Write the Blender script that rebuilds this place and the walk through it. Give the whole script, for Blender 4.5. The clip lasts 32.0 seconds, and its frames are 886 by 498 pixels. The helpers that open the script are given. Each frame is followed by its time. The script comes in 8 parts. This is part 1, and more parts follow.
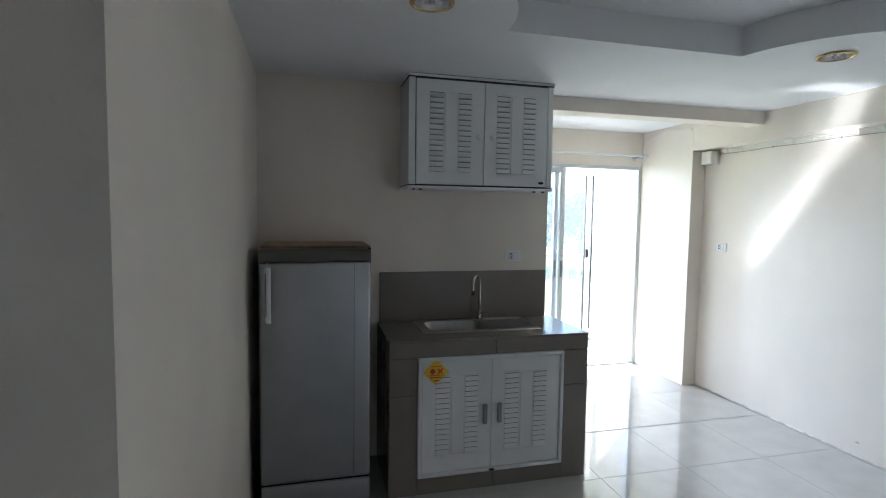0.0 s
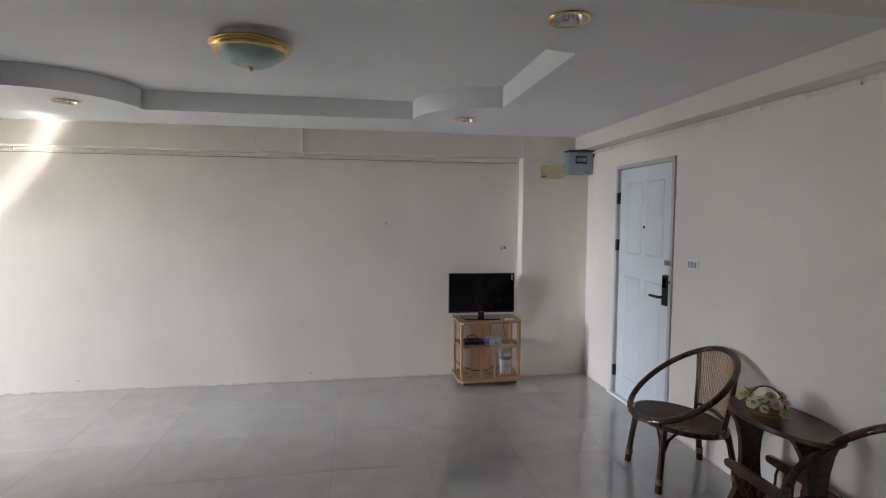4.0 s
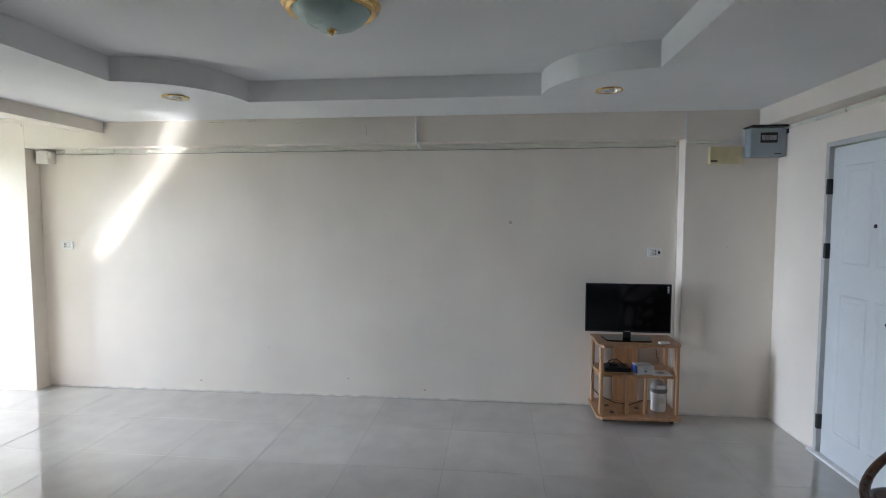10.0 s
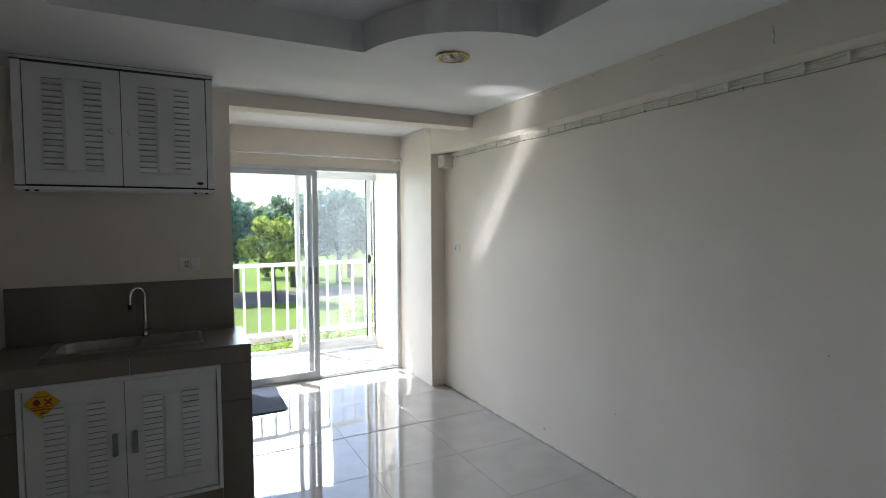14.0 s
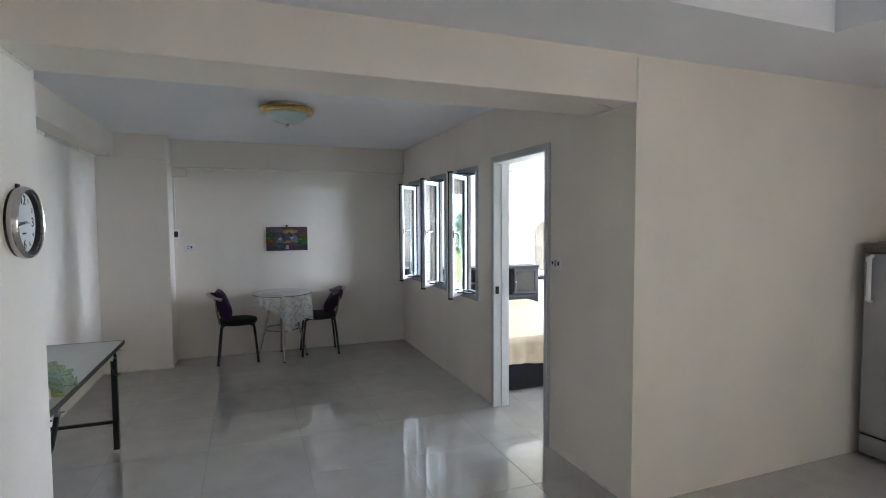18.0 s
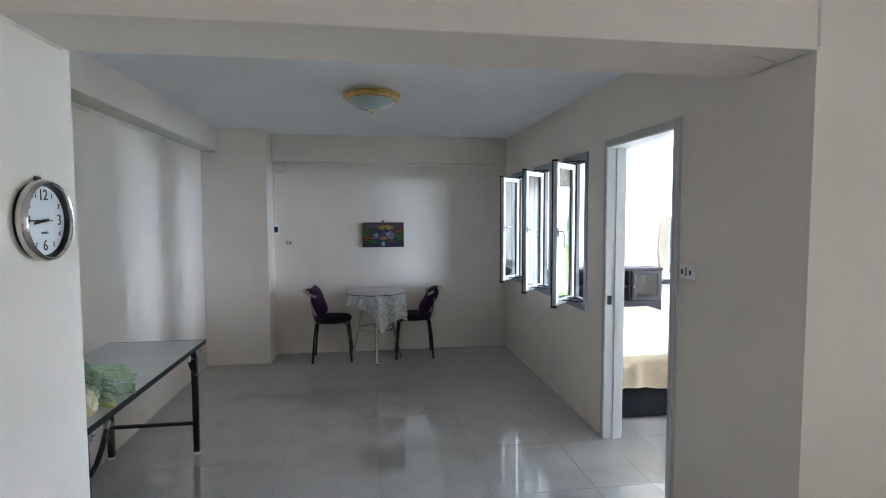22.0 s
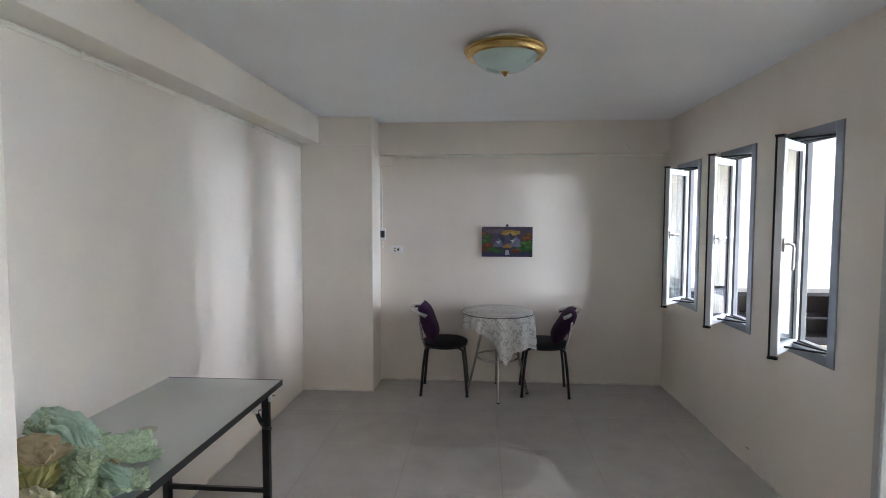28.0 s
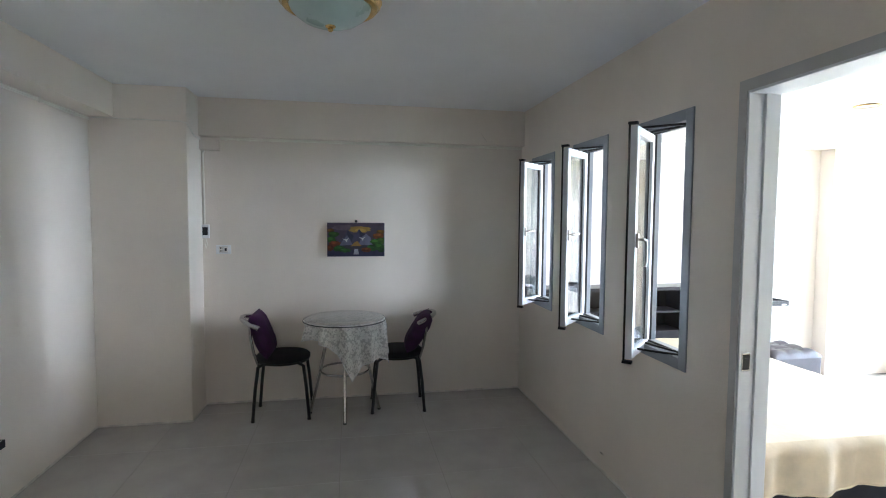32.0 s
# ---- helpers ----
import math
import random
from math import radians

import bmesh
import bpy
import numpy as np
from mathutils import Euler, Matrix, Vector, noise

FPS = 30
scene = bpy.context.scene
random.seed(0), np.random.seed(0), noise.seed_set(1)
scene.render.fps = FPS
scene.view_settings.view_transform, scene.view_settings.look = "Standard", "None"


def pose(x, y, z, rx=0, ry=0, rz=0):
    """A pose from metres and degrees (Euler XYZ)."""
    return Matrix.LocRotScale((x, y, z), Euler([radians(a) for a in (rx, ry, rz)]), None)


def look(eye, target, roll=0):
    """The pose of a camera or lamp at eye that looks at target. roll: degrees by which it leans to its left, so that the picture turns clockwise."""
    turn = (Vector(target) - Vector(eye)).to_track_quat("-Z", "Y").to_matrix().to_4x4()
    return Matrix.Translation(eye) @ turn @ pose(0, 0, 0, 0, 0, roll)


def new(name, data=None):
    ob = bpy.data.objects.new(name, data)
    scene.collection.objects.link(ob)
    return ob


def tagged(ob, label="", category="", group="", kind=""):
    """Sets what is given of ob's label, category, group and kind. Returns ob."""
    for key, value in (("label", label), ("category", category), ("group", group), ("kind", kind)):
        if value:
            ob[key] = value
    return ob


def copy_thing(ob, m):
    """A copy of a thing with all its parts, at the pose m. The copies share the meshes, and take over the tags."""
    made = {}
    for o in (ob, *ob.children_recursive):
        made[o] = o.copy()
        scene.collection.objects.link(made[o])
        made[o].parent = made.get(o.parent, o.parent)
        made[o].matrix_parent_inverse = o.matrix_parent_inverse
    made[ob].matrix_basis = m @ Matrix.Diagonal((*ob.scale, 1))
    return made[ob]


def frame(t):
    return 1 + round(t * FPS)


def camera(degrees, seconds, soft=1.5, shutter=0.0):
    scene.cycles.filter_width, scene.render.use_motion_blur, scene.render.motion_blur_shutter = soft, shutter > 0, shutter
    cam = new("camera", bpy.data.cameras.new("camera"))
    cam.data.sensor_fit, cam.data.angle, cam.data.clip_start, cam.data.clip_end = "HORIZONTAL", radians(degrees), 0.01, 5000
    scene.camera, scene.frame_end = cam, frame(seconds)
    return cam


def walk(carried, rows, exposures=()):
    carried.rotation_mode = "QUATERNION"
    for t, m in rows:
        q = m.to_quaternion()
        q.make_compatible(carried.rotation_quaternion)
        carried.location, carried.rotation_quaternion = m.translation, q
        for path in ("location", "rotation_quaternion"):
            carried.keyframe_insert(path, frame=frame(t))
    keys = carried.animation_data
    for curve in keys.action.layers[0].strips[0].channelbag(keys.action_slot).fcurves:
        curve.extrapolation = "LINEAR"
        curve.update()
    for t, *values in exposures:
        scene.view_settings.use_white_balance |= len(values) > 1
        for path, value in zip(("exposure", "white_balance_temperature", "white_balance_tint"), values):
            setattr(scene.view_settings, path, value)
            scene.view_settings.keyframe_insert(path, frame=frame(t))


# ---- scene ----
cam = camera(81.4, 32.0, soft=1.0)
PATH = [
    (0, (-0.028, 0.36, 1.59), (0.471, 2.291, 1.451), 0.8),
    (0.5, (-0.306, 0.276, 1.611), (0.85, 1.902, 1.475), 1.3),
    (1, (-0.584, 0.098, 1.617), (0.99, 1.326, 1.493), 1.0),
    (1.3, (-0.726, 0.033, 1.595), (0.996, 1.044, 1.478), 0.5),
    (1.5, (-0.81, 0.039, 1.592), (1.005, 0.871, 1.472), 0.6),
    (2, (-1.052, 0.124, 1.606), (0.91, 0.487, 1.473), 0.7),
    (2.2, (-1.161, 0.195, 1.627), (0.826, 0.376, 1.485), 0.5),
    (2.5, (-1.266, 0.176, 1.619), (0.73, 0.216, 1.491), 0.4),
    (3, (-1.451, 0.173, 1.615), (0.542, 0.073, 1.483), 0.2),
    (3.5, (-1.528, 0.251, 1.632), (0.454, 0.027, 1.493), 0.3),
    (4, (-1.554, 0.409, 1.61), (0.414, 0.078, 1.483), 0.4),
    (4.5, (-1.581, 0.479, 1.607), (0.375, 0.079, 1.489), 0.2),
    (6.5, (-1.329, 0.28, 1.608), (0.603, -0.224, 1.487), 0.2),
    (7, (-1.167, 0.254, 1.598), (0.769, -0.23, 1.474), 0.1),
    (7.5, (-0.98, 0.283, 1.609), (0.97, -0.145, 1.486), 0.2),
    (8, (-0.884, 0.286, 1.605), (1.077, -0.091, 1.482), 0.2),
    (8.5, (-0.868, 0.285, 1.592), (1.112, 0.028, 1.475), 0.0),
    (9, (-0.858, 0.283, 1.591), (1.135, 0.175, 1.468), 0.0),
    (9.5, (-0.884, 0.259, 1.589), (1.112, 0.301, 1.466), 0.1),
    (10, (-0.847, 0.249, 1.595), (1.138, 0.451, 1.465), -0.0),
    (10.5, (-0.781, 0.226, 1.591), (1.183, 0.581, 1.458), -0.1),
    (11, (-0.562, 0.236, 1.585), (1.368, 0.742, 1.452), -0.1),
    (11.5, (-0.334, 0.207, 1.579), (1.564, 0.826, 1.462), -0.2),
    (12, (-0.034, 0.097, 1.575), (1.79, 0.908, 1.463), -0.4),
    (12.5, (0.279, 0.061, 1.559), (1.981, 1.105, 1.445), -0.4),
    (13, (0.644, 0.098, 1.562), (2.176, 1.38, 1.453), -0.3),
    (13.5, (0.958, 0.055, 1.571), (2.253, 1.576, 1.466), -0.4),
    (14, (1.23, 0.072, 1.555), (2.153, 1.843, 1.452), -0.3),
    (14.5, (1.398, 0.106, 1.566), (1.933, 2.031, 1.474), -0.4),
    (15, (1.525, 0.073, 1.582), (1.398, 2.067, 1.507), -0.4),
    (15.5, (1.587, -0.034, 1.586), (0.86, 1.828, 1.514), -0.3),
    (17.5, (1.827, -0.589, 1.555), (0.059, 0.339, 1.447), -0.3),
    (18, (1.835, -0.621, 1.547), (-0.031, 0.09, 1.441), -0.3),
    (18.5, (1.819, -0.635, 1.538), (-0.101, -0.085, 1.434), -0.1),
    (19, (1.773, -0.622, 1.554), (-0.177, -0.191, 1.444), -0.2),
    (19.5, (1.728, -0.628, 1.554), (-0.236, -0.264, 1.444), -0.1),
    (20, (1.663, -0.618, 1.55), (-0.306, -0.286, 1.44), -0.1),
    (20.5, (1.584, -0.624, 1.552), (-0.386, -0.296, 1.441), -0.0),
    (21, (1.505, -0.591, 1.535), (-0.465, -0.265, 1.419), -0.1),
    (21.5, (1.436, -0.459, 1.551), (-0.536, -0.149, 1.429), -0.1),
    (22, (1.365, -0.342, 1.56), (-0.61, -0.054, 1.434), -0.2),
    (22.5, (1.257, -0.337, 1.548), (-0.723, -0.081, 1.422), -0.0),
    (23, (1.067, -0.378, 1.561), (-0.916, -0.15, 1.433), 0.0),
    (23.5, (0.95, -0.412, 1.556), (-1.036, -0.215, 1.431), -0.0),
    (24, (0.837, -0.373, 1.556), (-1.154, -0.234, 1.431), -0.0),
    (24.5, (0.725, -0.299, 1.557), (-1.27, -0.218, 1.434), -0.0),
    (25, (0.623, -0.306, 1.541), (-1.373, -0.334, 1.421), -0.1),
    (25.5, (0.481, -0.382, 1.557), (-1.513, -0.493, 1.436), 0.0),
    (27.5, (0.291, -0.431, 1.556), (-1.697, -0.619, 1.446), 0.1),
    (28, (0.285, -0.424, 1.561), (-1.706, -0.567, 1.447), 0.1),
    (28.5, (0.277, -0.43, 1.555), (-1.718, -0.529, 1.445), 0.2),
    (29, (0.21, -0.4, 1.537), (-1.786, -0.44, 1.425), 0.2),
    (29.5, (-0.012, -0.302, 1.54), (-2.008, -0.28, 1.418), 0.1),
    (30, (-0.287, -0.238, 1.546), (-2.28, -0.12, 1.424), 0.2),
    (30.5, (-0.445, -0.241, 1.547), (-2.43, -0.033, 1.427), 0.3),
    (31, (-0.46, -0.237, 1.546), (-2.436, 0.045, 1.43), 0.3),
    (31.5, (-0.346, -0.233, 1.545), (-2.317, 0.088, 1.432), 0.3),
    (32, (-0.213, -0.229, 1.532), (-2.177, 0.131, 1.415), 0.4),
]
# stops, by seconds: the camera opens up and closes down as it turns to and from the window
EXPOSURES = [(0.0, 2.64, 5380, 9), (1.0, 2.12, 5570, 12), (2.0, 2.12, 5900, 14), (3.0, 2.62, 6080, 16), (4.0, 2.72, 6080, 16), (7.0, 3.12, 5770, 17), (9.0, 2.85, 5770, 15), (10.0, 2.66, 5750, 12), (11.0, 2.44, 5800, 13), (12.0, 2.12, 5900, 13), (13.0, 1.82, 5900, 13), (14.2, 1.68, 5800, 11),
             (15.5, 1.98, 5900, 12), (17.5, 3.38, 5860, 14), (20.0, 3.60, 5640, 13), (24.0, 3.60, 5830, 16), (28.0, 3.85, 6090, 18), (31.0, 3.74, 5980, 16), (32.0, 3.64, 5930, 14)]
walk(cam, [(t, look(eye, target, roll)) for t, eye, target, roll in PATH], EXPOSURES)

# ---- world and sun ----
SUN_WAY = Vector((0.45, -0.80, -1.0)).normalized()
world = bpy.data.worlds.new("sky")
scene.world = world
world.use_nodes = True
wn = world.node_tree
sky = wn.nodes.new("ShaderNodeTexSky")
sky.sky_type, sky.sun_disc = 'NISHITA', False
sky.sun_elevation = math.asin(-SUN_WAY.z)
sky.sun_rotation = math.atan2(-SUN_WAY.x, -SUN_WAY.y)
sky.air_density, sky.dust_density = 1.0, 1.5
wn.links.new(sky.outputs[0], wn.nodes["Background"].inputs[0])
wn.nodes["Background"].inputs[1].default_value = 0.12
sun_data = bpy.data.lights.new("sun", 'SUN')
sun_data.energy, sun_data.angle, sun_data.color = 4.0, radians(0.5), (1.0, 0.95, 0.87)
sun = new("sun", sun_data)
sun.matrix_world = look((0, 0, 30), Vector((0, 0, 30)) + SUN_WAY)


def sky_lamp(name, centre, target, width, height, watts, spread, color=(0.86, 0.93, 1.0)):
    """Area lamp added out of view, standing in for daylight of the open sky in front of the balcony."""
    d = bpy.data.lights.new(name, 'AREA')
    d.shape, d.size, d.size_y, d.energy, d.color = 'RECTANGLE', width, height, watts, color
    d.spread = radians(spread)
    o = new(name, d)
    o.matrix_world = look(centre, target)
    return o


# Unseen fill lamps outside, added to brighten the rooms like sky light.
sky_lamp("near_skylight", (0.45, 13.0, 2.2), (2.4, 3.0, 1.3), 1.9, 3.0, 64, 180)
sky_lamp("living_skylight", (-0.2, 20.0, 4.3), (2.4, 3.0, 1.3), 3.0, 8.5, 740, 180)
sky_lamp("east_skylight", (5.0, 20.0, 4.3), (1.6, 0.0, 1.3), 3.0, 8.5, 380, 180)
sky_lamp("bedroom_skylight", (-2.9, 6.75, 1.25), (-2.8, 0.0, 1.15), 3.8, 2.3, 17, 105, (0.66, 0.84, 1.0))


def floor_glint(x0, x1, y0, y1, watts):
    """Added area lamp that imitates sunlight mirrored by the polished tiles inside the balcony door, up onto the wall
    and ceiling.
    """
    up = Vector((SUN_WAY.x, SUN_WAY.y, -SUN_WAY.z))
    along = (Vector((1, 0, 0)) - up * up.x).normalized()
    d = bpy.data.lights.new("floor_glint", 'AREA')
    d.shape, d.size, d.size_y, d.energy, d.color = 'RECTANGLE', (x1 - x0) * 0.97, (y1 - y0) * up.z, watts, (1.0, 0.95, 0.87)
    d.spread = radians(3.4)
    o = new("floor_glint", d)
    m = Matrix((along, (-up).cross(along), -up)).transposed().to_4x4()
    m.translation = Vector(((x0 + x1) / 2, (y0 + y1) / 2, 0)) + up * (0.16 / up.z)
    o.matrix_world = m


# Three added lamps draw the sun streaks on wall and ceiling.
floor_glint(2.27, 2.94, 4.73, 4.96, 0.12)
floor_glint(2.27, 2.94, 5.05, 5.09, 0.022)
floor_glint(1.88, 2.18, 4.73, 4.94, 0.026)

# ---- materials ----


def material(name, color, rough=0.6, metal=0.0, vary=0.06, scale=3.0, grain=0.0, grain_scale=200.0,
             spec=0.5, coat=0.0, tint=None, random_amount=0.0, alpha=1.0, trans=0.0, ior=1.45):
    """Principled surface with blotches at one scale, grain at a finer one and a fine relief."""
    m = bpy.data.materials.new(name)
    m.use_nodes = True
    nt = m.node_tree
    p = nt.nodes["Principled BSDF"]
    p.inputs["Metallic"].default_value = metal
    p.inputs["Specular IOR Level"].default_value = spec
    p.inputs["Coat Weight"].default_value = coat
    p.inputs["Coat Roughness"].default_value = 0.08
    p.inputs["Alpha"].default_value = alpha
    p.inputs["Transmission Weight"].default_value = trans
    p.inputs["IOR"].default_value = ior
    geo = nt.nodes.new("ShaderNodeNewGeometry")
    n1 = nt.nodes.new("ShaderNodeTexNoise")
    n1.inputs["Scale"].default_value, n1.inputs["Detail"].default_value = scale, 5.0
    nt.links.new(geo.outputs["Position"], n1.inputs["Vector"])
    ramp = nt.nodes.new("ShaderNodeMix")
    ramp.data_type = 'RGBA'
    c = Vector(color)
    t = Vector(tint) if tint else c * (1.0 - 2.0 * vary)
    ramp.inputs[6].default_value = (*t, 1)
    ramp.inputs[7].default_value = (*(c * (1.0 + vary)), 1)
    spread = nt.nodes.new("ShaderNodeMapRange")
    spread.inputs[1].default_value, spread.inputs[2].default_value = 0.3, 0.7
    nt.links.new(n1.outputs["Fac"], spread.inputs[0])
    nt.links.new(spread.outputs[0], ramp.inputs[0])
    last = ramp.outputs[2]
    if random_amount:
        info = nt.nodes.new("ShaderNodeObjectInfo")
        mr = nt.nodes.new("ShaderNodeMapRange")
        mr.inputs[3].default_value, mr.inputs[4].default_value = 1 - random_amount, 1 + random_amount
        nt.links.new(info.outputs["Random"], mr.inputs[0])
        hs = nt.nodes.new("ShaderNodeHueSaturation")
        nt.links.new(mr.outputs[0], hs.inputs["Value"])
        nt.links.new(last, hs.inputs["Color"])
        last = hs.outputs[0]
    nt.links.new(last, p.inputs["Base Color"])
    rr = nt.nodes.new("ShaderNodeMapRange")
    rr.inputs[3].default_value, rr.inputs[4].default_value = max(rough * 0.85, 0.01), min(rough * 1.15, 1.0)
    nt.links.new(n1.outputs["Fac"], rr.inputs[0])
    nt.links.new(rr.outputs[0], p.inputs["Roughness"])
    if grain:
        n2 = nt.nodes.new("ShaderNodeTexNoise")
        n2.inputs["Scale"].default_value, n2.inputs["Detail"].default_value = grain_scale, 3.0
        nt.links.new(geo.outputs["Position"], n2.inputs["Vector"])
        b = nt.nodes.new("ShaderNodeBump")
        b.inputs["Strength"].default_value, b.inputs["Distance"].default_value = grain, 0.004
        nt.links.new(n2.outputs["Fac"], b.inputs["Height"])
        nt.links.new(b.outputs[0], p.inputs["Normal"])
    return m


def wood(name, dark, light, rough=0.4, axis=0, scale=6.0, coat=0.0):
    """Wood with grain drawn out along one axis."""
    m = material(name, light, rough, vary=0.08, scale=scale, coat=coat)
    nt = m.node_tree
    p = nt.nodes["Principled BSDF"]
    tc = nt.nodes.new("ShaderNodeTexCoord")
    mp = nt.nodes.new("ShaderNodeMapping")
    s = [40.0, 40.0, 40.0]
    s[axis] = 2.5
    mp.inputs["Scale"].default_value = s
    n = nt.nodes.new("ShaderNodeTexNoise")
    n.inputs["Scale"].default_value, n.inputs["Detail"].default_value, n.inputs["Distortion"].default_value = 1.0, 6.0, 0.6
    nt.links.new(tc.outputs["Object"], mp.inputs[0])
    nt.links.new(mp.outputs[0], n.inputs["Vector"])
    mix = nt.nodes.new("ShaderNodeMix")
    mix.data_type = 'RGBA'
    mix.inputs[6].default_value, mix.inputs[7].default_value = (*dark, 1), (*light, 1)
    mr = nt.nodes.new("ShaderNodeMapRange")
    mr.inputs[1].default_value, mr.inputs[2].default_value = 0.35, 0.65
    nt.links.new(n.outputs["Fac"], mr.inputs[0])
    nt.links.new(mr.outputs[0], mix.inputs[0])
    nt.links.new(mix.outputs[2], p.inputs["Base Color"])
    return m


def clear_glass(name, color=(1, 1, 1), rough=0.0, power=4.0, least=0.03, haze=0.0, haze_color=(0.9, 0.95, 1.0)):
    """Thin pane: clear, with a mirror sheen, and a film of dust where haze is set."""
    m = bpy.data.materials.new(name)
    m.use_nodes = True
    nt = m.node_tree
    nt.nodes.remove(nt.nodes["Principled BSDF"])
    out = nt.nodes["Material Output"]
    tr = nt.nodes.new("ShaderNodeBsdfTransparent")
    tr.inputs[0].default_value = (*color, 1)
    gl = nt.nodes.new("ShaderNodeBsdfGlossy")
    gl.inputs["Roughness"].default_value = rough
    lw = nt.nodes.new("ShaderNodeLayerWeight")
    lw.inputs[0].default_value = 0.5
    pw = nt.nodes.new("ShaderNodeMath")
    pw.operation = 'POWER'
    pw.inputs[1].default_value = power
    fr = nt.nodes.new("ShaderNodeMapRange")
    fr.inputs[3].default_value, fr.inputs[4].default_value = least, 0.92
    nt.links.new(lw.outputs["Facing"], pw.inputs[0])
    nt.links.new(pw.outputs[0], fr.inputs[0])
    mx = nt.nodes.new("ShaderNodeMixShader")
    nt.links.new(fr.outputs[0], mx.inputs[0])
    nt.links.new(tr.outputs[0], mx.inputs[1])
    nt.links.new(gl.outputs[0], mx.inputs[2])
    last = mx.outputs[0]
    if haze:
        df = nt.nodes.new("ShaderNodeBsdfTranslucent")
        df.inputs[0].default_value = (*haze_color, 1)
        n = nt.nodes.new("ShaderNodeTexNoise")
        n.inputs["Scale"].default_value = 2.5
        geo = nt.nodes.new("ShaderNodeNewGeometry")
        nt.links.new(geo.outputs["Position"], n.inputs["Vector"])
        mr = nt.nodes.new("ShaderNodeMapRange")
        mr.inputs[3].default_value, mr.inputs[4].default_value = haze * 0.85, haze * 1.15
        nt.links.new(n.outputs["Fac"], mr.inputs[0])
        mx2 = nt.nodes.new("ShaderNodeMixShader")
        nt.links.new(mr.outputs[0], mx2.inputs[0])
        nt.links.new(last, mx2.inputs[1])
        nt.links.new(df.outputs[0], mx2.inputs[2])
        last = mx2.outputs[0]
    nt.links.new(last, out.inputs["Surface"])
    return m


WALL = material("cream_wall_paint", (0.87, 0.793, 0.700), 0.75, vary=0.035, scale=1.2, grain=0.22, grain_scale=75.0, spec=0.3)


def roller_bands(m, amount):
    """Faint upright bands left by the paint roller."""
    nt = m.node_tree
    p = nt.nodes["Principled BSDF"]
    base = p.inputs["Base Color"].links[0].from_socket
    geo = nt.nodes.new("ShaderNodeNewGeometry")
    mp = nt.nodes.new("ShaderNodeMapping")
    mp.inputs["Scale"].default_value = (1.7, 1.7, 0.35)
    n = nt.nodes.new("ShaderNodeTexNoise")
    n.inputs["Scale"].default_value, n.inputs["Detail"].default_value, n.inputs["Roughness"].default_value = 1.0, 3.0, 0.5
    nt.links.new(geo.outputs["Position"], mp.inputs[0])
    nt.links.new(mp.outputs[0], n.inputs["Vector"])
    mr = nt.nodes.new("ShaderNodeMapRange")
    mr.inputs[1].default_value, mr.inputs[2].default_value = 0.3, 0.7
    mr.inputs[3].default_value, mr.inputs[4].default_value = 1 - amount, 1 + amount * 0.4
    nt.links.new(n.outputs["Fac"], mr.inputs[0])
    hs = nt.nodes.new("ShaderNodeHueSaturation")
    nt.links.new(mr.outputs[0], hs.inputs["Value"])
    nt.links.new(base, hs.inputs["Color"])
    nt.links.new(hs.outputs[0], p.inputs["Base Color"])


roller_bands(WALL, 0.04)
CEIL = material("white_ceiling_paint", (0.88, 0.876, 0.872), 0.8, vary=0.02, scale=1.5, grain=0.15, grain_scale=120.0, spec=0.3)
TILE = material("polished_floor_tile", (0.50, 0.475, 0.44), 0.03, vary=0.04, scale=5.0, spec=1.0, coat=0.6, random_amount=0.02)
TILE.node_tree.nodes["Principled BSDF"].inputs["Coat Roughness"].default_value = 0.012
GROUT = material("floor_grout", (0.29, 0.275, 0.25), 0.8, vary=0.1, scale=9.0)
BALC_TILE = material("balcony_floor_tile", (0.48, 0.46, 0.44), 0.25, vary=0.08, scale=6.0, random_amount=0.05)
GREY_TILE = material("taupe_counter_tile", (0.235, 0.205, 0.175), 0.22, vary=0.04, scale=5.0, random_amount=0.03)
PALE_GROUT = material("pale_grout", (0.55, 0.51, 0.46), 0.8)
PVC = material("white_plastic", (0.85, 0.85, 0.84), 0.38, vary=0.02, scale=4.0)
CABLE = material("ivory_cable_sheath", (0.90, 0.87, 0.76), 0.4, vary=0.03, scale=8.0)
PVC_OLD = material("ivory_plastic", (0.84, 0.80, 0.72), 0.45, vary=0.04, scale=8.0)
YELLOWED = material("yellowed_plastic", (0.62, 0.53, 0.31), 0.45, vary=0.06, scale=12.0)
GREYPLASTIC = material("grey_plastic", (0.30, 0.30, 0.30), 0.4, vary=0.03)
BOXGREY = material("blue_grey_plastic", (0.32, 0.37, 0.40), 0.4, vary=0.03)
BLACKPL = material("black_plastic", (0.012, 0.012, 0.013), 0.35, vary=0.1)
BLACKGL = material("black_screen", (0.004, 0.004, 0.005), 0.06, vary=0.1, coat=0.3)
DARKPANE = material("dark_cabinet_glass", (0.02, 0.02, 0.022), 0.03, vary=0.1, spec=1.0, coat=1.0)
DARKPANE.node_tree.nodes["Principled BSDF"].inputs["Coat IOR"].default_value = 2.2
RUBBER = material("black_rubber", (0.015, 0.015, 0.016), 0.65, vary=0.1)
DOORWHITE = material("white_door_paint", (0.75, 0.775, 0.795), 0.42, vary=0.02, scale=3.0, grain=0.12, grain_scale=60.0)
FRAMEGREY = material("grey_door_frame_paint", (0.57, 0.56, 0.54), 0.5, vary=0.04)
UPVC = material("white_window_sash", (0.75, 0.77, 0.79), 0.35, vary=0.02)
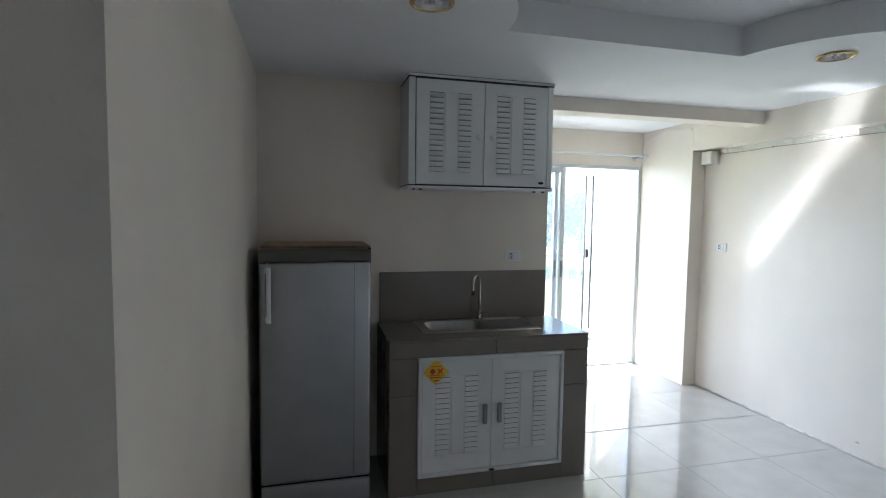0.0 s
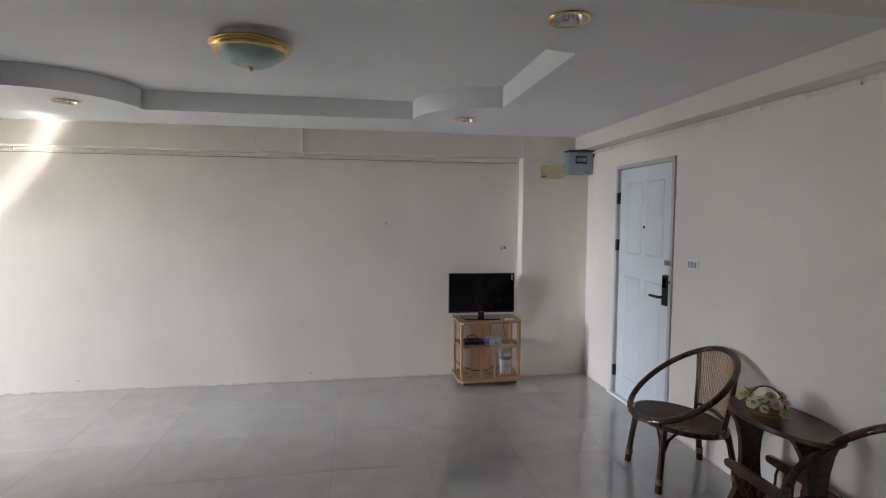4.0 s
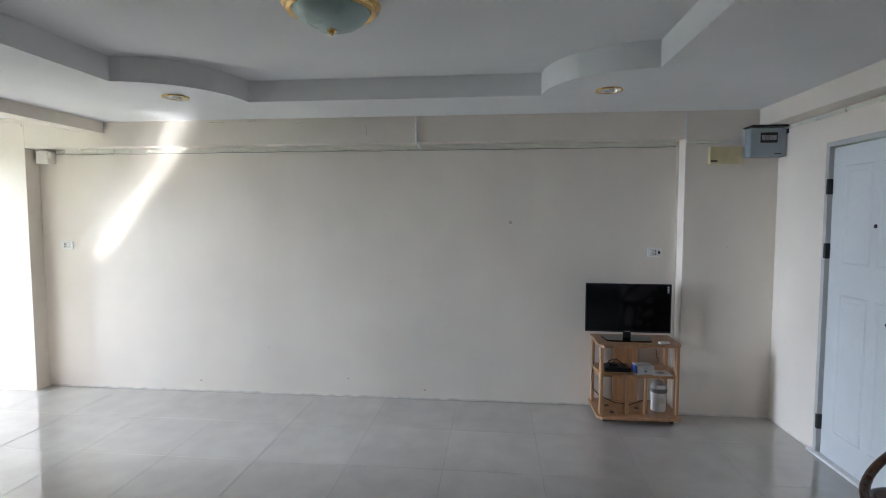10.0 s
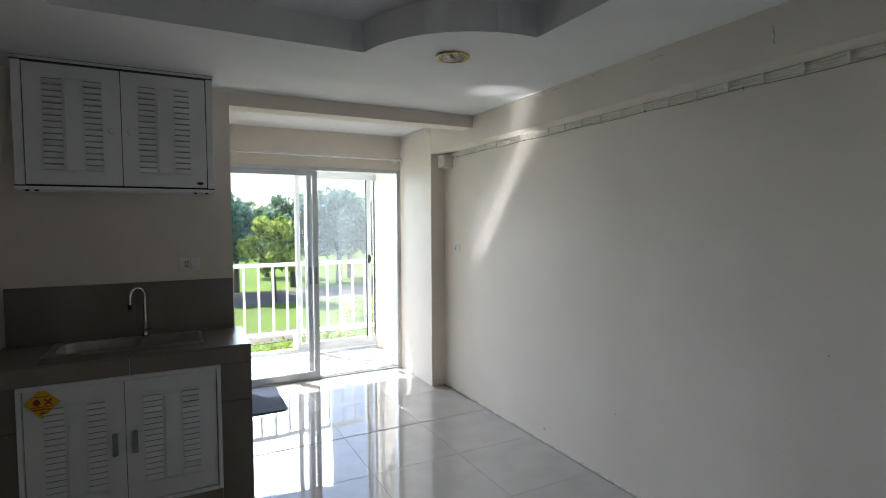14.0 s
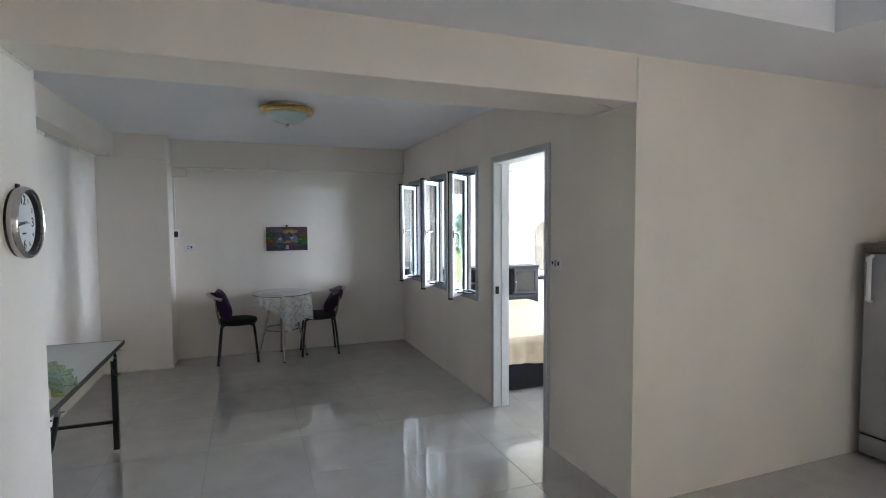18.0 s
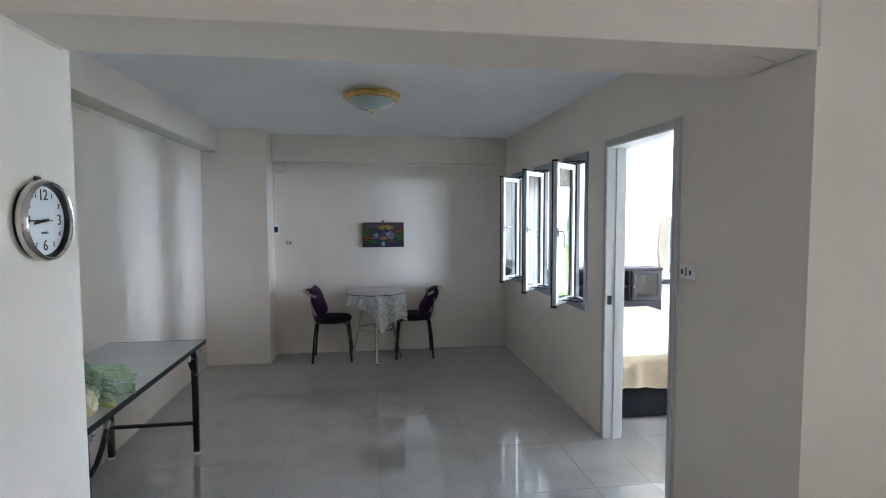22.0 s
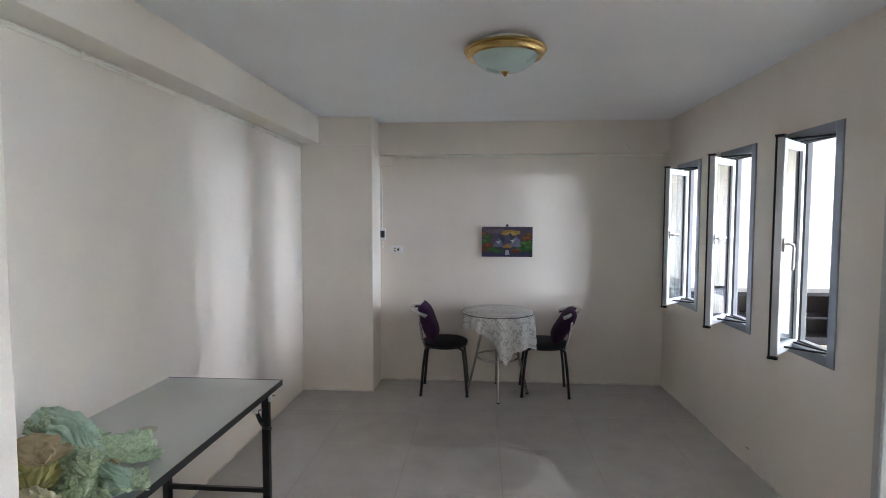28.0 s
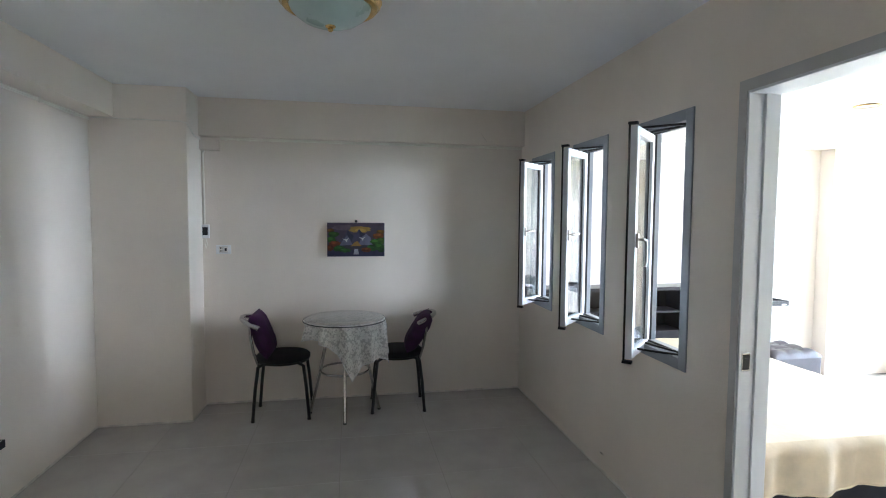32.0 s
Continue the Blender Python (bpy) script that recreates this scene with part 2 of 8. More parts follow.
ALU = material("grey_aluminium", (0.33, 0.35, 0.38), 0.45, metal=0.35, vary=0.04, scale=8.0)
ALUW = material("silver_aluminium", (0.66, 0.68, 0.70), 0.38, metal=0.4, vary=0.03, scale=8.0)
STEEL = material("brushed_stainless", (0.38, 0.36, 0.34), 0.3, metal=1.0, vary=0.05, scale=30.0)
POLISHED = material("polished_steel", (0.62, 0.60, 0.58), 0.14, metal=1.0, vary=0.04)
CHROME = material("chrome", (0.56, 0.55, 0.54), 0.07, metal=1.0, vary=0.03)
BRASS = material("polished_brass", (0.70, 0.50, 0.20), 0.24, metal=1.0, vary=0.1, scale=20.0)
FRIDGE = material("silver_fridge_panel", (0.42, 0.43, 0.44), 0.33, metal=0.75, vary=0.04, scale=5.0)
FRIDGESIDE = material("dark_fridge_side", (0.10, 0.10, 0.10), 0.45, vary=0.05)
FRIDGETOP = material("grey_brown_fridge_trim", (0.14, 0.125, 0.105), 0.45, vary=0.06)
BEECH = wood("beech_laminate", (0.36, 0.19, 0.09), (0.47, 0.27, 0.14), 0.38, 2)
DARKWOOD = wood("dark_stained_wood", (0.038, 0.014, 0.008), (0.120, 0.048, 0.026), 0.3, 0, coat=0.25)
RATTAN = wood("dark_rattan_pole", (0.022, 0.008, 0.004), (0.085, 0.028, 0.012), 0.26, 2, coat=0.4)
WEAVE = material("dark_woven_cane", (0.13, 0.058, 0.032), 0.32, vary=0.25, scale=40.0)
CANE = material("golden_woven_cane", (0.50, 0.29, 0.13), 0.5, vary=0.15, scale=40.0)
BINDING = material("tan_rattan_binding", (0.17, 0.08, 0.04), 0.5, vary=0.15, scale=60.0)
ESPRESSO = material("espresso_laminate", (0.022, 0.019, 0.021), 0.35, vary=0.08, scale=10.0)
NAVY = material("dark_bed_base", (0.012, 0.013, 0.020), 0.6, spec=0.25, vary=0.1, scale=10.0)
SATIN = material("cream_satin_bedspread", (0.64, 0.53, 0.37), 0.42, vary=0.07, scale=9.0, grain=0.5, grain_scale=26.0)
LEATHER = material("dark_grey_leatherette", (0.06, 0.055, 0.065), 0.38, vary=0.1, scale=20.0, grain=0.2, grain_scale=150.0)
PURPLE = material("purple_velvet", (0.045, 0.006, 0.05), 0.85, vary=0.2, scale=25.0)
BLACKFAB = material("black_seat_fabric", (0.008, 0.008, 0.009), 0.8, vary=0.2, scale=30.0)
BLACKMET = material("black_painted_steel", (0.010, 0.010, 0.011), 0.35, vary=0.1)
TABLEWHITE = material("grey_white_laminate", (0.70, 0.70, 0.66), 0.30, vary=0.03, scale=2.0)
MATBLUE = material("dark_blue_mat", (0.035, 0.045, 0.075), 0.95, vary=0.2, scale=40.0, grain=0.8, grain_scale=180.0)
LEDGE = material("sun_bleached_paint", (0.70, 0.70, 0.69), 0.7, vary=0.03, scale=2.0, grain=0.2)
RAILW = material("white_railing_paint", (0.80, 0.80, 0.80), 0.5, vary=0.03)
GLASS = clear_glass("clear_window_glass")
HAZY = clear_glass("dusty_window_glass", haze=0.018)
SASHGLASS = clear_glass("tinted_sash_glass", (0.84, 0.91, 0.95), power=2.7, least=0.07)
FROST = material("frosted_lamp_glass", (0.46, 0.60, 0.56), 0.28, vary=0.03, scale=6.0, coat=0.4)
REFLECTOR = material("lamp_reflector", (0.88, 0.88, 0.89), 0.22, metal=0.8, vary=0.04)
BULB = material("unlit_bulb_glass", (0.85, 0.87, 0.88), 0.15, vary=0.02, coat=0.5)
MIRROR = material("mirror_silver", (0.92, 0.93, 0.93), 0.01, metal=1.0, vary=0.0)
GREENCL = material("sage_lace_cloth", (0.42, 0.50, 0.33), 0.55, vary=0.15, scale=110.0, grain=0.4, grain_scale=260.0, tint=(0.27, 0.35, 0.21))
MINTCL = material("mint_satin_cloth", (0.40, 0.55, 0.42), 0.42, vary=0.08, scale=20.0, grain=0.15, grain_scale=200.0)
OLIVECL = material("olive_yellow_cloth", (0.38, 0.35, 0.13), 0.75, vary=0.12, scale=30.0, grain=0.4, grain_scale=200.0)
LIMECL = material("lime_yellow_cloth", (0.52, 0.55, 0.20), 0.7, vary=0.1, scale=20.0, grain=0.3, grain_scale=200.0)
TANCL = material("tan_cloth", (0.42, 0.33, 0.19), 0.75, vary=0.12, scale=30.0, grain=0.4, grain_scale=200.0)
PALECL = material("pale_yellow_cloth", (0.62, 0.56, 0.36), 0.8, vary=0.08, scale=20.0, grain=0.4, grain_scale=200.0)
CLOCKFACE = material("white_clock_dial", (0.80, 0.81, 0.83), 0.4, vary=0.01)
YELLOW = material("yellow_sticker", (0.80, 0.52, 0.02), 0.5, vary=0.04)
RED = material("red_print", (0.55, 0.04, 0.02), 0.5, vary=0.05)
CARTON = material("white_carton", (0.72, 0.72, 0.72), 0.6, vary=0.03)
BLUEPR = material("blue_print", (0.05, 0.10, 0.42), 0.5)
PRINTDK = material("dark_print", (0.05, 0.05, 0.06), 0.6)
CLOTHBR = material("tan_vinyl_cover", (0.36, 0.22, 0.11), 0.5, vary=0.15, scale=15.0)


def lace_material():
    """Lace: five-petalled flowers on a fine net, with open holes round them."""
    m = material("white_flower_lace", (0.80, 0.79, 0.75), 0.8, vary=0.05)
    nt = m.node_tree
    p = nt.nodes["Principled BSDF"]
    uv = nt.nodes.new("ShaderNodeUVMap")

    def maths(op, a, b=None, c=None):
        n = nt.nodes.new("ShaderNodeMath")
        n.operation = op
        for i, v in enumerate((a, b, c)):
            if v is None:
                continue
            if isinstance(v, (int, float)):
                n.inputs[i].default_value = v
            else:
                nt.links.new(v, n.inputs[i])
        return n.outputs[0]

    def flowers(scale, petals, seed):
        mp = nt.nodes.new("ShaderNodeMapping")
        mp.inputs["Location"].default_value = (seed, seed * 0.7, 0)
        mp.inputs["Scale"].default_value = (scale, scale, scale)
        nt.links.new(uv.outputs[0], mp.inputs[0])
        v = nt.nodes.new("ShaderNodeTexVoronoi")
        v.voronoi_dimensions = '2D'
        v.inputs["Scale"].default_value, v.inputs["Randomness"].default_value = 1.0, 0.7
        nt.links.new(mp.outputs[0], v.inputs["Vector"])
        d = nt.nodes.new("ShaderNodeVectorMath")
        d.operation = 'SUBTRACT'
        nt.links.new(mp.outputs[0], d.inputs[0])
        nt.links.new(v.outputs["Position"], d.inputs[1])
        x = nt.nodes.new("ShaderNodeSeparateXYZ")
        nt.links.new(d.outputs[0], x.inputs[0])
        ang = maths('ARCTAN2', x.outputs[1], x.outputs[0])
        edge = maths('MULTIPLY_ADD', maths('COSINE', maths('MULTIPLY', ang, petals)), 0.11, 0.36)
        inside = maths('LESS_THAN', v.outputs["Distance"], edge)
        heart = maths('LESS_THAN', v.outputs["Distance"], 0.09)
        return maths('SUBTRACT', inside, heart)
    big = flowers(17.0, 5.0, 0.3)
    small = flowers(40.0, 4.0, 2.1)
    solid = maths('MAXIMUM', big, small)
    nt.links.new(maths('MULTIPLY_ADD', solid, 0.34, 0.64), p.inputs["Alpha"])
    return m


LACE = lace_material()


def leaf_material(name, dark, light):
    m = bpy.data.materials.new(name)
    m.use_nodes = True
    nt = m.node_tree
    p = nt.nodes["Principled BSDF"]
    p.inputs["Roughness"].default_value = 0.6
    geo = nt.nodes.new("ShaderNodeNewGeometry")
    mix = nt.nodes.new("ShaderNodeMix")
    mix.data_type = 'RGBA'
    mix.inputs[6].default_value, mix.inputs[7].default_value = (*dark, 1), (*light, 1)
    nt.links.new(geo.outputs["Random Per Island"], mix.inputs[0])
    nt.links.new(mix.outputs[2], p.inputs["Base Color"])
    tl = nt.nodes.new("ShaderNodeBsdfTranslucent")
    nt.links.new(mix.outputs[2], tl.inputs[0])
    ms = nt.nodes.new("ShaderNodeMixShader")
    ms.inputs[0].default_value = 0.5
    nt.links.new(p.outputs[0], ms.inputs[1])
    nt.links.new(tl.outputs[0], ms.inputs[2])
    nt.links.new(ms.outputs[0], nt.nodes["Material Output"].inputs["Surface"])
    return m


LEAF_A = leaf_material("deep_green_leaves", (0.13, 0.22, 0.12), (0.22, 0.33, 0.17))
LEAF_B = leaf_material("yellow_green_leaves", (0.24, 0.32, 0.05), (0.42, 0.48, 0.09))
# Leaf green paled and blued, so the haze of distance is in its colour.
LEAF_HAZED = leaf_material("hazed_green_leaves", (0.15, 0.24, 0.19), (0.24, 0.34, 0.26))
BARK = material("grey_bark", (0.12, 0.09, 0.065), 0.9, vary=0.2, scale=4.0)
GRASS = material("bright_grass", (0.13, 0.21, 0.03), 0.95, spec=0.1, vary=0.25, scale=0.09, tint=(0.12, 0.15, 0.045), grain=0.5, grain_scale=4.0)
EARTH = material("bare_earth", (0.20, 0.165, 0.135), 0.95, vary=0.15, scale=0.4)
ROOFT = material("far_roof_sheet", (0.34, 0.24, 0.2), 0.7)
FARWALL = material("far_house_wall", (0.66, 0.64, 0.6), 0.8)

# ---- mesh helpers ----


def box(bm, x0, y0, z0, x1, y1, z1):
    v = [bm.verts.new(c) for c in ((x0, y0, z0), (x1, y0, z0), (x1, y1, z0), (x0, y1, z0),
                                   (x0, y0, z1), (x1, y0, z1), (x1, y1, z1), (x0, y1, z1))]
    for f in ((0, 3, 2, 1), (4, 5, 6, 7), (0, 1, 5, 4), (1, 2, 6, 5), (2, 3, 7, 6), (3, 0, 4, 7)):
        bm.faces.new([v[i] for i in f])
    return bm


def boxes(*rows, bevel=0.0, seg=2):
    bm = bmesh.new()
    for r in rows:
        box(bm, *r)
    if bevel:
        bmesh.ops.bevel(bm, geom=bm.edges[:], offset=bevel, segments=seg, affect='EDGES', profile=0.5)
    return bm


def tube(bm, pts, r, seg=10, closed=False, flat=1.0):
    """A round bar along points; r is one radius or one for each point."""
    pts = [Vector(p) for p in pts]
    n = len(pts)
    rs = r if isinstance(r, (list, tuple)) else [r] * n
    rings, side = [], None
    for i, p in enumerate(pts):
        a = pts[(i - 1) % n] if closed or i else p
        b = pts[(i + 1) % n] if closed or i < n - 1 else p
        d = (b - a).normalized()
        if side is None:
            side = d.cross(Vector((0, 0, 1)))
            if side.length < 1e-3:
                side = Vector((1, 0, 0))
        side = (side - d * side.dot(d)).normalized()
        up = d.cross(side)
        rings.append([bm.verts.new(p + side * (math.cos(2 * math.pi * k / seg) * rs[i]) + up * (math.sin(2 * math.pi * k / seg) * rs[i] * flat)) for k in range(seg)])
    for i in range(n if closed else n - 1):
        a, b = rings[i], rings[(i + 1) % n]
        for k in range(seg):
            bm.faces.new((a[k], a[(k + 1) % seg], b[(k + 1) % seg], b[k]))
    if not closed:
        bm.faces.new(rings[0][::-1])
        bm.faces.new(rings[-1])
    return bm


def lathe(bm, profile, centre=(0, 0, 0), seg=40, axis='z', flip=1):
    """A turned body from (radius, height) pairs."""
    cx, cy, cz = centre
    rings = []
    for r, h in profile:
        ring = []
        for k in range(seg):
            a = 2 * math.pi * k / seg
            u, v = r * math.cos(a), r * math.sin(a)
            c = {'z': (cx + u, cy + v, cz + h), 'y': (cx + u, cy + h * flip, cz + v), 'x': (cx + h * flip, cy + u, cz + v)}[axis]
            ring.append(bm.verts.new(c))
        rings.append(ring)
    for a, b in zip(rings, rings[1:]):
        for k in range(seg):
            bm.faces.new((a[k], a[(k + 1) % seg], b[(k + 1) % seg], b[k]))
    bm.faces.new(rings[0][::-1])
    bm.faces.new(rings[-1])
    return bm


def ring(bm, profile, seg=40):
    """A turned ring: a closed outline of (radius, height) pairs swept round z."""
    rings = [[bm.verts.new((r * math.cos(2 * math.pi * k / seg), r * math.sin(2 * math.pi * k / seg), h)) for k in range(seg)] for r, h in profile]
    for i in range(len(rings)):
        a, b = rings[i], rings[(i + 1) % len(rings)]
        for k in range(seg):
            bm.faces.new((a[k], a[(k + 1) % seg], b[(k + 1) % seg], b[k]))
    return bm


def prism(bm, outline, lo, hi, axis='z'):
    """A flat outline, pushed out between two levels along an axis."""
    def at(u, v, h):
        return {'z': (u, v, h), 'y': (u, h, v), 'x': (h, u, v)}[axis]
    a = [bm.verts.new(at(u, v, lo)) for u, v in outline]
    b = [bm.verts.new(at(u, v, hi)) for u, v in outline]
    n = len(outline)
    bm.faces.new(a[::-1])
    bm.faces.new(b)
    for i in range(n):
        bm.faces.new((a[i], a[(i + 1) % n], b[(i + 1) % n], b[i]))
    return bm


def mesh_of(name, bm, mat, smooth=False, angle=40):
    bmesh.ops.recalc_face_normals(bm, faces=bm.faces[:])
    me = bpy.data.meshes.new(name)
    bm.to_mesh(me)
    bm.free()
    me.materials.append(mat)
    if smooth:
        me.polygons.foreach_set("use_smooth", [True] * len(me.polygons))
        me.set_sharp_from_angle(angle=radians(angle))
    return me


def part(name, bm, mat, parent=None, label="", smooth=False, m=None, angle=40):
    """One mesh object, under a thing or a part."""
    ob = new(name, mesh_of(name, bm, mat, smooth, angle))
    if parent is not None:
        ob.parent = parent
    if m is not None:
        ob.matrix_basis = m
    return tagged(ob, label)


def thing(name, label, category, at=(0, 0, 0), turn=0.0, group=""):
    """An empty at the base of a thing, under which its parts go."""
    ob = new(name)
    ob.matrix_basis = pose(at[0], at[1], at[2], 0, 0, turn)
    ob.empty_display_size = 0.1
    return tagged(ob, label, category, group)


def structure(name, bm, mat, label="", category="", smooth=False):
    return tagged(part(name, bm, mat, None, "", smooth), label, category, "", "structure")


def text_part(name, body, size, mat, parent, m, depth=0.0006):
    cu = bpy.data.curves.new(name, 'FONT')
    cu.body, cu.size, cu.extrude, cu.align_x, cu.align_y = body, size, depth, 'CENTER', 'CENTER'
    tmp = bpy.data.objects.new(name, cu)
    scene.collection.objects.link(tmp)
    me = bpy.data.meshes.new_from_object(tmp)
    bpy.data.objects.remove(tmp)
    me.materials.clear()
    me.materials.append(mat)
    ob = new(name, me)
    ob.parent, ob.matrix_basis = parent, m
    return ob


def wall_bm(axis, lo, hi, u0, u1, z0, z1, holes=()):
    """A wall slab between lo and hi on its axis, along u, with openings (ua, ub, za, zb) cut through."""
    us = sorted({u0, u1, *[h[0] for h in holes], *[h[1] for h in holes]})
    zs = sorted({z0, z1, *[h[2] for h in holes], *[h[3] for h in holes]})
    bm = bmesh.new()
    solid = {}
    for i in range(len(us) - 1):
        for k in range(len(zs) - 1):
            uc, zc = (us[i] + us[i + 1]) / 2, (zs[k] + zs[k + 1]) / 2
            solid[i, k] = not any(h[0] < uc < h[1] and h[2] < zc < h[3] for h in holes)
    verts = {}

    def vert(u, h, z):
        key = (round(u, 5), round(h, 5), round(z, 5))
        if key not in verts:
            verts[key] = bm.verts.new((u, h, z) if axis == 'y' else (h, u, z))
        return verts[key]
    for (i, k), s in solid.items():
        if not s:
            continue
        ua, ub, za, zb = us[i], us[i + 1], zs[k], zs[k + 1]
        for h in (lo, hi):
            bm.faces.new([vert(ua, h, za), vert(ub, h, za), vert(ub, h, zb), vert(ua, h, zb)])
        for (di, dk), (p, q) in (((-1, 0), ((ua, za), (ua, zb))), ((1, 0), ((ub, za), (ub, zb))),
                                 ((0, -1), ((ua, za), (ub, za))), ((0, 1), ((ua, zb), (ub, zb)))):
            if not solid.get((i + di, k + dk), False):
                bm.faces.new([vert(p[0], lo, p[1]), vert(q[0], lo, q[1]), vert(q[0], hi, q[1]), vert(p[0], hi, p[1])])
    return bm

# ---- the plan, in metres ----
X_EAST, X_WEST = 3.505, -4.63
Y_ENTRY, Y_DINE_S, Y_PART, Y_KITCH, Y_GLASS, Y_OUTER = -1.90, -2.03, 1.285, 3.638, 5.14, 6.28
X_KWALL, X_ALC = -0.335, 1.56
Z_CEIL, Z_TRAY, Z_DINE, Z_TOP = 2.402, 2.55, 2.467, 2.62
EDOOR = (1.925, 2.745, 2.045)
BEDDOOR = (-1.992, -1.160, 2.052)
WINS = [(-4.345, -3.868), (-3.540, -3.063), (-2.767, -2.290)]
WIN_Z = (0.838, 2.038)

# ---- walls, beams and pillars ----
structure("wall_east", wall_bm('x', X_EAST, X_EAST + 0.15, -2.05, 6.4, -0.1, Z_TOP), WALL, "long cream plastered wall with faint stains", "wall")
structure("wall_entry", wall_bm('y', Y_ENTRY - 0.15, Y_ENTRY, -0.66, X_EAST, -0.1, Z_TOP, [(EDOOR[0], EDOOR[1], -0.1, EDOOR[2])]), WALL, "cream plastered wall with the entrance door", "wall")
structure("wall_south", wall_bm('y', Y_DINE_S - 0.15, Y_DINE_S, X_WEST, -0.66, -0.1, Z_TOP), WALL, "cream plastered wall behind the folding table", "wall")
structure("wall_west", wall_bm('x', X_WEST - 0.15, X_WEST, -2.18, 5.3, -0.1, Z_TOP), WALL, "cream plastered end wall with a small picture", "wall")
structure("wall_partition", wall_bm('y', Y_PART, Y_PART + 0.11, X_WEST, X_KWALL - 0.165, -0.1, Z_TOP,
          [(BEDDOOR[0], BEDDOOR[1], -0.1, BEDDOOR[2])] + [(a, b, *WIN_Z) for a, b in WINS]), WALL, "cream partition wall with a doorway and three narrow windows", "wall")
structure("wall_kitchen_side", wall_bm('x', X_KWALL - 0.165, X_KWALL, Y_PART, 5.24, -0.1, Z_TOP), WALL, "cream wall beside the refrigerator", "wall")
structure("wall_kitchen", wall_bm('y', Y_KITCH, Y_KITCH + 0.15, X_KWALL, X_ALC, -0.1, Z_TOP), WALL, "cream wall behind the kitchen counter", "wall")
structure("wall_alcove", wall_bm('x', X_ALC - 0.15, X_ALC, Y_KITCH + 0.15, 5.24, -0.1, Z_TOP), WALL, "cream side wall of the balcony alcove", "wall")
structure("wall_north", wall_bm('y', Y_GLASS, Y_GLASS + 0.10, X_ALC, X_EAST, -0.1, Z_TOP, [(1.60, 3.352, -0.1, 2.105)]), WALL, "cream wall above the balcony door", "wall")
structure("wall_bedroom_north", wall_bm('y', Y_GLASS, Y_GLASS + 0.10, X_WEST, X_KWALL - 0.165, -0.1, Z_TOP, [(-4.40, -1.80, -0.1, 2.105)]), WALL, "cream bedroom wall round the glass door", "wall")
# Unseen wall added to shut outside light from the void behind the kitchen.
structure("wall_back_closing", wall_bm('y', Y_GLASS, Y_GLASS + 0.10, X_KWALL - 0.165, X_ALC - 0.15, -0.1, Z_TOP), WALL, "unseen wall closing the void behind the kitchen", "wall")
structure("beam_east", boxes((3.362, -1.215, 2.190, X_EAST, 4.40, Z_TOP), bevel=0.004), WALL, "cream concrete beam along the long wall", "beam")
structure("column_southeast", boxes((3.362, Y_ENTRY, -0.05, X_EAST, -1.215, Z_TOP), bevel=0.004), WALL, "cream column beside the entrance", "column")
structure("column_northeast", boxes((3.362, 4.40, -0.05, X_EAST, Y_GLASS, Z_TOP), bevel=0.004), WALL, "cream column beside the balcony door", "column")
structure("beam_entry", boxes((-0.24, Y_ENTRY, 2.265, 3.362, -1.752, Z_TOP), bevel=0.004), WALL, "cream beam above the entrance door", "beam")
structure("column_south", boxes((-0.722, Y_DINE_S, -0.05, -0.238, -1.405, Z_TOP), bevel=0.006), WALL, "cream column with a wall clock", "column")
structure("beam_south", boxes((-4.262, Y_DINE_S, 2.235, -0.722, -1.862, Z_TOP), bevel=0.004), WALL, "cream beam above the folding table", "beam")
structure("column_southwest", boxes((X_WEST, Y_DINE_S, -0.05, -4.262, -1.382, Z_TOP), bevel=0.006), WALL, "cream corner column", "column")
structure("beam_west", boxes((X_WEST, -1.382, 2.168, -4.555, Y_PART, Z_TOP), bevel=0.004), WALL, "cream beam along the end wall", "beam")
structure("beam_middle", boxes((-0.702, -1.402, 2.158, -0.323, Y_PART, Z_TOP), bevel=0.005), WALL, "cream beam across the wide opening", "beam")
structure("beam_alcove", boxes((X_ALC, Y_KITCH, 2.305, 3.362, Y_KITCH + 0.16, Z_TOP), bevel=0.004), WALL, "cream beam at the alcove", "beam")
structure("column_bedroom", boxes((X_WEST, 4.40, -0.05, -4.47, Y_GLASS, Z_TOP), bevel=0.004), WALL, "cream bedroom column", "column")
structure("beam_bedroom", boxes((X_WEST, Y_PART + 0.11, 2.235, -4.47, 4.40, Z_TOP), bevel=0.004), WALL, "cream bedroom beam", "beam")
# Slab added above the ceilings to keep sky light from leaking in.
structure("roof_slab", boxes((-5.2, -2.4, Z_TOP, 4.2, 6.70, Z_TOP + 0.15)), CEIL, "concrete slab above, added to close out the sky", "slab")


# ---- ceilings ----
def arc(a, b, inward, sag, n=14):
    """Points of an arc from a to b that bulges by sag towards inward."""
    a, b = Vector(a), Vector(b)
    mid, half = (a + b) / 2, (b - a).length / 2
    way = (Vector(inward) - mid)
    along = (b - a).normalized()
    way = (way - along * way.dot(along)).normalized()
    r = (half * half + sag * sag) / (2 * sag)
    centre = mid + way * (sag - r)
    span = math.asin(half / r)
    return [centre + way * (r * math.cos(s)) + along * (r * math.sin(s)) for s in (span * (2 * i / n - 1) for i in range(n + 1))]


DOWNLIGHTS = ((0.43, 2.355), (2.515, 2.42), (2.615, -0.473), (0.444, -0.431))
TRAY_MID = (1.48, 0.97)
TRAY = (arc((0.225, 1.92), (0.826, 2.57), TRAY_MID, 0.17) + arc((2.094, 2.57), (2.735, 2.013), TRAY_MID, 0.17)
        + arc((2.735, -0.053), (2.132, -0.645), TRAY_MID, 0.17) + arc((0.856, -0.645), (0.225, -0.05), TRAY_MID, 0.17))


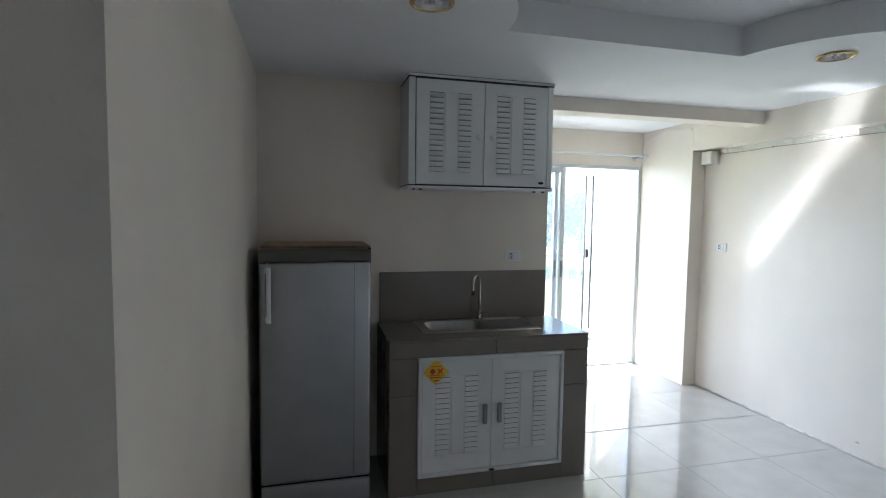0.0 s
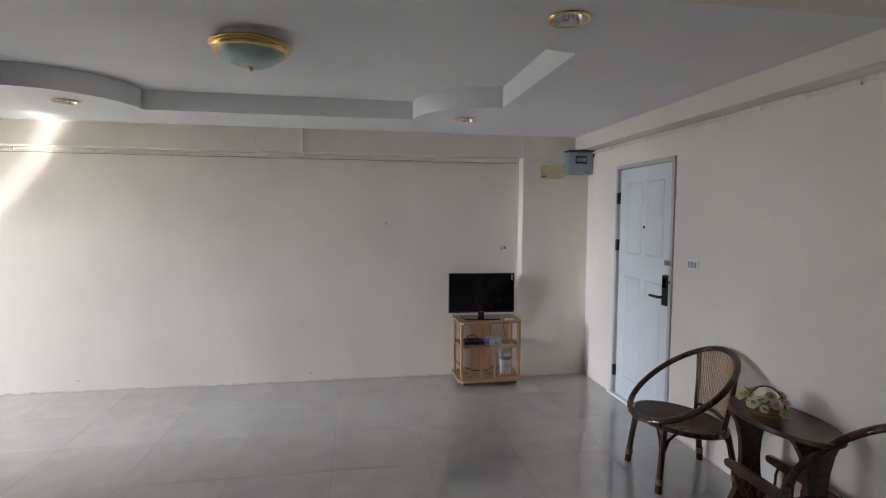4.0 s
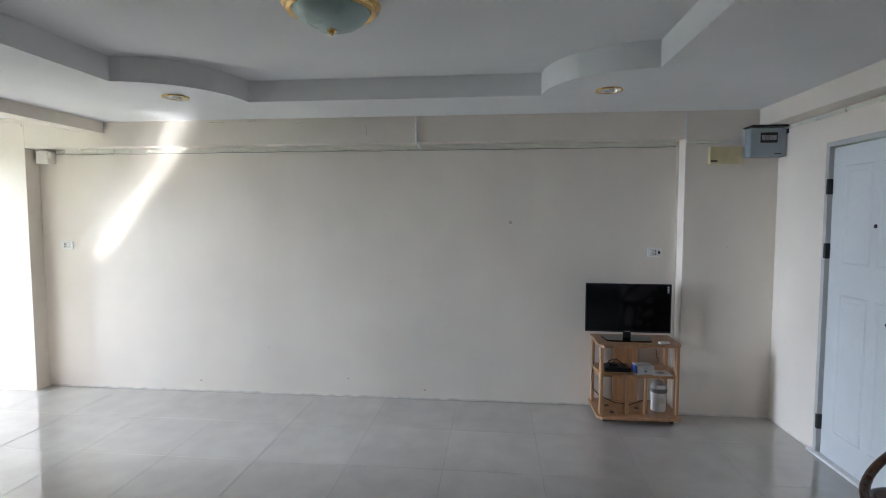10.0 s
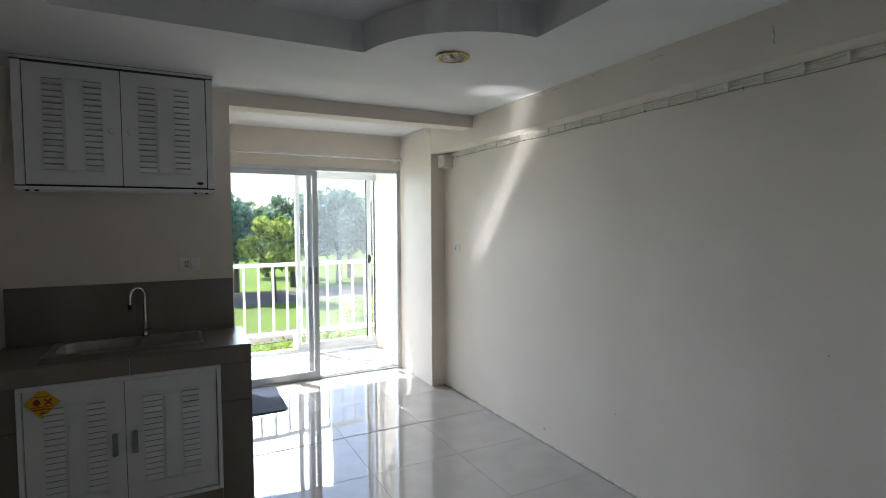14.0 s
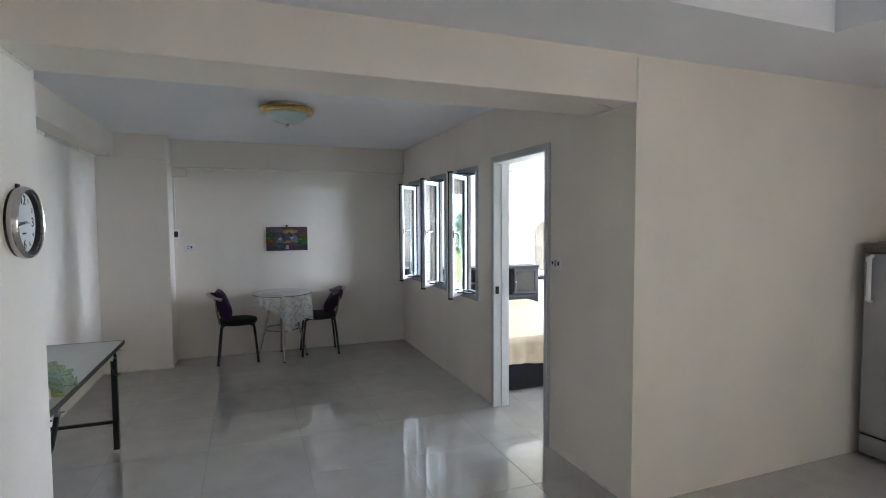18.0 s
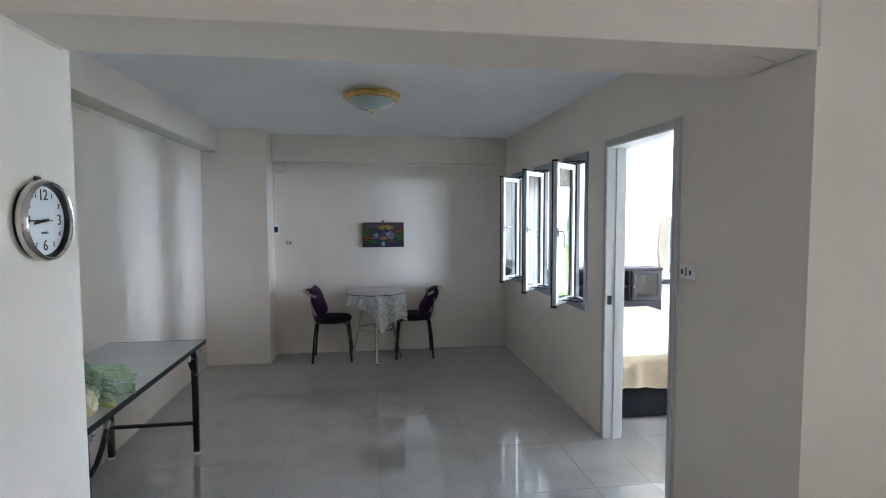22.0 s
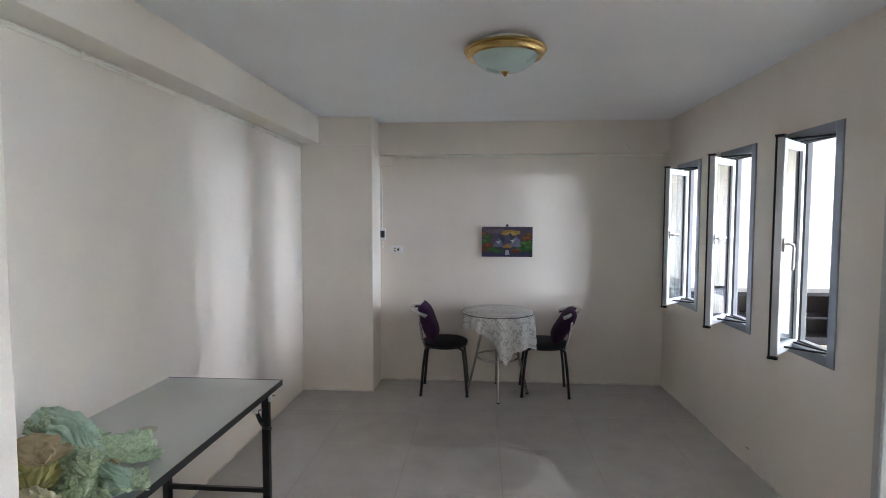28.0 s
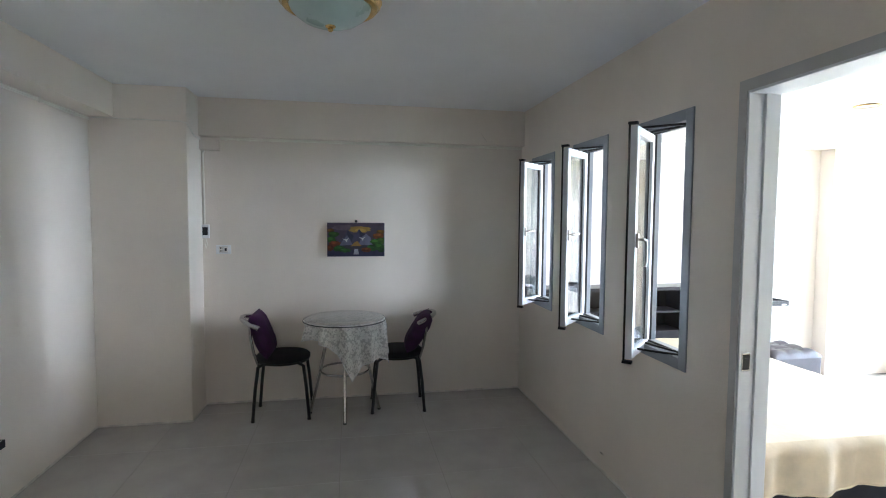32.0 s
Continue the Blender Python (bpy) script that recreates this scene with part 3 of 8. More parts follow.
def living_ceiling():
    bm = bmesh.new()
    outer = [bm.verts.new((x, y, Z_CEIL)) for x, y in ((X_KWALL - 0.05, Y_ENTRY), (X_EAST, Y_ENTRY), (X_EAST, Y_KITCH), (X_KWALL - 0.05, Y_KITCH))]
    inner = [bm.verts.new((p.x, p.y, Z_CEIL)) for p in TRAY]
    edges = []
    holes = [[bm.verts.new((cx + 0.072 * math.cos(2 * math.pi * k / 28), cy + 0.072 * math.sin(2 * math.pi * k / 28), Z_CEIL)) for k in range(28)] for cx, cy in DOWNLIGHTS]
    for loop in [outer, inner] + holes:
        for i in range(len(loop)):
            edges.append(bm.edges.new((loop[i], loop[(i + 1) % len(loop)])))
    bmesh.ops.triangle_fill(bm, edges=edges, use_beauty=True)
    top = [bm.verts.new((p.x, p.y, Z_TRAY)) for p in TRAY]
    n = len(top)
    for i in range(n):
        bm.faces.new((inner[i], inner[(i + 1) % n], top[(i + 1) % n], top[i]))
    bm.faces.new(top)
    return bm


structure("ceiling_living", living_ceiling(), CEIL, "white ceiling with a stepped tray and rounded corners", "ceiling")
structure("ceiling_dining", boxes((X_WEST, Y_DINE_S, Z_DINE, -0.69, Y_PART, Z_DINE + 0.05)), CEIL, "plain white ceiling", "ceiling")
structure("ceiling_bedroom", boxes((X_WEST, Y_PART + 0.11, 2.39, X_KWALL - 0.165, Y_GLASS, 2.44)), CEIL, "plain white bedroom ceiling", "ceiling")
structure("ceiling_alcove", boxes((X_ALC, Y_KITCH + 0.16, 2.455, X_EAST, Y_GLASS, 2.50)), CEIL, "plain white alcove ceiling", "ceiling")

# ---- floors ----
TILE_GAP = 0.0022


def tile_floor(name, rect, x_line, y_line, step_x, step_y, mat, label, z=0.0):
    """A bed of grout with tiles laid on it, cut at the walls."""
    x0, x1, y0, y1 = rect
    floor = structure(name, boxes((x0, y0, z - 0.12, x1, y1, z - 0.0012)), GROUT, label, "floor")
    shared = {}

    def cuts(line, step, lo, hi):
        first = line - math.ceil((line - lo) / step) * step
        out, u = [], first
        while u < hi:
            a, b = max(u, lo), min(u + step, hi)
            if b - a > 0.02:
                out.append((a, b))
            u += step
        return out
    for xa, xb in cuts(x_line, step_x, x0, x1):
        for ya, yb in cuts(y_line, step_y, y0, y1):
            w, d = round(xb - xa, 3), round(yb - ya, 3)
            if (w, d) not in shared:
                bm = bmesh.new()
                g, c = TILE_GAP / 2, 0.0012
                lo = [bm.verts.new((sx * (w / 2 - g), sy * (d / 2 - g), -0.008)) for sx, sy in ((-1, -1), (1, -1), (1, 1), (-1, 1))]
                md = [bm.verts.new((sx * (w / 2 - g), sy * (d / 2 - g), -0.0008)) for sx, sy in ((-1, -1), (1, -1), (1, 1), (-1, 1))]
                hi = [bm.verts.new((sx * (w / 2 - g - c), sy * (d / 2 - g - c), 0)) for sx, sy in ((-1, -1), (1, -1), (1, 1), (-1, 1))]
                for p, q in ((lo, md), (md, hi)):
                    for i in range(4):
                        bm.faces.new((p[i], p[(i + 1) % 4], q[(i + 1) % 4], q[i]))
                bm.faces.new(hi)
                shared[w, d] = mesh_of("tile", bm, mat)
            t = new("tile", shared[w, d])
            t.parent = floor
            t.matrix_basis = pose((xa + xb) / 2, (ya + yb) / 2, z)
    return floor


# ---- doors and windows of the building ----
def door_leaf_panels(parent, x0, x1, z0, z1, y, mat):
    """Four sunk and raised panels on the inner face of a door."""
    w = x1 - x0
    cols = ((x0 + 0.115, x0 + 0.115 + 0.245), (x1 - 0.115 - 0.245, x1 - 0.115))
    rows = ((z0 + 0.19, 1.10), (1.295, 1.905))
    for ca, cb in cols:
        for ra, rb in rows:
            bm = bmesh.new()
            levels = ((0.0, 0.0), (0.008, 0.006), (0.016, 0.0015), (0.034, 0.0015), (0.046, 0.005))
            rings = []
            for inset, out in levels:
                rings.append([bm.verts.new((u, y + out, v)) for u, v in ((ca + inset, ra + inset), (cb - inset, ra + inset), (cb - inset, rb - inset), (ca + inset, rb - inset))])
            for a, b in zip(rings, rings[1:]):
                for i in range(4):
                    bm.faces.new((a[i], a[(i + 1) % 4], b[(i + 1) % 4], b[i]))
            bm.faces.new(rings[-1])
            part("door_panel", bm, mat, parent)


def entrance_door():
    x0, x1, zt = EDOOR
    d = tagged(new("door_1"), "white four-panel entrance door, closed, in a grey frame", "door", "", "structure")
    fw = 0.032
    part("door_frame", boxes((x0 - 0.02, Y_ENTRY - 0.10, 0, x0 + fw - 0.02, Y_ENTRY + 0.014, zt + 0.018), (x1 - fw + 0.02, Y_ENTRY - 0.10, 0, x1 + 0.02, Y_ENTRY + 0.014, zt + 0.018),
                             (x0 - 0.02, Y_ENTRY - 0.10, zt - fw + 0.02, x1 + 0.02, Y_ENTRY + 0.0145, zt + 0.02)), FRAMEGREY, d, "grey painted frame")
    leaf = part("door_leaf", boxes((x0 + 0.017, Y_ENTRY - 0.05, 0.012, x1 - 0.017, Y_ENTRY - 0.012, zt - 0.018), bevel=0.003), DOORWHITE, d, "white panelled leaf")
    door_leaf_panels(leaf, x0 + 0.02, x1 - 0.02, 0.01, zt, Y_ENTRY - 0.0118, DOORWHITE)
    # Black strip stands in for the shade in the leaf's side gap.
    part("seal_strip", boxes((x0 + 0.008, Y_ENTRY - 0.03, 0.0, x0 + 0.017, Y_ENTRY - 0.016, zt - 0.01)), BLACKPL, d, "dark strip for the gap beside the leaf")
    for z in (0.23, 1.365, 1.78):
        part("hinge", boxes((x1 - 0.022, Y_ENTRY - 0.014, z - 0.05, x1 + 0.004, Y_ENTRY + 0.016, z + 0.05), bevel=0.003), BLACKMET, d, "black hinge")
    lock = part("smart_lock", boxes((1.945, Y_ENTRY - 0.012, 0.945, 2.012, Y_ENTRY + 0.022, 1.178), bevel=0.008, seg=3), BLACKPL, d, "black electronic lock")
    bm = tube(bmesh.new(), [(1.985, Y_ENTRY + 0.02, 1.01), (1.985, Y_ENTRY + 0.058, 1.01), (2.0, Y_ENTRY + 0.064, 1.01), (2.105, Y_ENTRY + 0.06, 1.008)], 0.011)
    part("lever", bm, BLACKPL, lock, "black lever", True)
    part("keypad", boxes((1.955, Y_ENTRY + 0.0225, 1.08, 2.002, Y_ENTRY + 0.0235, 1.165)), BLACKGL, lock)
    part("latch", boxes((1.905, Y_ENTRY - 0.01, 1.25, 2.0, Y_ENTRY + 0.016, 1.29), (1.94, Y_ENTRY - 0.005, 1.262, 1.975, Y_ENTRY + 0.03, 1.28), bevel=0.004), STEEL, d, "steel door latch")
    part("peephole", lathe(bmesh.new(), [(0.012, 0.0), (0.012, 0.004), (0.006, 0.005)], (2.33, Y_ENTRY - 0.012, 1.533), 20, 'y'), BLACKPL, d, "black peephole", True)
    part("strike", boxes((1.912, Y_ENTRY + 0.002, 1.12, 1.928, Y_ENTRY + 0.018, 1.14)), BLACKPL, d)
    part("threshold", boxes((x0 - 0.02, Y_ENTRY - 0.10, 0.0005, x1 + 0.07, Y_ENTRY + 0.03, 0.022), bevel=0.004), PVC, d, "white threshold strip")


entrance_door()


def bedroom_doorway():
    x0, x1, zt = BEDDOOR
    d = tagged(new("door_2"), "grey-white bedroom door frame with no leaf in view", "door frame", "", "structure")
    ya, yb, w = Y_PART - 0.016, Y_PART + 0.125, 0.036
    part("door_frame", boxes((x0, ya, 0, x0 + w, yb, zt), (x1 - w, ya, 0, x1, yb, zt), (x0 + w, ya + 0.0005, zt - w, x1 - w, yb, zt), bevel=0.003), UPVC, d, "pale grey jambs and head")
    part("door_stop", boxes((x0 + w, Y_PART + 0.05, 0, x0 + w + 0.012, Y_PART + 0.085, zt - w), (x1 - w - 0.012, Y_PART + 0.05, 0, x1 - w, Y_PART + 0.085, zt - w)), UPVC, d)
    part("architrave", boxes((x0 - 0.022, ya + 0.004, 0, x0, Y_PART, zt + 0.02), (x1, ya + 0.004, 0, x1 + 0.022, Y_PART, zt + 0.02), (x0, ya + 0.004, zt, x1, Y_PART, zt + 0.02)), FRAMEGREY, d, "grey painted casing")
    part("face_strip", boxes((x0, ya - 0.004, 0, x0 + 0.026, ya, zt), (x1 - 0.026, ya - 0.004, 0, x1, ya, zt), (x0 + 0.026, ya - 0.004, zt - 0.026, x1 - 0.026, ya, zt)), FRAMEGREY, d, "grey painted face")
    part("strike_plate_rim", boxes((x0 + w - 0.001, Y_PART - 0.004, 0.945, x0 + w + 0.002, Y_PART + 0.033, 1.015), bevel=0.0008, seg=1), CHROME, d, "chrome strike plate")
    # Solid black box stands in for the dark hole in the plate.
    part("strike_plate", boxes((x0 + w - 0.001, Y_PART + 0.0, 0.95, x0 + w + 0.003, Y_PART + 0.03, 1.01), (x0 + w, Y_PART + 0.006, 0.965, x0 + w + 0.004, Y_PART + 0.022, 0.995)), BLACKMET, d, "dark box for the latch hole")


bedroom_doorway()


def casement(index, x0, x1, handle):
    """A narrow window: grey frame in the wall, white sash swung open on the left side, black stays."""
    za, zb = WIN_Z
    w = tagged(new("window_%d" % index), "grey aluminium window with a white sash swung open", "window", "", "structure")
    f, ya, yb = 0.052, Y_PART - 0.008, Y_PART + 0.118
    part("window_frame", boxes((x0, ya, za, x0 + f, yb, zb), (x1 - f, ya, za, x1, yb, zb), (x0 + f, ya, za, x1 - f, yb, za + f), (x0 + f, ya, zb - f, x1 - f, yb, zb), bevel=0.002), ALU, w, "grey aluminium frame")
    part("gasket", boxes((x0 + f, ya + 0.03, za + f, x0 + f + 0.006, yb - 0.03, zb - f), (x1 - f - 0.006, ya + 0.03, za + f, x1 - f, yb - 0.03, zb - f)), RUBBER, w)
    hinge = Vector((x0 + f + 0.010, Y_PART + 0.050, 0))
    ang = -45.0
    sash = part("sash", bmesh.new(), UPVC, w, "white sash, open")
    length, sw = 0.348, 0.040
    bm = bmesh.new()
    zl, zh = za + 0.026, zb - 0.062
    for r in ((0, -0.02, zl, sw, 0.02, zh), (length - sw, -0.02, zl, length, 0.02, zh), (sw, -0.02, zl, length - sw, 0.02, zl + sw), (sw, -0.02, zh - sw, length - sw, 0.02, zh)):
        box(bm, *r)
    bmesh.ops.bevel(bm, geom=bm.edges[:], offset=0.002, segments=1, affect='EDGES')
    sash.data = mesh_of("sash", bm, UPVC)
    sash.matrix_basis = pose(hinge.x, hinge.y, 0, 0, 0, ang)
    part("edge_seal", boxes((length, -0.022, zl - 0.016, length + 0.005, -0.013, zh + 0.012), (length - 0.016, -0.024, zl - 0.022, length + 0.010, 0.020, zl - 0.008), (length - 0.016, -0.024, zh + 0.006, length + 0.010, 0.020, zh + 0.018)), RUBBER, sash, "black edge seal")
    part("bead", boxes((sw, -0.005, zl + sw, sw + 0.004, 0.005, zh - sw), (length - sw - 0.004, -0.005, zl + sw, length - sw, 0.005, zh - sw)), RUBBER, sash)
    pane = part("pane", boxes((sw + 0.001, -0.003, zl + sw, length - sw - 0.001, 0.003, zh - sw)), SASHGLASS, sash, "dusty pane")
    pane.visible_shadow = False
    h = part("handle", boxes((length - 0.034, 0.02, 1.40, length - 0.012, 0.032, 1.47), bevel=0.003), STEEL, sash, "steel handle")
    hz = 1.44
    if handle:
        bm = tube(bmesh.new(), [(length - 0.022, 0.03, hz), (length - 0.022, 0.055, hz), (length - 0.04, 0.062, hz - 0.005), (length - 0.055, 0.06, hz - 0.03), (length - 0.06, 0.058, hz - 0.11), (length - 0.052, 0.056, hz - 0.13)], 0.0075)
    else:
        bm = tube(bmesh.new(), [(length - 0.022, 0.03, hz), (length - 0.022, 0.052, hz), (length - 0.035, 0.058, hz), (length - 0.11, 0.058, hz + 0.004)], 0.0075)
    lever = part("lever", bm, STEEL, sash, "", True)
    lever.parent = sash
    for z in (za + f + 0.004, zb - f - 0.006):
        s = 0.006
        bm = bmesh.new()
        e = hinge + Vector((math.cos(radians(ang)), math.sin(radians(ang)), 0)) * 0.24
        for p, q in (((x1 - f - 0.03, Y_PART + 0.045, z), (e.x, e.y, z)), ((x0 + f + 0.02, Y_PART + 0.05, z), (hinge.x + 0.12, hinge.y - 0.10, z)), ((x0 + f, Y_PART + 0.055, z), (x1 - f, Y_PART + 0.055, z)), ((x1 - f - 0.12, Y_PART + 0.05, z), (hinge.x + 0.06, hinge.y - 0.05, z))):
            tube(bm, [p, q], s, 6)
        part("friction_stay", bm, BLACKMET, w, "black friction stay")


for i, (a, b) in enumerate(WINS):
    casement(i + 1, a, b, i == 2)


def sliding_door(name, label, x0, x1, panels, y):
    """Aluminium frame with two sliding panels; panels: (xa, xb, track, has_glass material)."""
    d = tagged(new(name), label, "sliding door", "", "structure")
    f, zt = 0.028, 2.105
    part("door_frame", boxes((x0, y, 0, x0 + f, y + 0.09, zt), (x1 - f, y, 0, x1, y + 0.09, zt), (x0 + f, y, zt - 0.035, x1 - f, y + 0.09, zt), (x0 + f, y, 0.0005, x1 - f, y + 0.09, 0.012), bevel=0.002), ALUW, d, "silver aluminium frame")
    part("track", boxes(*[(x0 + f, y + o, 0.012, x1 - f, y + o + 0.006, 0.022) for o in (0.02, 0.045, 0.07)]), ALUW, d)
    for k, (xa, xb, off, mat) in enumerate(panels):
        s = 0.05
        p = part("sliding_panel", boxes((xa, y + off, 0.022, xa + s, y + off + 0.022, zt - 0.036), (xb - s, y + off, 0.022, xb, y + off + 0.022, zt - 0.036), (xa + s, y + off, 0.022, xb - s, y + off + 0.022, 0.08), (xa + s, y + off, zt - 0.086, xb - s, y + off + 0.022, zt - 0.036), bevel=0.002), ALUW, d, "sliding panel")
        g = part("pane", boxes((xa + s, y + off + 0.009, 0.08, xb - s, y + off + 0.013, zt - 0.086)), mat, p, "window pane")
        g.visible_shadow = False
        part("pull", boxes((xb - 0.036, y + off - 0.004, 0.95, xb - 0.014, y + off, 1.12), bevel=0.002), GREYPLASTIC, p, "grey recessed pull")
    return d


sliding_door("door_3", "silver aluminium balcony door, half slid open", 1.60, 3.352, [(1.628, 2.49, 0.012, GLASS), (1.628, 2.44, 0.05, GLASS)], Y_GLASS + 0.005)
sliding_door("door_4", "silver aluminium bedroom sliding door", -4.40, -1.80, [(-4.372, -3.30, 0.012, GLASS), (-3.36, -2.30, 0.05, GLASS), (-2.36, -1.828, 0.012, GLASS)], Y_GLASS + 0.005)


def outer_window():
    """White framed sliding window on the balcony's edge, its dusty pane pushed to one side."""
    d = tagged(new("window_4"), "white sliding window on the balcony edge with dusty glass", "window", "", "structure")
    x0, x1, y, z0, zt = X_ALC, 3.60, Y_OUTER, 0.0, 2.20
    f = 0.045
    part("window_frame", boxes((x0, y, z0, x0 + f, y + 0.08, zt), (x1 - f, y, z0, x1, y + 0.08, zt), (x0 + f, y, zt - 0.05, x1 - f, y + 0.08, zt), (x0 + f, y, z0, x1 - f, y + 0.08, z0 + 0.05), bevel=0.002), UPVC, d, "white frame")
    for xa, xb, off, mat in ((2.62, 3.555, 0.045, HAZY), (2.50, 3.44, 0.012, HAZY)):
        s = 0.055
        p = part("sash", boxes((xa, y + off, 0.05, xa + s, y + off + 0.025, zt - 0.05), (xb - s, y + off, 0.05, xb, y + off + 0.025, zt - 0.05), (xa + s, y + off, 0.05, xb - s, y + off + 0.025, 0.11), (xa + s, y + off, zt - 0.11, xb - s, y + off + 0.025, zt - 0.05), bevel=0.002), UPVC, d, "white sliding sash")
        g = part("pane", boxes((xa + s, y + off + 0.010, 0.11, xb - s, y + off + 0.014, zt - 0.11)), mat, p, "dusty pane")
        g.visible_shadow = False
        part("bead", boxes((xb - s - 0.008, y + off - 0.002, 0.11, xb - s, y + off + 0.027, zt - 0.11)), RUBBER, p, "black seal")
    bm = bmesh.new()
    prism(bm, [(3.40 + 0.03 * math.sin(a), 1.10 + 0.055 * math.cos(a)) for a in [math.pi * k / 10 for k in range(11)]], y - 0.012, y + 0.012, 'y')
    part("pull", bm, BLACKPL, d, "black half-round pull")


outer_window()

# ---- balcony and outside ----
structure("balcony_slab", boxes((-4.9, 5.24, -0.25, 3.9, 6.62, -0.03)), LEDGE, "concrete balcony slab", "balcony")
structure("wall_balcony_end", boxes((3.61, 5.24, -0.03, 3.75, 6.55, Z_TOP), bevel=0.003), LEDGE, "white painted balcony end wall", "wall")
structure("wall_facade", boxes((3.75, -3.0, -7.0, 3.95, 5.24, 3.2)), LEDGE, "outer wall of the building", "wall")
structure("roof_overhang", boxes((-5.2, 6.70, 2.5, 4.2, 6.77, 2.77)), LEDGE, "edge of the slab above the balcony", "slab")


def railing(name, x0, x1, y):
    r = tagged(new(name), "white painted steel balcony railing with upright bars", "railing", "", "structure")
    part("top_rail", boxes((x0, y - 0.025, 1.03, x1, y + 0.025, 1.075), bevel=0.006), RAILW, r)
    part("bottom_rail", boxes((x0, y - 0.02, 0.19, x1, y + 0.02, 0.235), bevel=0.005), RAILW, r)
    bar = None
    n = int((x1 - x0) / 0.162)
    for i in range(n + 1):
        x = x0 + 0.02 + i * (x1 - x0 - 0.04) / n
        if bar is None:
            bar = mesh_of("bar", boxes((-0.013, -0.013, 0.235, 0.013, 0.013, 1.03)), RAILW)
        o = new("bar", bar)
        o.parent, o.matrix_basis = r, pose(x, y, 0)
    for i in range(3):
        x = x0 + 0.03 + i * (x1 - x0 - 0.06) / 2
        part("post", boxes((x - 0.02, y - 0.02, -0.03, x + 0.02, y + 0.02, 0.19)), RAILW, r)


railing("railing_1", 1.42, 3.61, 6.50)
railing("railing_2", -4.88, 1.40, 6.50)

GROUND = -7.2
structure("ground", boxes((-1500, -1500, GROUND - 1, 1500, 2500, GROUND)), GRASS, "bright green grass field", "ground")
bm = bmesh.new()
prism(bm, [(x, 62 + 2.5 * math.sin(x * 0.05) + (9 + 3 * math.sin(x * 0.13)) * s) for s, xs in ((-0.5, range(-60, 121, 6)), (0.5, range(120, -61, -6))) for x in xs], GROUND, GROUND + 0.03)
structure("dirt_track", bm, EARTH, "bare earth track beyond the field", "track")
bm = bmesh.new()
prism(bm, [(x, 40 + 2.0 * math.sin(x * 0.08) + (3 + 1.5 * math.sin(x * 0.23)) * s) for s, xs in ((-0.5, range(6, 60, 4)), (0.5, range(58, 5, -4))) for x in xs], GROUND, GROUND + 0.04)
structure("bare_patch", bm, EARTH, "patch of bare earth in the field", "ground")

rng = random.Random(7)


def leaf_clumps(bm, centres, count, size, spread):
    """Many small bent leaves about each centre."""
    for c, r in centres:
        for _ in range(count):
            d = Vector((rng.gauss(0, 1), rng.gauss(0, 1), rng.gauss(0, 0.8))).normalized() * (r * (0.55 + 0.45 * rng.random()) * spread)
            p = c + d
            s = size * (0.6 + 0.8 * rng.random())
            u = Vector((rng.gauss(0, 1), rng.gauss(0, 1), rng.gauss(0, 1))).normalized()
            v = u.cross(Vector((rng.gauss(0, 1), rng.gauss(0, 1), rng.gauss(0, 1)))).normalized()
            a, b, e, f = (bm.verts.new(q) for q in (p - u * s, p + v * s * 0.5, p + u * s, p - v * s * 0.5))
            bm.faces.new((a, b, e, f))


def tree(x, y, height, width, mat, label, clumps=38, leaves=70):
    t = thing("tree", label, "tree", (x, y, GROUND), rng.uniform(0, 360), "trees beyond the field")
    trunk_h = height * 0.45
    bm = bmesh.new()
    tube(bm, [(0, 0, -0.1), (0.1, 0.05, trunk_h * 0.5), (-0.05, 0.1, trunk_h), (0.1, 0.0, height * 0.8)], [height * 0.035, height * 0.028, height * 0.02, height * 0.006], 8)
    for k in range(6):
        a = k * 1.05 + rng.random()
        z0 = trunk_h * (0.7 + 0.35 * rng.random())
        tube(bm, [(0, 0, z0), (math.cos(a) * width * 0.2, math.sin(a) * width * 0.2, z0 + height * 0.12), (math.cos(a) * width * 0.36, math.sin(a) * width * 0.36, z0 + height * 0.24)], [height * 0.014, height * 0.009, height * 0.004], 6)
    part("trunk", bm, BARK, t, "grey trunk with limbs", True)
    centres = []
    for _ in range(clumps):
        a, q = rng.uniform(0, 6.28), math.sqrt(rng.random())
        z = height * (0.38 + 0.55 * rng.random())
        shape = max(0.25, 1 - abs(z / height - 0.6) * 1.7)
        centres.append((Vector((math.cos(a) * q * width * 0.5 * shape, math.sin(a) * q * width * 0.5 * shape, z)), width * rng.uniform(0.10, 0.19)))
    bm = bmesh.new()
    leaf_clumps(bm, centres, leaves, width * 0.045, 1.0)
    part("crown", bm, mat, t, "uneven leafy crown")
    return t


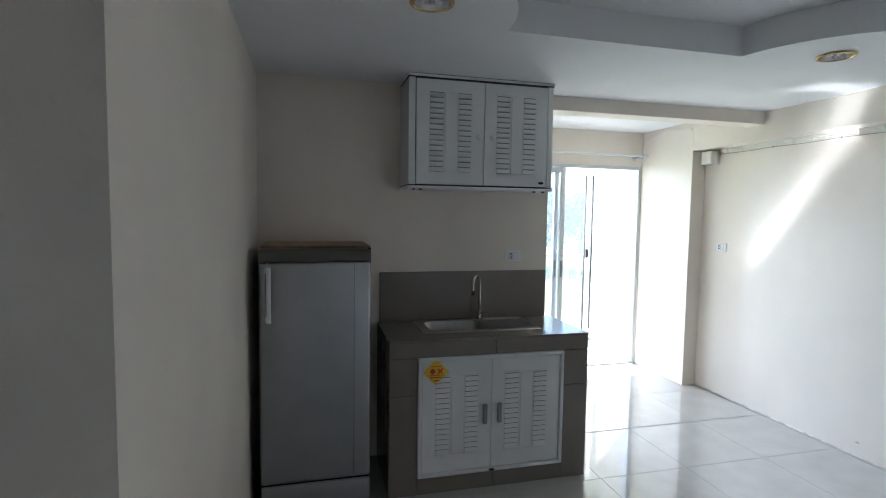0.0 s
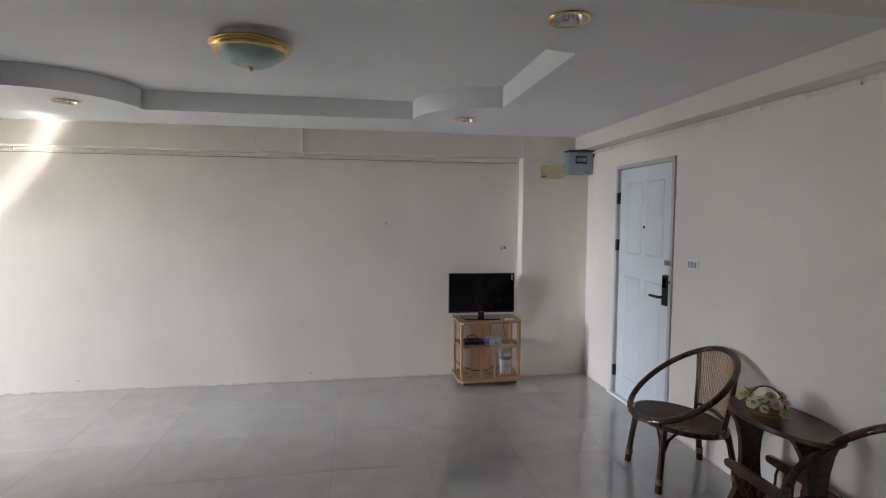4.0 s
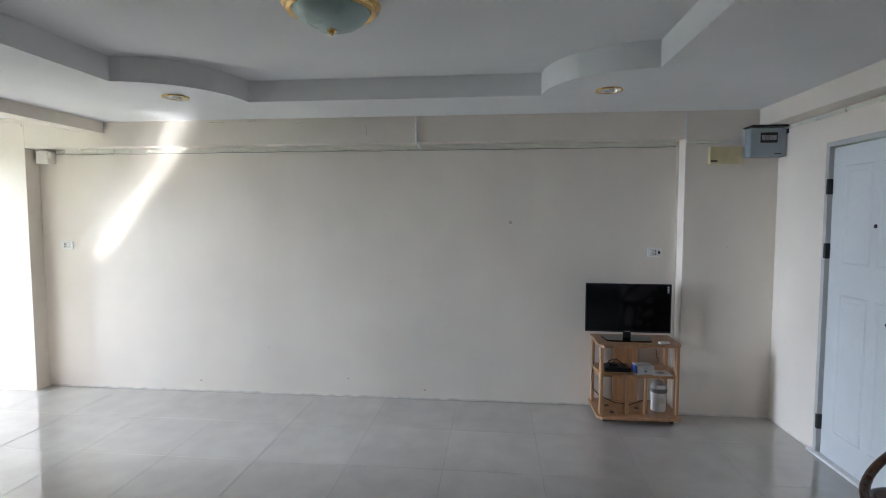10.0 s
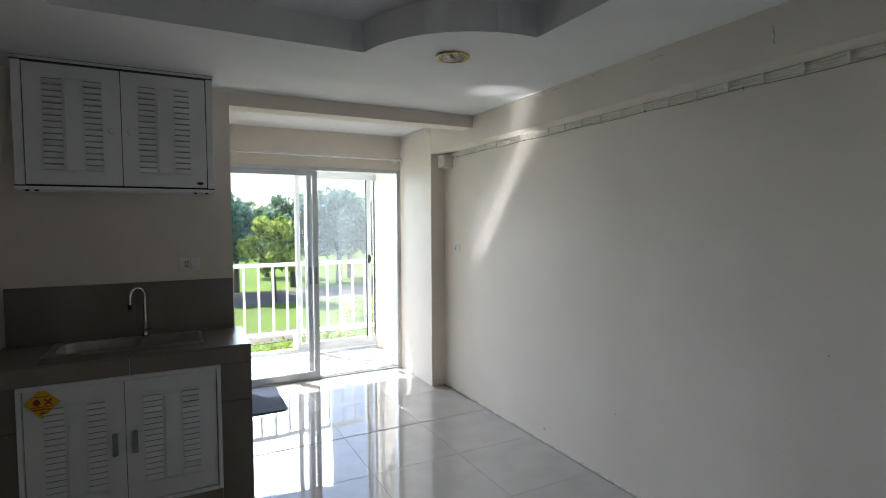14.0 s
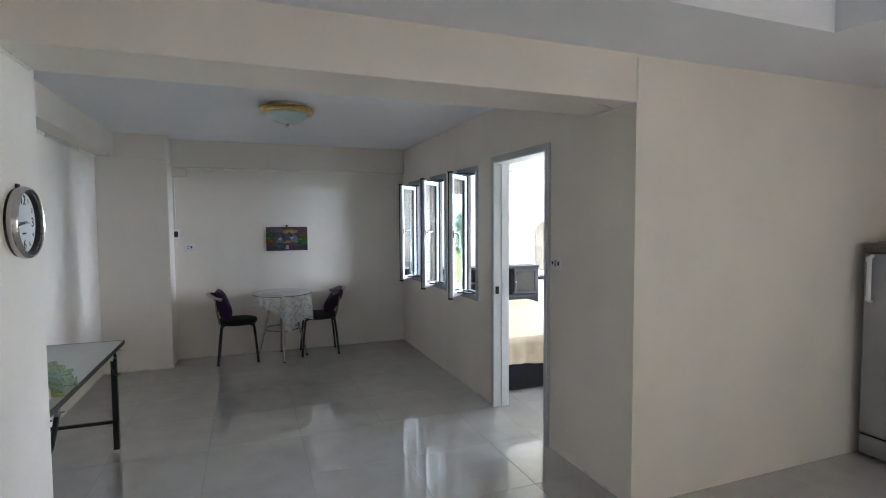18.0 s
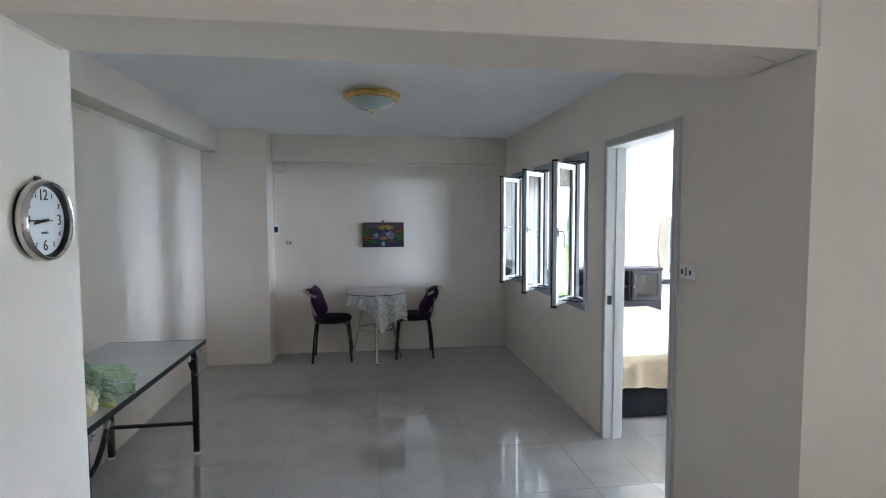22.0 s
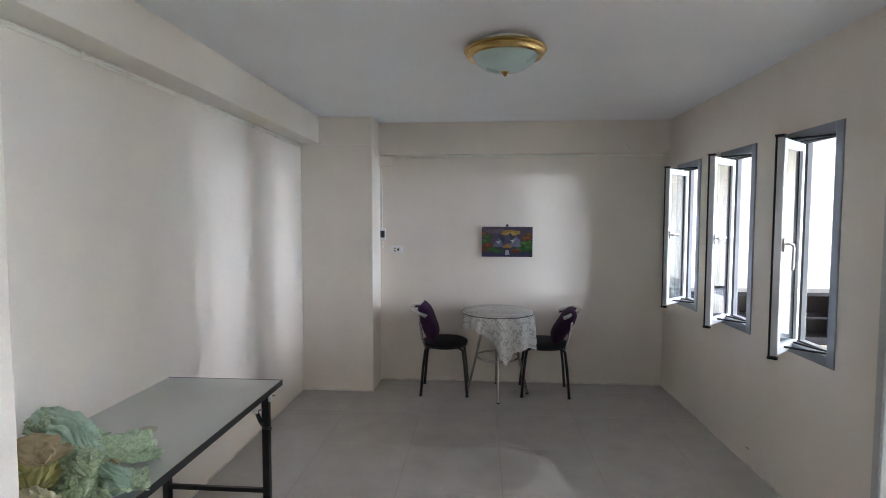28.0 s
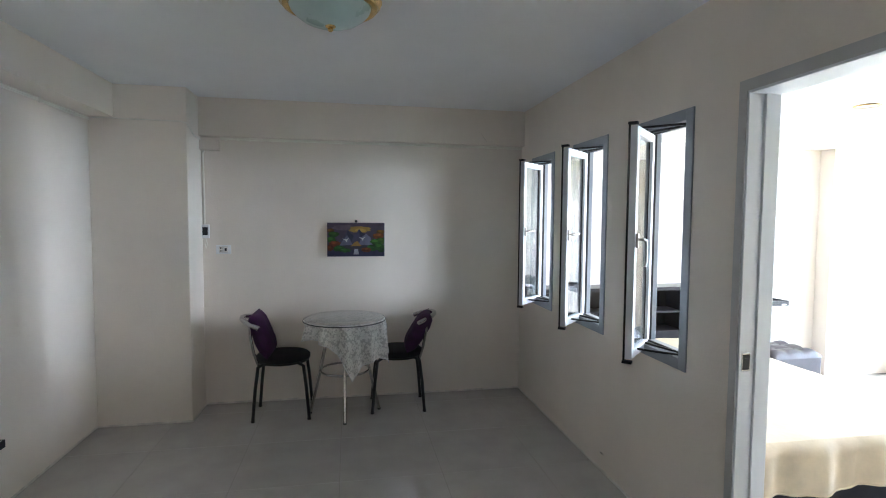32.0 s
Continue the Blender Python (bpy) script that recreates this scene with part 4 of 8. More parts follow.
TREES = [(5.6, 67, 13.2, 9.0, LEAF_HAZED, "tall leafy tree with haze in its green"), (15.5, 72, 12.5, 9.0, LEAF_A, "green tree beyond the field"), (22.5, 74, 13.8, 10.0, LEAF_HAZED, "tall leafy tree with haze in its green"), (29.5, 76, 12.8, 10.0, LEAF_A, "green tree beyond the field"), (37.0, 78, 13.2, 11.0, LEAF_HAZED, "wide green leafy tree"), (47.0, 84, 13.0, 11.0, LEAF_A, "green tree beyond the field"),
         (8.0, 70, 12.0, 8.5, LEAF_A, "tall dark green leafy tree"), (3.2, 66, 9.5, 7.0, LEAF_HAZED, "dense dark green leafy tree"), (11.0, 60, 9.7, 6.4, LEAF_B, "yellow-green leafy tree before the woods"),
         (-4.0, 74, 10.5, 8.0, LEAF_A, "dark green tree beyond the field"), (19.0, 76, 13.5, 10.0, LEAF_HAZED, "wide dark green leafy tree"), (26.0, 80, 12.8, 9.0, LEAF_A, "dark green tree beyond the field"),
         (33.0, 84, 12.0, 10.0, LEAF_HAZED, "wide green leafy tree"), (41.0, 82, 13.0, 10.0, LEAF_A, "green tree beyond the field"), (14.5, 88, 12.0, 8.0, LEAF_A, "green tree beyond the field"), (-12.0, 78, 10.0, 8.0, LEAF_HAZED, "green tree beyond the field"), (0.0, 90, 10.5, 9.0, LEAF_HAZED, "green tree beyond the field")]
for x, y, h, w, mat, label in TREES:
    tree(x, y, h, w, mat, label)
for x, y, h, w in ((7.6, 33, 2.2, 3.4), (11.2, 36, 1.8, 2.6), (5.5, 27, 1.4, 2.4), (15.5, 45, 2.0, 3.5), (9.6, 26, 1.2, 2.2), (3.8, 24, 1.2, 2.6)):
    b = thing("bush", "low green bush in the grass", "bush", (x, y, GROUND), 0, "bushes in the field")
    bm = bmesh.new()
    leaf_clumps(bm, [(Vector((rng.uniform(-0.4, 0.4) * w, rng.uniform(-0.4, 0.4) * w, h * rng.uniform(0.2, 0.6))), h * rng.uniform(0.3, 0.5)) for _ in range(9)], 50, 0.16, 1.0)
    part("leaves", bm, LEAF_B, b, "loose leaves")
bm = bmesh.new()
leaf_clumps(bm, [(Vector((rng.uniform(-160, 200), rng.uniform(130, 170), GROUND + rng.uniform(1.5, 10.5))), rng.uniform(2.0, 4.0)) for _ in range(420)], 24, 1.1, 1.0)
tagged(part("far_woods", bm, LEAF_HAZED), "distant belt of green woods", "woods", "", "stuff")
house = thing("far_house", "small pale house with a brown roof behind the trees", "house", (-1.5, 100, GROUND))
part("wall", boxes((-4, -3, 0, 4, 3, 5.6)), FARWALL, house)
bm = bmesh.new()
prism(bm, [(-4.6, 5.5), (4.6, 5.5), (0, 8.0)], -3.6, 3.6, 'y')
part("roof", bm, ROOFT, house)
for wx in (-2.2, 0.0, 2.2):
    part("window", boxes((wx - 0.5, -3.06, 3.2, wx + 0.5, -3.0, 4.4)), BLACKGL, house)

# ---- kitchen ----
def louvre_door(parent, x0, x1, z0, z1, y, mat, knob_x, handle, slat_top, slat_bot):
    """A white plastic cabinet door: two columns of slats round a smooth middle strip."""
    d = part("door", boxes((x0, y, z0, x1, y + 0.016, z1), bevel=0.002), mat, parent, "white louvred door")
    w = x1 - x0
    ca, cb = x0 + w * 0.19, x0 + w * 0.80
    mid0, mid1 = x0 + w * 0.40, x0 + w * 0.60
    part("centre_strip", boxes((mid0 + 0.006, y - 0.006, slat_bot, mid1 - 0.006, y, slat_top), bevel=0.002), mat, d)
    part("panel_moulding", boxes((ca - 0.008, y - 0.004, slat_bot - 0.016, cb + 0.008, y, slat_bot - 0.006), (ca - 0.008, y - 0.004, slat_top + 0.006, cb + 0.008, y, slat_top + 0.016),
                                 (mid0 - 0.004, y - 0.004, slat_bot, mid0 + 0.002, y, slat_top), (mid1 - 0.002, y - 0.004, slat_bot, mid1 + 0.004, y, slat_top)), mat, d)
    n = 15
    step = (slat_top - slat_bot) / n
    for a, b in ((ca, mid0 - 0.006), (mid1 + 0.006, cb)):
        bm = bmesh.new()
        v = [bm.verts.new(c) for c in ((a, -0.0005, step * 0.04), (b, -0.0005, step * 0.04), (b, -0.010, step * 0.10), (a, -0.010, step * 0.10), (a, -0.0005, step * 0.92), (b, -0.0005, step * 0.92))]
        for f in ((0, 1, 2, 3), (3, 2, 5, 4), (0, 4, 5, 1), (0, 3, 4), (1, 5, 2)):
            bm.faces.new([v[i] for i in f])
        me = mesh_of("slat", bm, mat)
        for i in range(n):
            o = new("slat", me)
            o.parent, o.matrix_basis = d, pose(0, y, slat_bot + i * step)
        # Grey sheet between the slats puts the slots' shade into colour.
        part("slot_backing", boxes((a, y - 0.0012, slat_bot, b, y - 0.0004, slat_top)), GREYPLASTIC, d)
    if handle:
        zc = (z0 + z1) / 2 + 0.005
        part("handle", boxes((knob_x - 0.012, y - 0.03, zc - 0.057, knob_x + 0.012, y - 0.012, zc + 0.057), (knob_x - 0.008, y - 0.014, zc - 0.05, knob_x + 0.008, y, zc - 0.035), (knob_x - 0.008, y - 0.014, zc + 0.035, knob_x + 0.008, y, zc + 0.05), bevel=0.003), GREYPLASTIC, d, "grey bar handle")
    else:
        zc = (z0 + z1) / 2 - 0.02
        part("knob", lathe(bmesh.new(), [(0.009, 0.0), (0.008, -0.012), (0.017, -0.02), (0.019, -0.028), (0.012, -0.034)], (knob_x, y, zc), 24, 'y'), PVC, d, "white round knob", True)
    return d


def wall_cabinet():
    x0, x1, y0, y1, z0, z1 = 0.53, 1.445, 3.368, Y_KITCH, 1.735, 2.400
    c = thing("wall_cabinet", "white plastic louvred wall cabinet with black seams", "cabinet", ((x0 + x1) / 2, y1, z0))
    inv = c.matrix_basis.inverted()

    def p(name, bm, mat, parent=c, label="", smooth=False):
        o = part(name, bm, mat, parent, label, smooth)
        if parent is c:
            o.matrix_basis = inv
        return o
    body = p("body", boxes((x0, y0 + 0.004, z0 + 0.022, x1, y1, z1 - 0.022), bevel=0.003), PVC, label="white carcass")
    p("top_cap", boxes((x0 - 0.006, y0 - 0.016, z1 - 0.016, x1 + 0.006, y1, z1), bevel=0.002), PVC)
    for zs in (z1 - 0.0185, z0 + 0.0185):
        p("seam", boxes((x0 - 0.002, y0 - 0.014, zs - 0.0035, x1 + 0.002, y1, zs + 0.0035)), BLACKPL, label="black seam")
    # Black strip painted in for the shaded gap under the ceiling.
    p("top_seal", boxes((x0 - 0.004, y0 - 0.014, z1, x1 + 0.004, y1, z1 + 0.004)), BLACKPL, label="dark strip for the gap under the ceiling")
    p("bottom_cap", boxes((x0 - 0.006, y0 - 0.016, z0, x1 + 0.006, y1, z0 + 0.016), bevel=0.002), PVC)
    p("stile", boxes((x0, y0 - 0.012, z0 + 0.022, x0 + 0.040, y0 + 0.004, z1 - 0.022), bevel=0.002), PVC)
    p("stile", boxes((x1 - 0.034, y0 - 0.012, z0 + 0.022, x1, y0 + 0.004, z1 - 0.022), bevel=0.002), PVC)
    # Black sheet behind the doors darkens the gap round them.
    p("gap", boxes((x0 + 0.040, y0 - 0.003, z0 + 0.022, x1 - 0.034, y0 + 0.003, z1 - 0.022)), BLACKPL, label="black sheet in the gap round the doors")
    xm = (x0 + x1) / 2 + 0.006
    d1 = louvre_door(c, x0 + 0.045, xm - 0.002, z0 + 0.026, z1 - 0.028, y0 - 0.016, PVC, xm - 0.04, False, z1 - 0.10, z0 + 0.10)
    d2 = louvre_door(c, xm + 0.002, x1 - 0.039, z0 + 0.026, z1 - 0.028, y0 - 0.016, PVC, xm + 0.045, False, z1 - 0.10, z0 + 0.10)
    for d in (d1, d2):
        d.matrix_basis = inv
    badge = part("badge", lathe(bmesh.new(), [(0.018, 0), (0.018, -0.002), (0.012, -0.003)], (0, 0, 0), 24, 'y'), BLACKPL, d2, "dark oval badge", True)
    badge.matrix_basis = Matrix.Translation((x1 - 0.075, y0 - 0.0165, z0 + 0.05)) @ Matrix.Diagonal((1, 1, 0.45, 1))
    for x in (x0 + 0.04, x0 + 0.08, x1 - 0.10, x1 - 0.04):
        p("foot", boxes((x - 0.008, y0 + 0.02, z0 - 0.008, x + 0.008, y0 + 0.036, z0)), BLACKPL)


wall_cabinet()


def kitchen_counter():
    x0, x1, yf, zt = 0.388, 1.594, 3.102, 0.885
    c = thing("kitchen_counter", "taupe tiled kitchen counter with white louvred doors", "counter", ((x0 + x1) / 2, 3.4, 0))
    inv = c.matrix_basis.inverted()

    def p(name, bm, mat, parent=c, label="", smooth=False):
        o = part(name, bm, mat, parent, label, smooth)
        if parent is c:
            o.matrix_basis = inv
        return o
    ox0, ox1, oz0, oz1 = 0.548, 1.432, 0.100, 0.786
    p("core", boxes((x0 + 0.012, yf + 0.012, 0, ox0, Y_KITCH, zt - 0.012), (ox1, yf + 0.012, 0, x1 - 0.012, Y_KITCH, zt - 0.012),
                    (ox0, yf + 0.012, 0, ox1, Y_KITCH, oz0), (ox0, yf + 0.012, oz1, ox1, yf + 0.13, zt - 0.012), (ox0, yf + 0.06, oz0, ox1, yf + 0.075, oz1)), PALE_GROUT, label="masonry core")
    g = 0.0015
    tiles = [(x0, x0 + (ox0 - x0), 0, 0.575), (x0, 1.008, oz1, zt - 0.010), (1.008, x1, oz1, zt - 0.010), (x0, ox0, 0.575, oz1), (ox1, x1, 0, 0.575), (ox1, x1, 0.575, oz1), (ox0, 1.0, 0, oz0), (1.0, ox1, 0, oz0)]
    for a, b, lo, hi in tiles:
        p("tile", boxes((a + g, yf, lo + g, b - g, yf + 0.012, hi - g), bevel=0.001, seg=1), GREY_TILE)
    for lo, hi in ((0, 0.575), (0.575, zt - 0.01)):
        for ya, yb in ((yf + 0.012, yf + 0.32), (yf + 0.32, Y_KITCH)):
            p("tile", boxes((x0 - 0.0, ya + g, lo + g, x0 + 0.012, yb - g, hi - g)), GREY_TILE)
            if yb < Y_KITCH or True:
                p("tile", boxes((x1 - 0.012, ya + g, lo + g, x1, yb - g, hi - g)), GREY_TILE)
    sx0, sx1, sy0, sy1 = 0.632, 1.345, 3.262, 3.60
    for a, b, lo, hi in ((x0, sx0, yf, Y_KITCH), (sx1, x1, yf, Y_KITCH), (sx0, 1.008, yf, sy0), (1.008, sx1, yf, sy0), (sx0, sx1, sy1, Y_KITCH)):
        p("top_tile", boxes((a + g / 2, lo, zt - 0.010, b - g / 2, hi, zt), bevel=0.001, seg=1), GREY_TILE, label="polished taupe top tile")
    f = 0.020
    p("door_frame", boxes((ox0, yf - 0.014, oz0, ox0 + f, yf + 0.03, oz1), (ox1 - f, yf - 0.014, oz0, ox1, yf + 0.03, oz1), (ox0 + f, yf - 0.014, oz0, ox1 - f, yf + 0.03, oz0 + f), (ox0 + f, yf - 0.014, oz1 - f, ox1 - f, yf + 0.03, oz1), bevel=0.003), PVC, label="white plastic door frame")
    # Black sheet fills the door opening and darkens the gaps.
    p("gap", boxes((ox0 + f, yf + 0.012, oz0 + f, ox1 - f, yf + 0.03, oz1 - f)), BLACKPL)
    xm = (ox0 + ox1) / 2 - 0.008
    for xa, xb, hx in ((ox0 + f + 0.004, xm - 0.0015, xm - 0.045), (xm + 0.0015, ox1 - f - 0.004, xm + 0.042)):
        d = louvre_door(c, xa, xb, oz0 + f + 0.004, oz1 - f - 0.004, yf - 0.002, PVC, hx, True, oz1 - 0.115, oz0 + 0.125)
        d.matrix_basis = inv
        if xa < xm - 0.2:
            st = part("sticker", prism(bmesh.new(), [(0, -0.075), (0.072, 0), (0, 0.075), (-0.072, 0)], -0.0008, 0, 'y'), YELLOW, d, "yellow diamond warning sticker")
            st.matrix_basis = pose(0.648, yf - 0.0088, 0.705)
            st2 = part("sticker_print", boxes((-0.034, -0.0014, -0.004, -0.006, -0.0008, 0.012), (-0.028, -0.0014, -0.012, -0.012, -0.0008, 0.020), (-0.046, -0.0014, -0.020, 0.046, -0.0008, -0.016), (-0.03, -0.0014, 0.03, 0.03, -0.0008, 0.034), (-0.036, -0.0014, -0.033, 0.036, -0.0008, -0.027), (-0.008, -0.0014, -0.052, 0.012, -0.0008, -0.044)), RED, d, "red print on the sticker")
            st2.matrix_basis = pose(0.648, yf - 0.0088, 0.705)
            st3 = part("sticker_print", bmesh.new(), RED, d)
            bm = boxes((-0.020, -0.0014, -0.004, 0.020, -0.0008, 0.004))
            bm2 = bm.copy()
            bmesh.ops.rotate(bm, verts=bm.verts[:], cent=(0, 0, 0), matrix=Matrix.Rotation(radians(45), 3, 'Y'))
            for sgn in (-45,):
                ret = bmesh.ops.duplicate(bm, geom=bm.verts[:] + bm.edges[:] + bm.faces[:])
                bmesh.ops.rotate(bm, verts=[v for v in ret["geom"] if isinstance(v, bmesh.types.BMVert)], cent=(0, 0, 0), matrix=Matrix.Rotation(radians(90), 3, 'Y'))
            bm2.free()
            st3.data = mesh_of("sticker_print", bm, RED)
            st3.matrix_basis = pose(0.672, yf - 0.0088, 0.709)
    b = p("badge", lathe(bmesh.new(), [(0.018, 0), (0.018, -0.002), (0.012, -0.003)], (0, 0, 0), 24, 'y'), BLACKPL, label="dark oval badge", smooth=True)
    b.matrix_basis = inv @ Matrix.Translation((0.985, yf - 0.0145, oz0 + 0.010)) @ Matrix.Diagonal((1, 1, 0.45, 1))
    # splashback
    sp = thing("splashback", "taupe tiled splashback behind the sink", "splashback", (0.97, Y_KITCH, zt))
    part("backing", boxes((-0.57, -0.006, 0.0, 0.585, 0, 0.322)), PALE_GROUT, sp)
    for a, b2 in ((-0.57, 0.04), (0.04, 0.585)):
        part("tile", boxes((a + g / 2, -0.014, 0.001, b2 - g / 2, -0.006, 0.322), bevel=0.001, seg=1), GREY_TILE, sp)


kitchen_counter()


def sink():
    z = 0.885
    s = thing("kitchen_sink", "stainless steel sink with a sunk drainer", "sink", (0.99, 3.43, z))
    x0, x1, y0, y1 = -0.375, 0.372, -0.185, 0.178
    bx0, bx1, by0, by1 = -0.325, 0.055, -0.145, 0.135

    def rrect(a, b, c, d, r, n=5):
        out = []
        for cx, cy, s0 in ((b - r, d - r, 0), (a + r, d - r, 90), (a + r, c + r, 180), (b - r, c + r, 270)):
            for k in range(n + 1):
                t = radians(s0 + 90 * k / n)
                out.append((cx + r * math.cos(t), cy + r * math.sin(t)))
        return out
    bm = bmesh.new()
    outer = [bm.verts.new((u, v, 0.001)) for u, v in rrect(x0, x1, y0, y1, 0.02)]
    rim = [bm.verts.new((u, v, 0.006)) for u, v in rrect(x0 + 0.008, x1 - 0.008, y0 + 0.008, y1 - 0.008, 0.02)]
    lip = [bm.verts.new((u, v, 0.0055)) for u, v in rrect(bx0, bx1, by0, by1, 0.07)]
    mid = [bm.verts.new((u, v, -0.05)) for u, v in rrect(bx0 + 0.012, bx1 - 0.012, by0 + 0.012, by1 - 0.012, 0.065)]
    low = [bm.verts.new((u, v, -0.15)) for u, v in rrect(bx0 + 0.03, bx1 - 0.03, by0 + 0.03, by1 - 0.03, 0.05)]
    n = len(outer)
    for a, b in ((outer, rim), (lip, mid), (mid, low)):
        for i in range(n):
            bm.faces.new((a[i], a[(i + 1) % n], b[(i + 1) % n], b[i]))
    bm.faces.new(low)
    part("basin", bm, STEEL, s, "brushed steel basin", True, angle=35)
    bm = bmesh.new()
    inner = [bm.verts.new((u, v, 0.0055)) for u, v in rrect(bx0, bx1, by0, by1, 0.07)]
    square = [bm.verts.new((u, v, 0.0055)) for u, v in rrect(bx0 - 0.002, bx1 + 0.002, by0 - 0.002, by1 + 0.002, 0.002)]
    for i in range(n):
        bm.faces.new((inner[i], inner[(i + 1) % n], square[(i + 1) % n], square[i]))
    ex0, ex1, ey0, ey1 = x0 + 0.008, x1 - 0.008, y0 + 0.008, y1 - 0.008
    for ua, ub, va, vb in ((ex0, bx0 - 0.002, ey0, ey1), (bx0 - 0.002, bx1 + 0.002, ey0, by0 - 0.002), (bx0 - 0.002, bx1 + 0.002, by1 + 0.002, ey1), (bx1 + 0.002, 0.085, ey0, ey1),
                           (0.085, 0.350, ey0, -0.140), (0.085, 0.350, 0.140, ey1), (0.350, ex1, ey0, ey1)):
        bm.faces.new([bm.verts.new((u, v, 0.0055)) for u, v in ((ua, va), (ub, va), (ub, vb), (ua, vb))])
    part("flange", bm, STEEL, s, "flat steel rim")
    bm = bmesh.new()
    a = [bm.verts.new((u, v, 0.0055)) for u, v in rrect(0.085, 0.350, -0.140, 0.140, 0.002)]
    b = [bm.verts.new((u, v, 0.0008)) for u, v in rrect(0.091, 0.344, -0.134, 0.134, 0.002)]
    for i in range(n):
        bm.faces.new((a[i], a[(i + 1) % n], b[(i + 1) % n], b[i]))
    bm.faces.new(b)
    part("drainer", bm, STEEL, s, "sunk drainer")
    part("raised_edge", boxes((0.078, -0.148, 0.0055, 0.357, -0.142, 0.009), (0.078, 0.142, 0.0055, 0.357, 0.148, 0.009), (0.352, -0.142, 0.0055, 0.358, 0.142, 0.009), bevel=0.0012, seg=1), STEEL, s, "raised edge of the drainer")
    part("drain", lathe(bmesh.new(), [(0.035, -0.1495), (0.03, -0.147), (0.012, -0.148)], (-0.16, 0, 0), 24), CHROME, s, "", True)
    f = thing("faucet", "chrome goose-neck kitchen tap", "tap", (1.062, 3.585, z + 0.001))
    part("base", lathe(bmesh.new(), [(0.024, 0), (0.024, 0.006), (0.015, 0.012), (0.013, 0.03), (0.018, 0.035), (0.018, 0.05), (0.012, 0.056)], (0, 0, 0), 24), CHROME, f, "", True)
    pts = [(0, 0, 0.05), (0, 0, 0.22)] + [(-0.035 + 0.035 * math.cos(a), -0.035 + 0.035 * math.cos(a), 0.24 + 0.055 * math.sin(a)) for a in [math.pi * k / 10 for k in range(11)]] + [(-0.07, -0.07, 0.20)]
    part("spout", tube(bmesh.new(), pts, 0.0085, 12), CHROME, f, "curved chrome spout", True)
    part("nozzle", tube(bmesh.new(), [(-0.07, -0.07, 0.205), (-0.07, -0.07, 0.175)], 0.012, 14), BLACKPL, f, "dark nozzle", True)
    part("tap_lever", tube(bmesh.new(), [(0.0, -0.012, 0.042), (0.02, -0.035, 0.05), (0.035, -0.05, 0.048)], 0.006, 8), CHROME, f, "", True)


sink()


def refrigerator():
    f = thing("refrigerator", "silver single-door refrigerator with a tan cover on top", "refrigerator", (0.0, 3.108, 0))
    w, d, h = 0.281, 0.52, 1.395
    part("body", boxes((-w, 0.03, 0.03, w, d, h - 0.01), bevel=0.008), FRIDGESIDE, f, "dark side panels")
    part("door", boxes((-w, -0.035, 0.165, w, 0.026, h - 0.065), bevel=0.016, seg=3), FRIDGE, f, "silver door", True)
    # Raised dark strip stands in for the groove's shade.
    dr = part("door_strip", boxes((w - 0.088, -0.0362, 0.18, w - 0.085, -0.034, h - 0.075)), FRIDGESIDE, f, "thin dark strip for the groove down the door")
    part("bottom_panel", boxes((-w, -0.03, 0.03, w, 0.026, 0.155), bevel=0.012, seg=3), FRIDGE, f, "silver lower panel", True)
    # Black filler darkens the gap between door and lower panel.
    part("gap", boxes((-w + 0.004, -0.02, 0.155, w - 0.004, 0.03, 0.165)), BLACKPL, f)
    part("top_trim", boxes((-w - 0.003, -0.04, h - 0.065, w + 0.003, 0.06, h), bevel=0.014, seg=3), FRIDGETOP, f, "grey-brown top trim", True)
    part("top_cover", boxes((-w - 0.002, 0.11, h - 0.004, w + 0.014, d + 0.005, h + 0.010), (w + 0.002, 0.11, h - 0.16, w + 0.014, d - 0.02, h), bevel=0.004), CLOTHBR, f, "tan vinyl cover hanging over the side")
    part("cover_edge", boxes((w + 0.001, 0.102, h - 0.165, w + 0.016, 0.110, h), (w + 0.001, 0.11, h - 0.166, w + 0.016, d - 0.02, h - 0.158)), BLACKPL, f, "dark binding of the cover")
    hd = part("handle", tube(bmesh.new(), [(-w + 0.045, -0.03, 1.315), (-w + 0.045, -0.062, 1.305), (-w + 0.045, -0.064, 1.20), (-w + 0.045, -0.062, 1.035), (-w + 0.045, -0.03, 1.025)], 0.0165, 12, flat=0.7), PVC, f, "pale grey bar handle", True)
    part("handle_inset", boxes((-w + 0.036, -0.0782, 1.06, -w + 0.041, -0.0765, 1.28)), GREYPLASTIC, f)
    for x in (-w + 0.05, w - 0.05):
        for y in (0.06, d - 0.06):
            part("foot", lathe(bmesh.new(), [(0.02, 0), (0.02, 0.031)], (x, y, 0), 14), BLACKPL, f)


refrigerator()


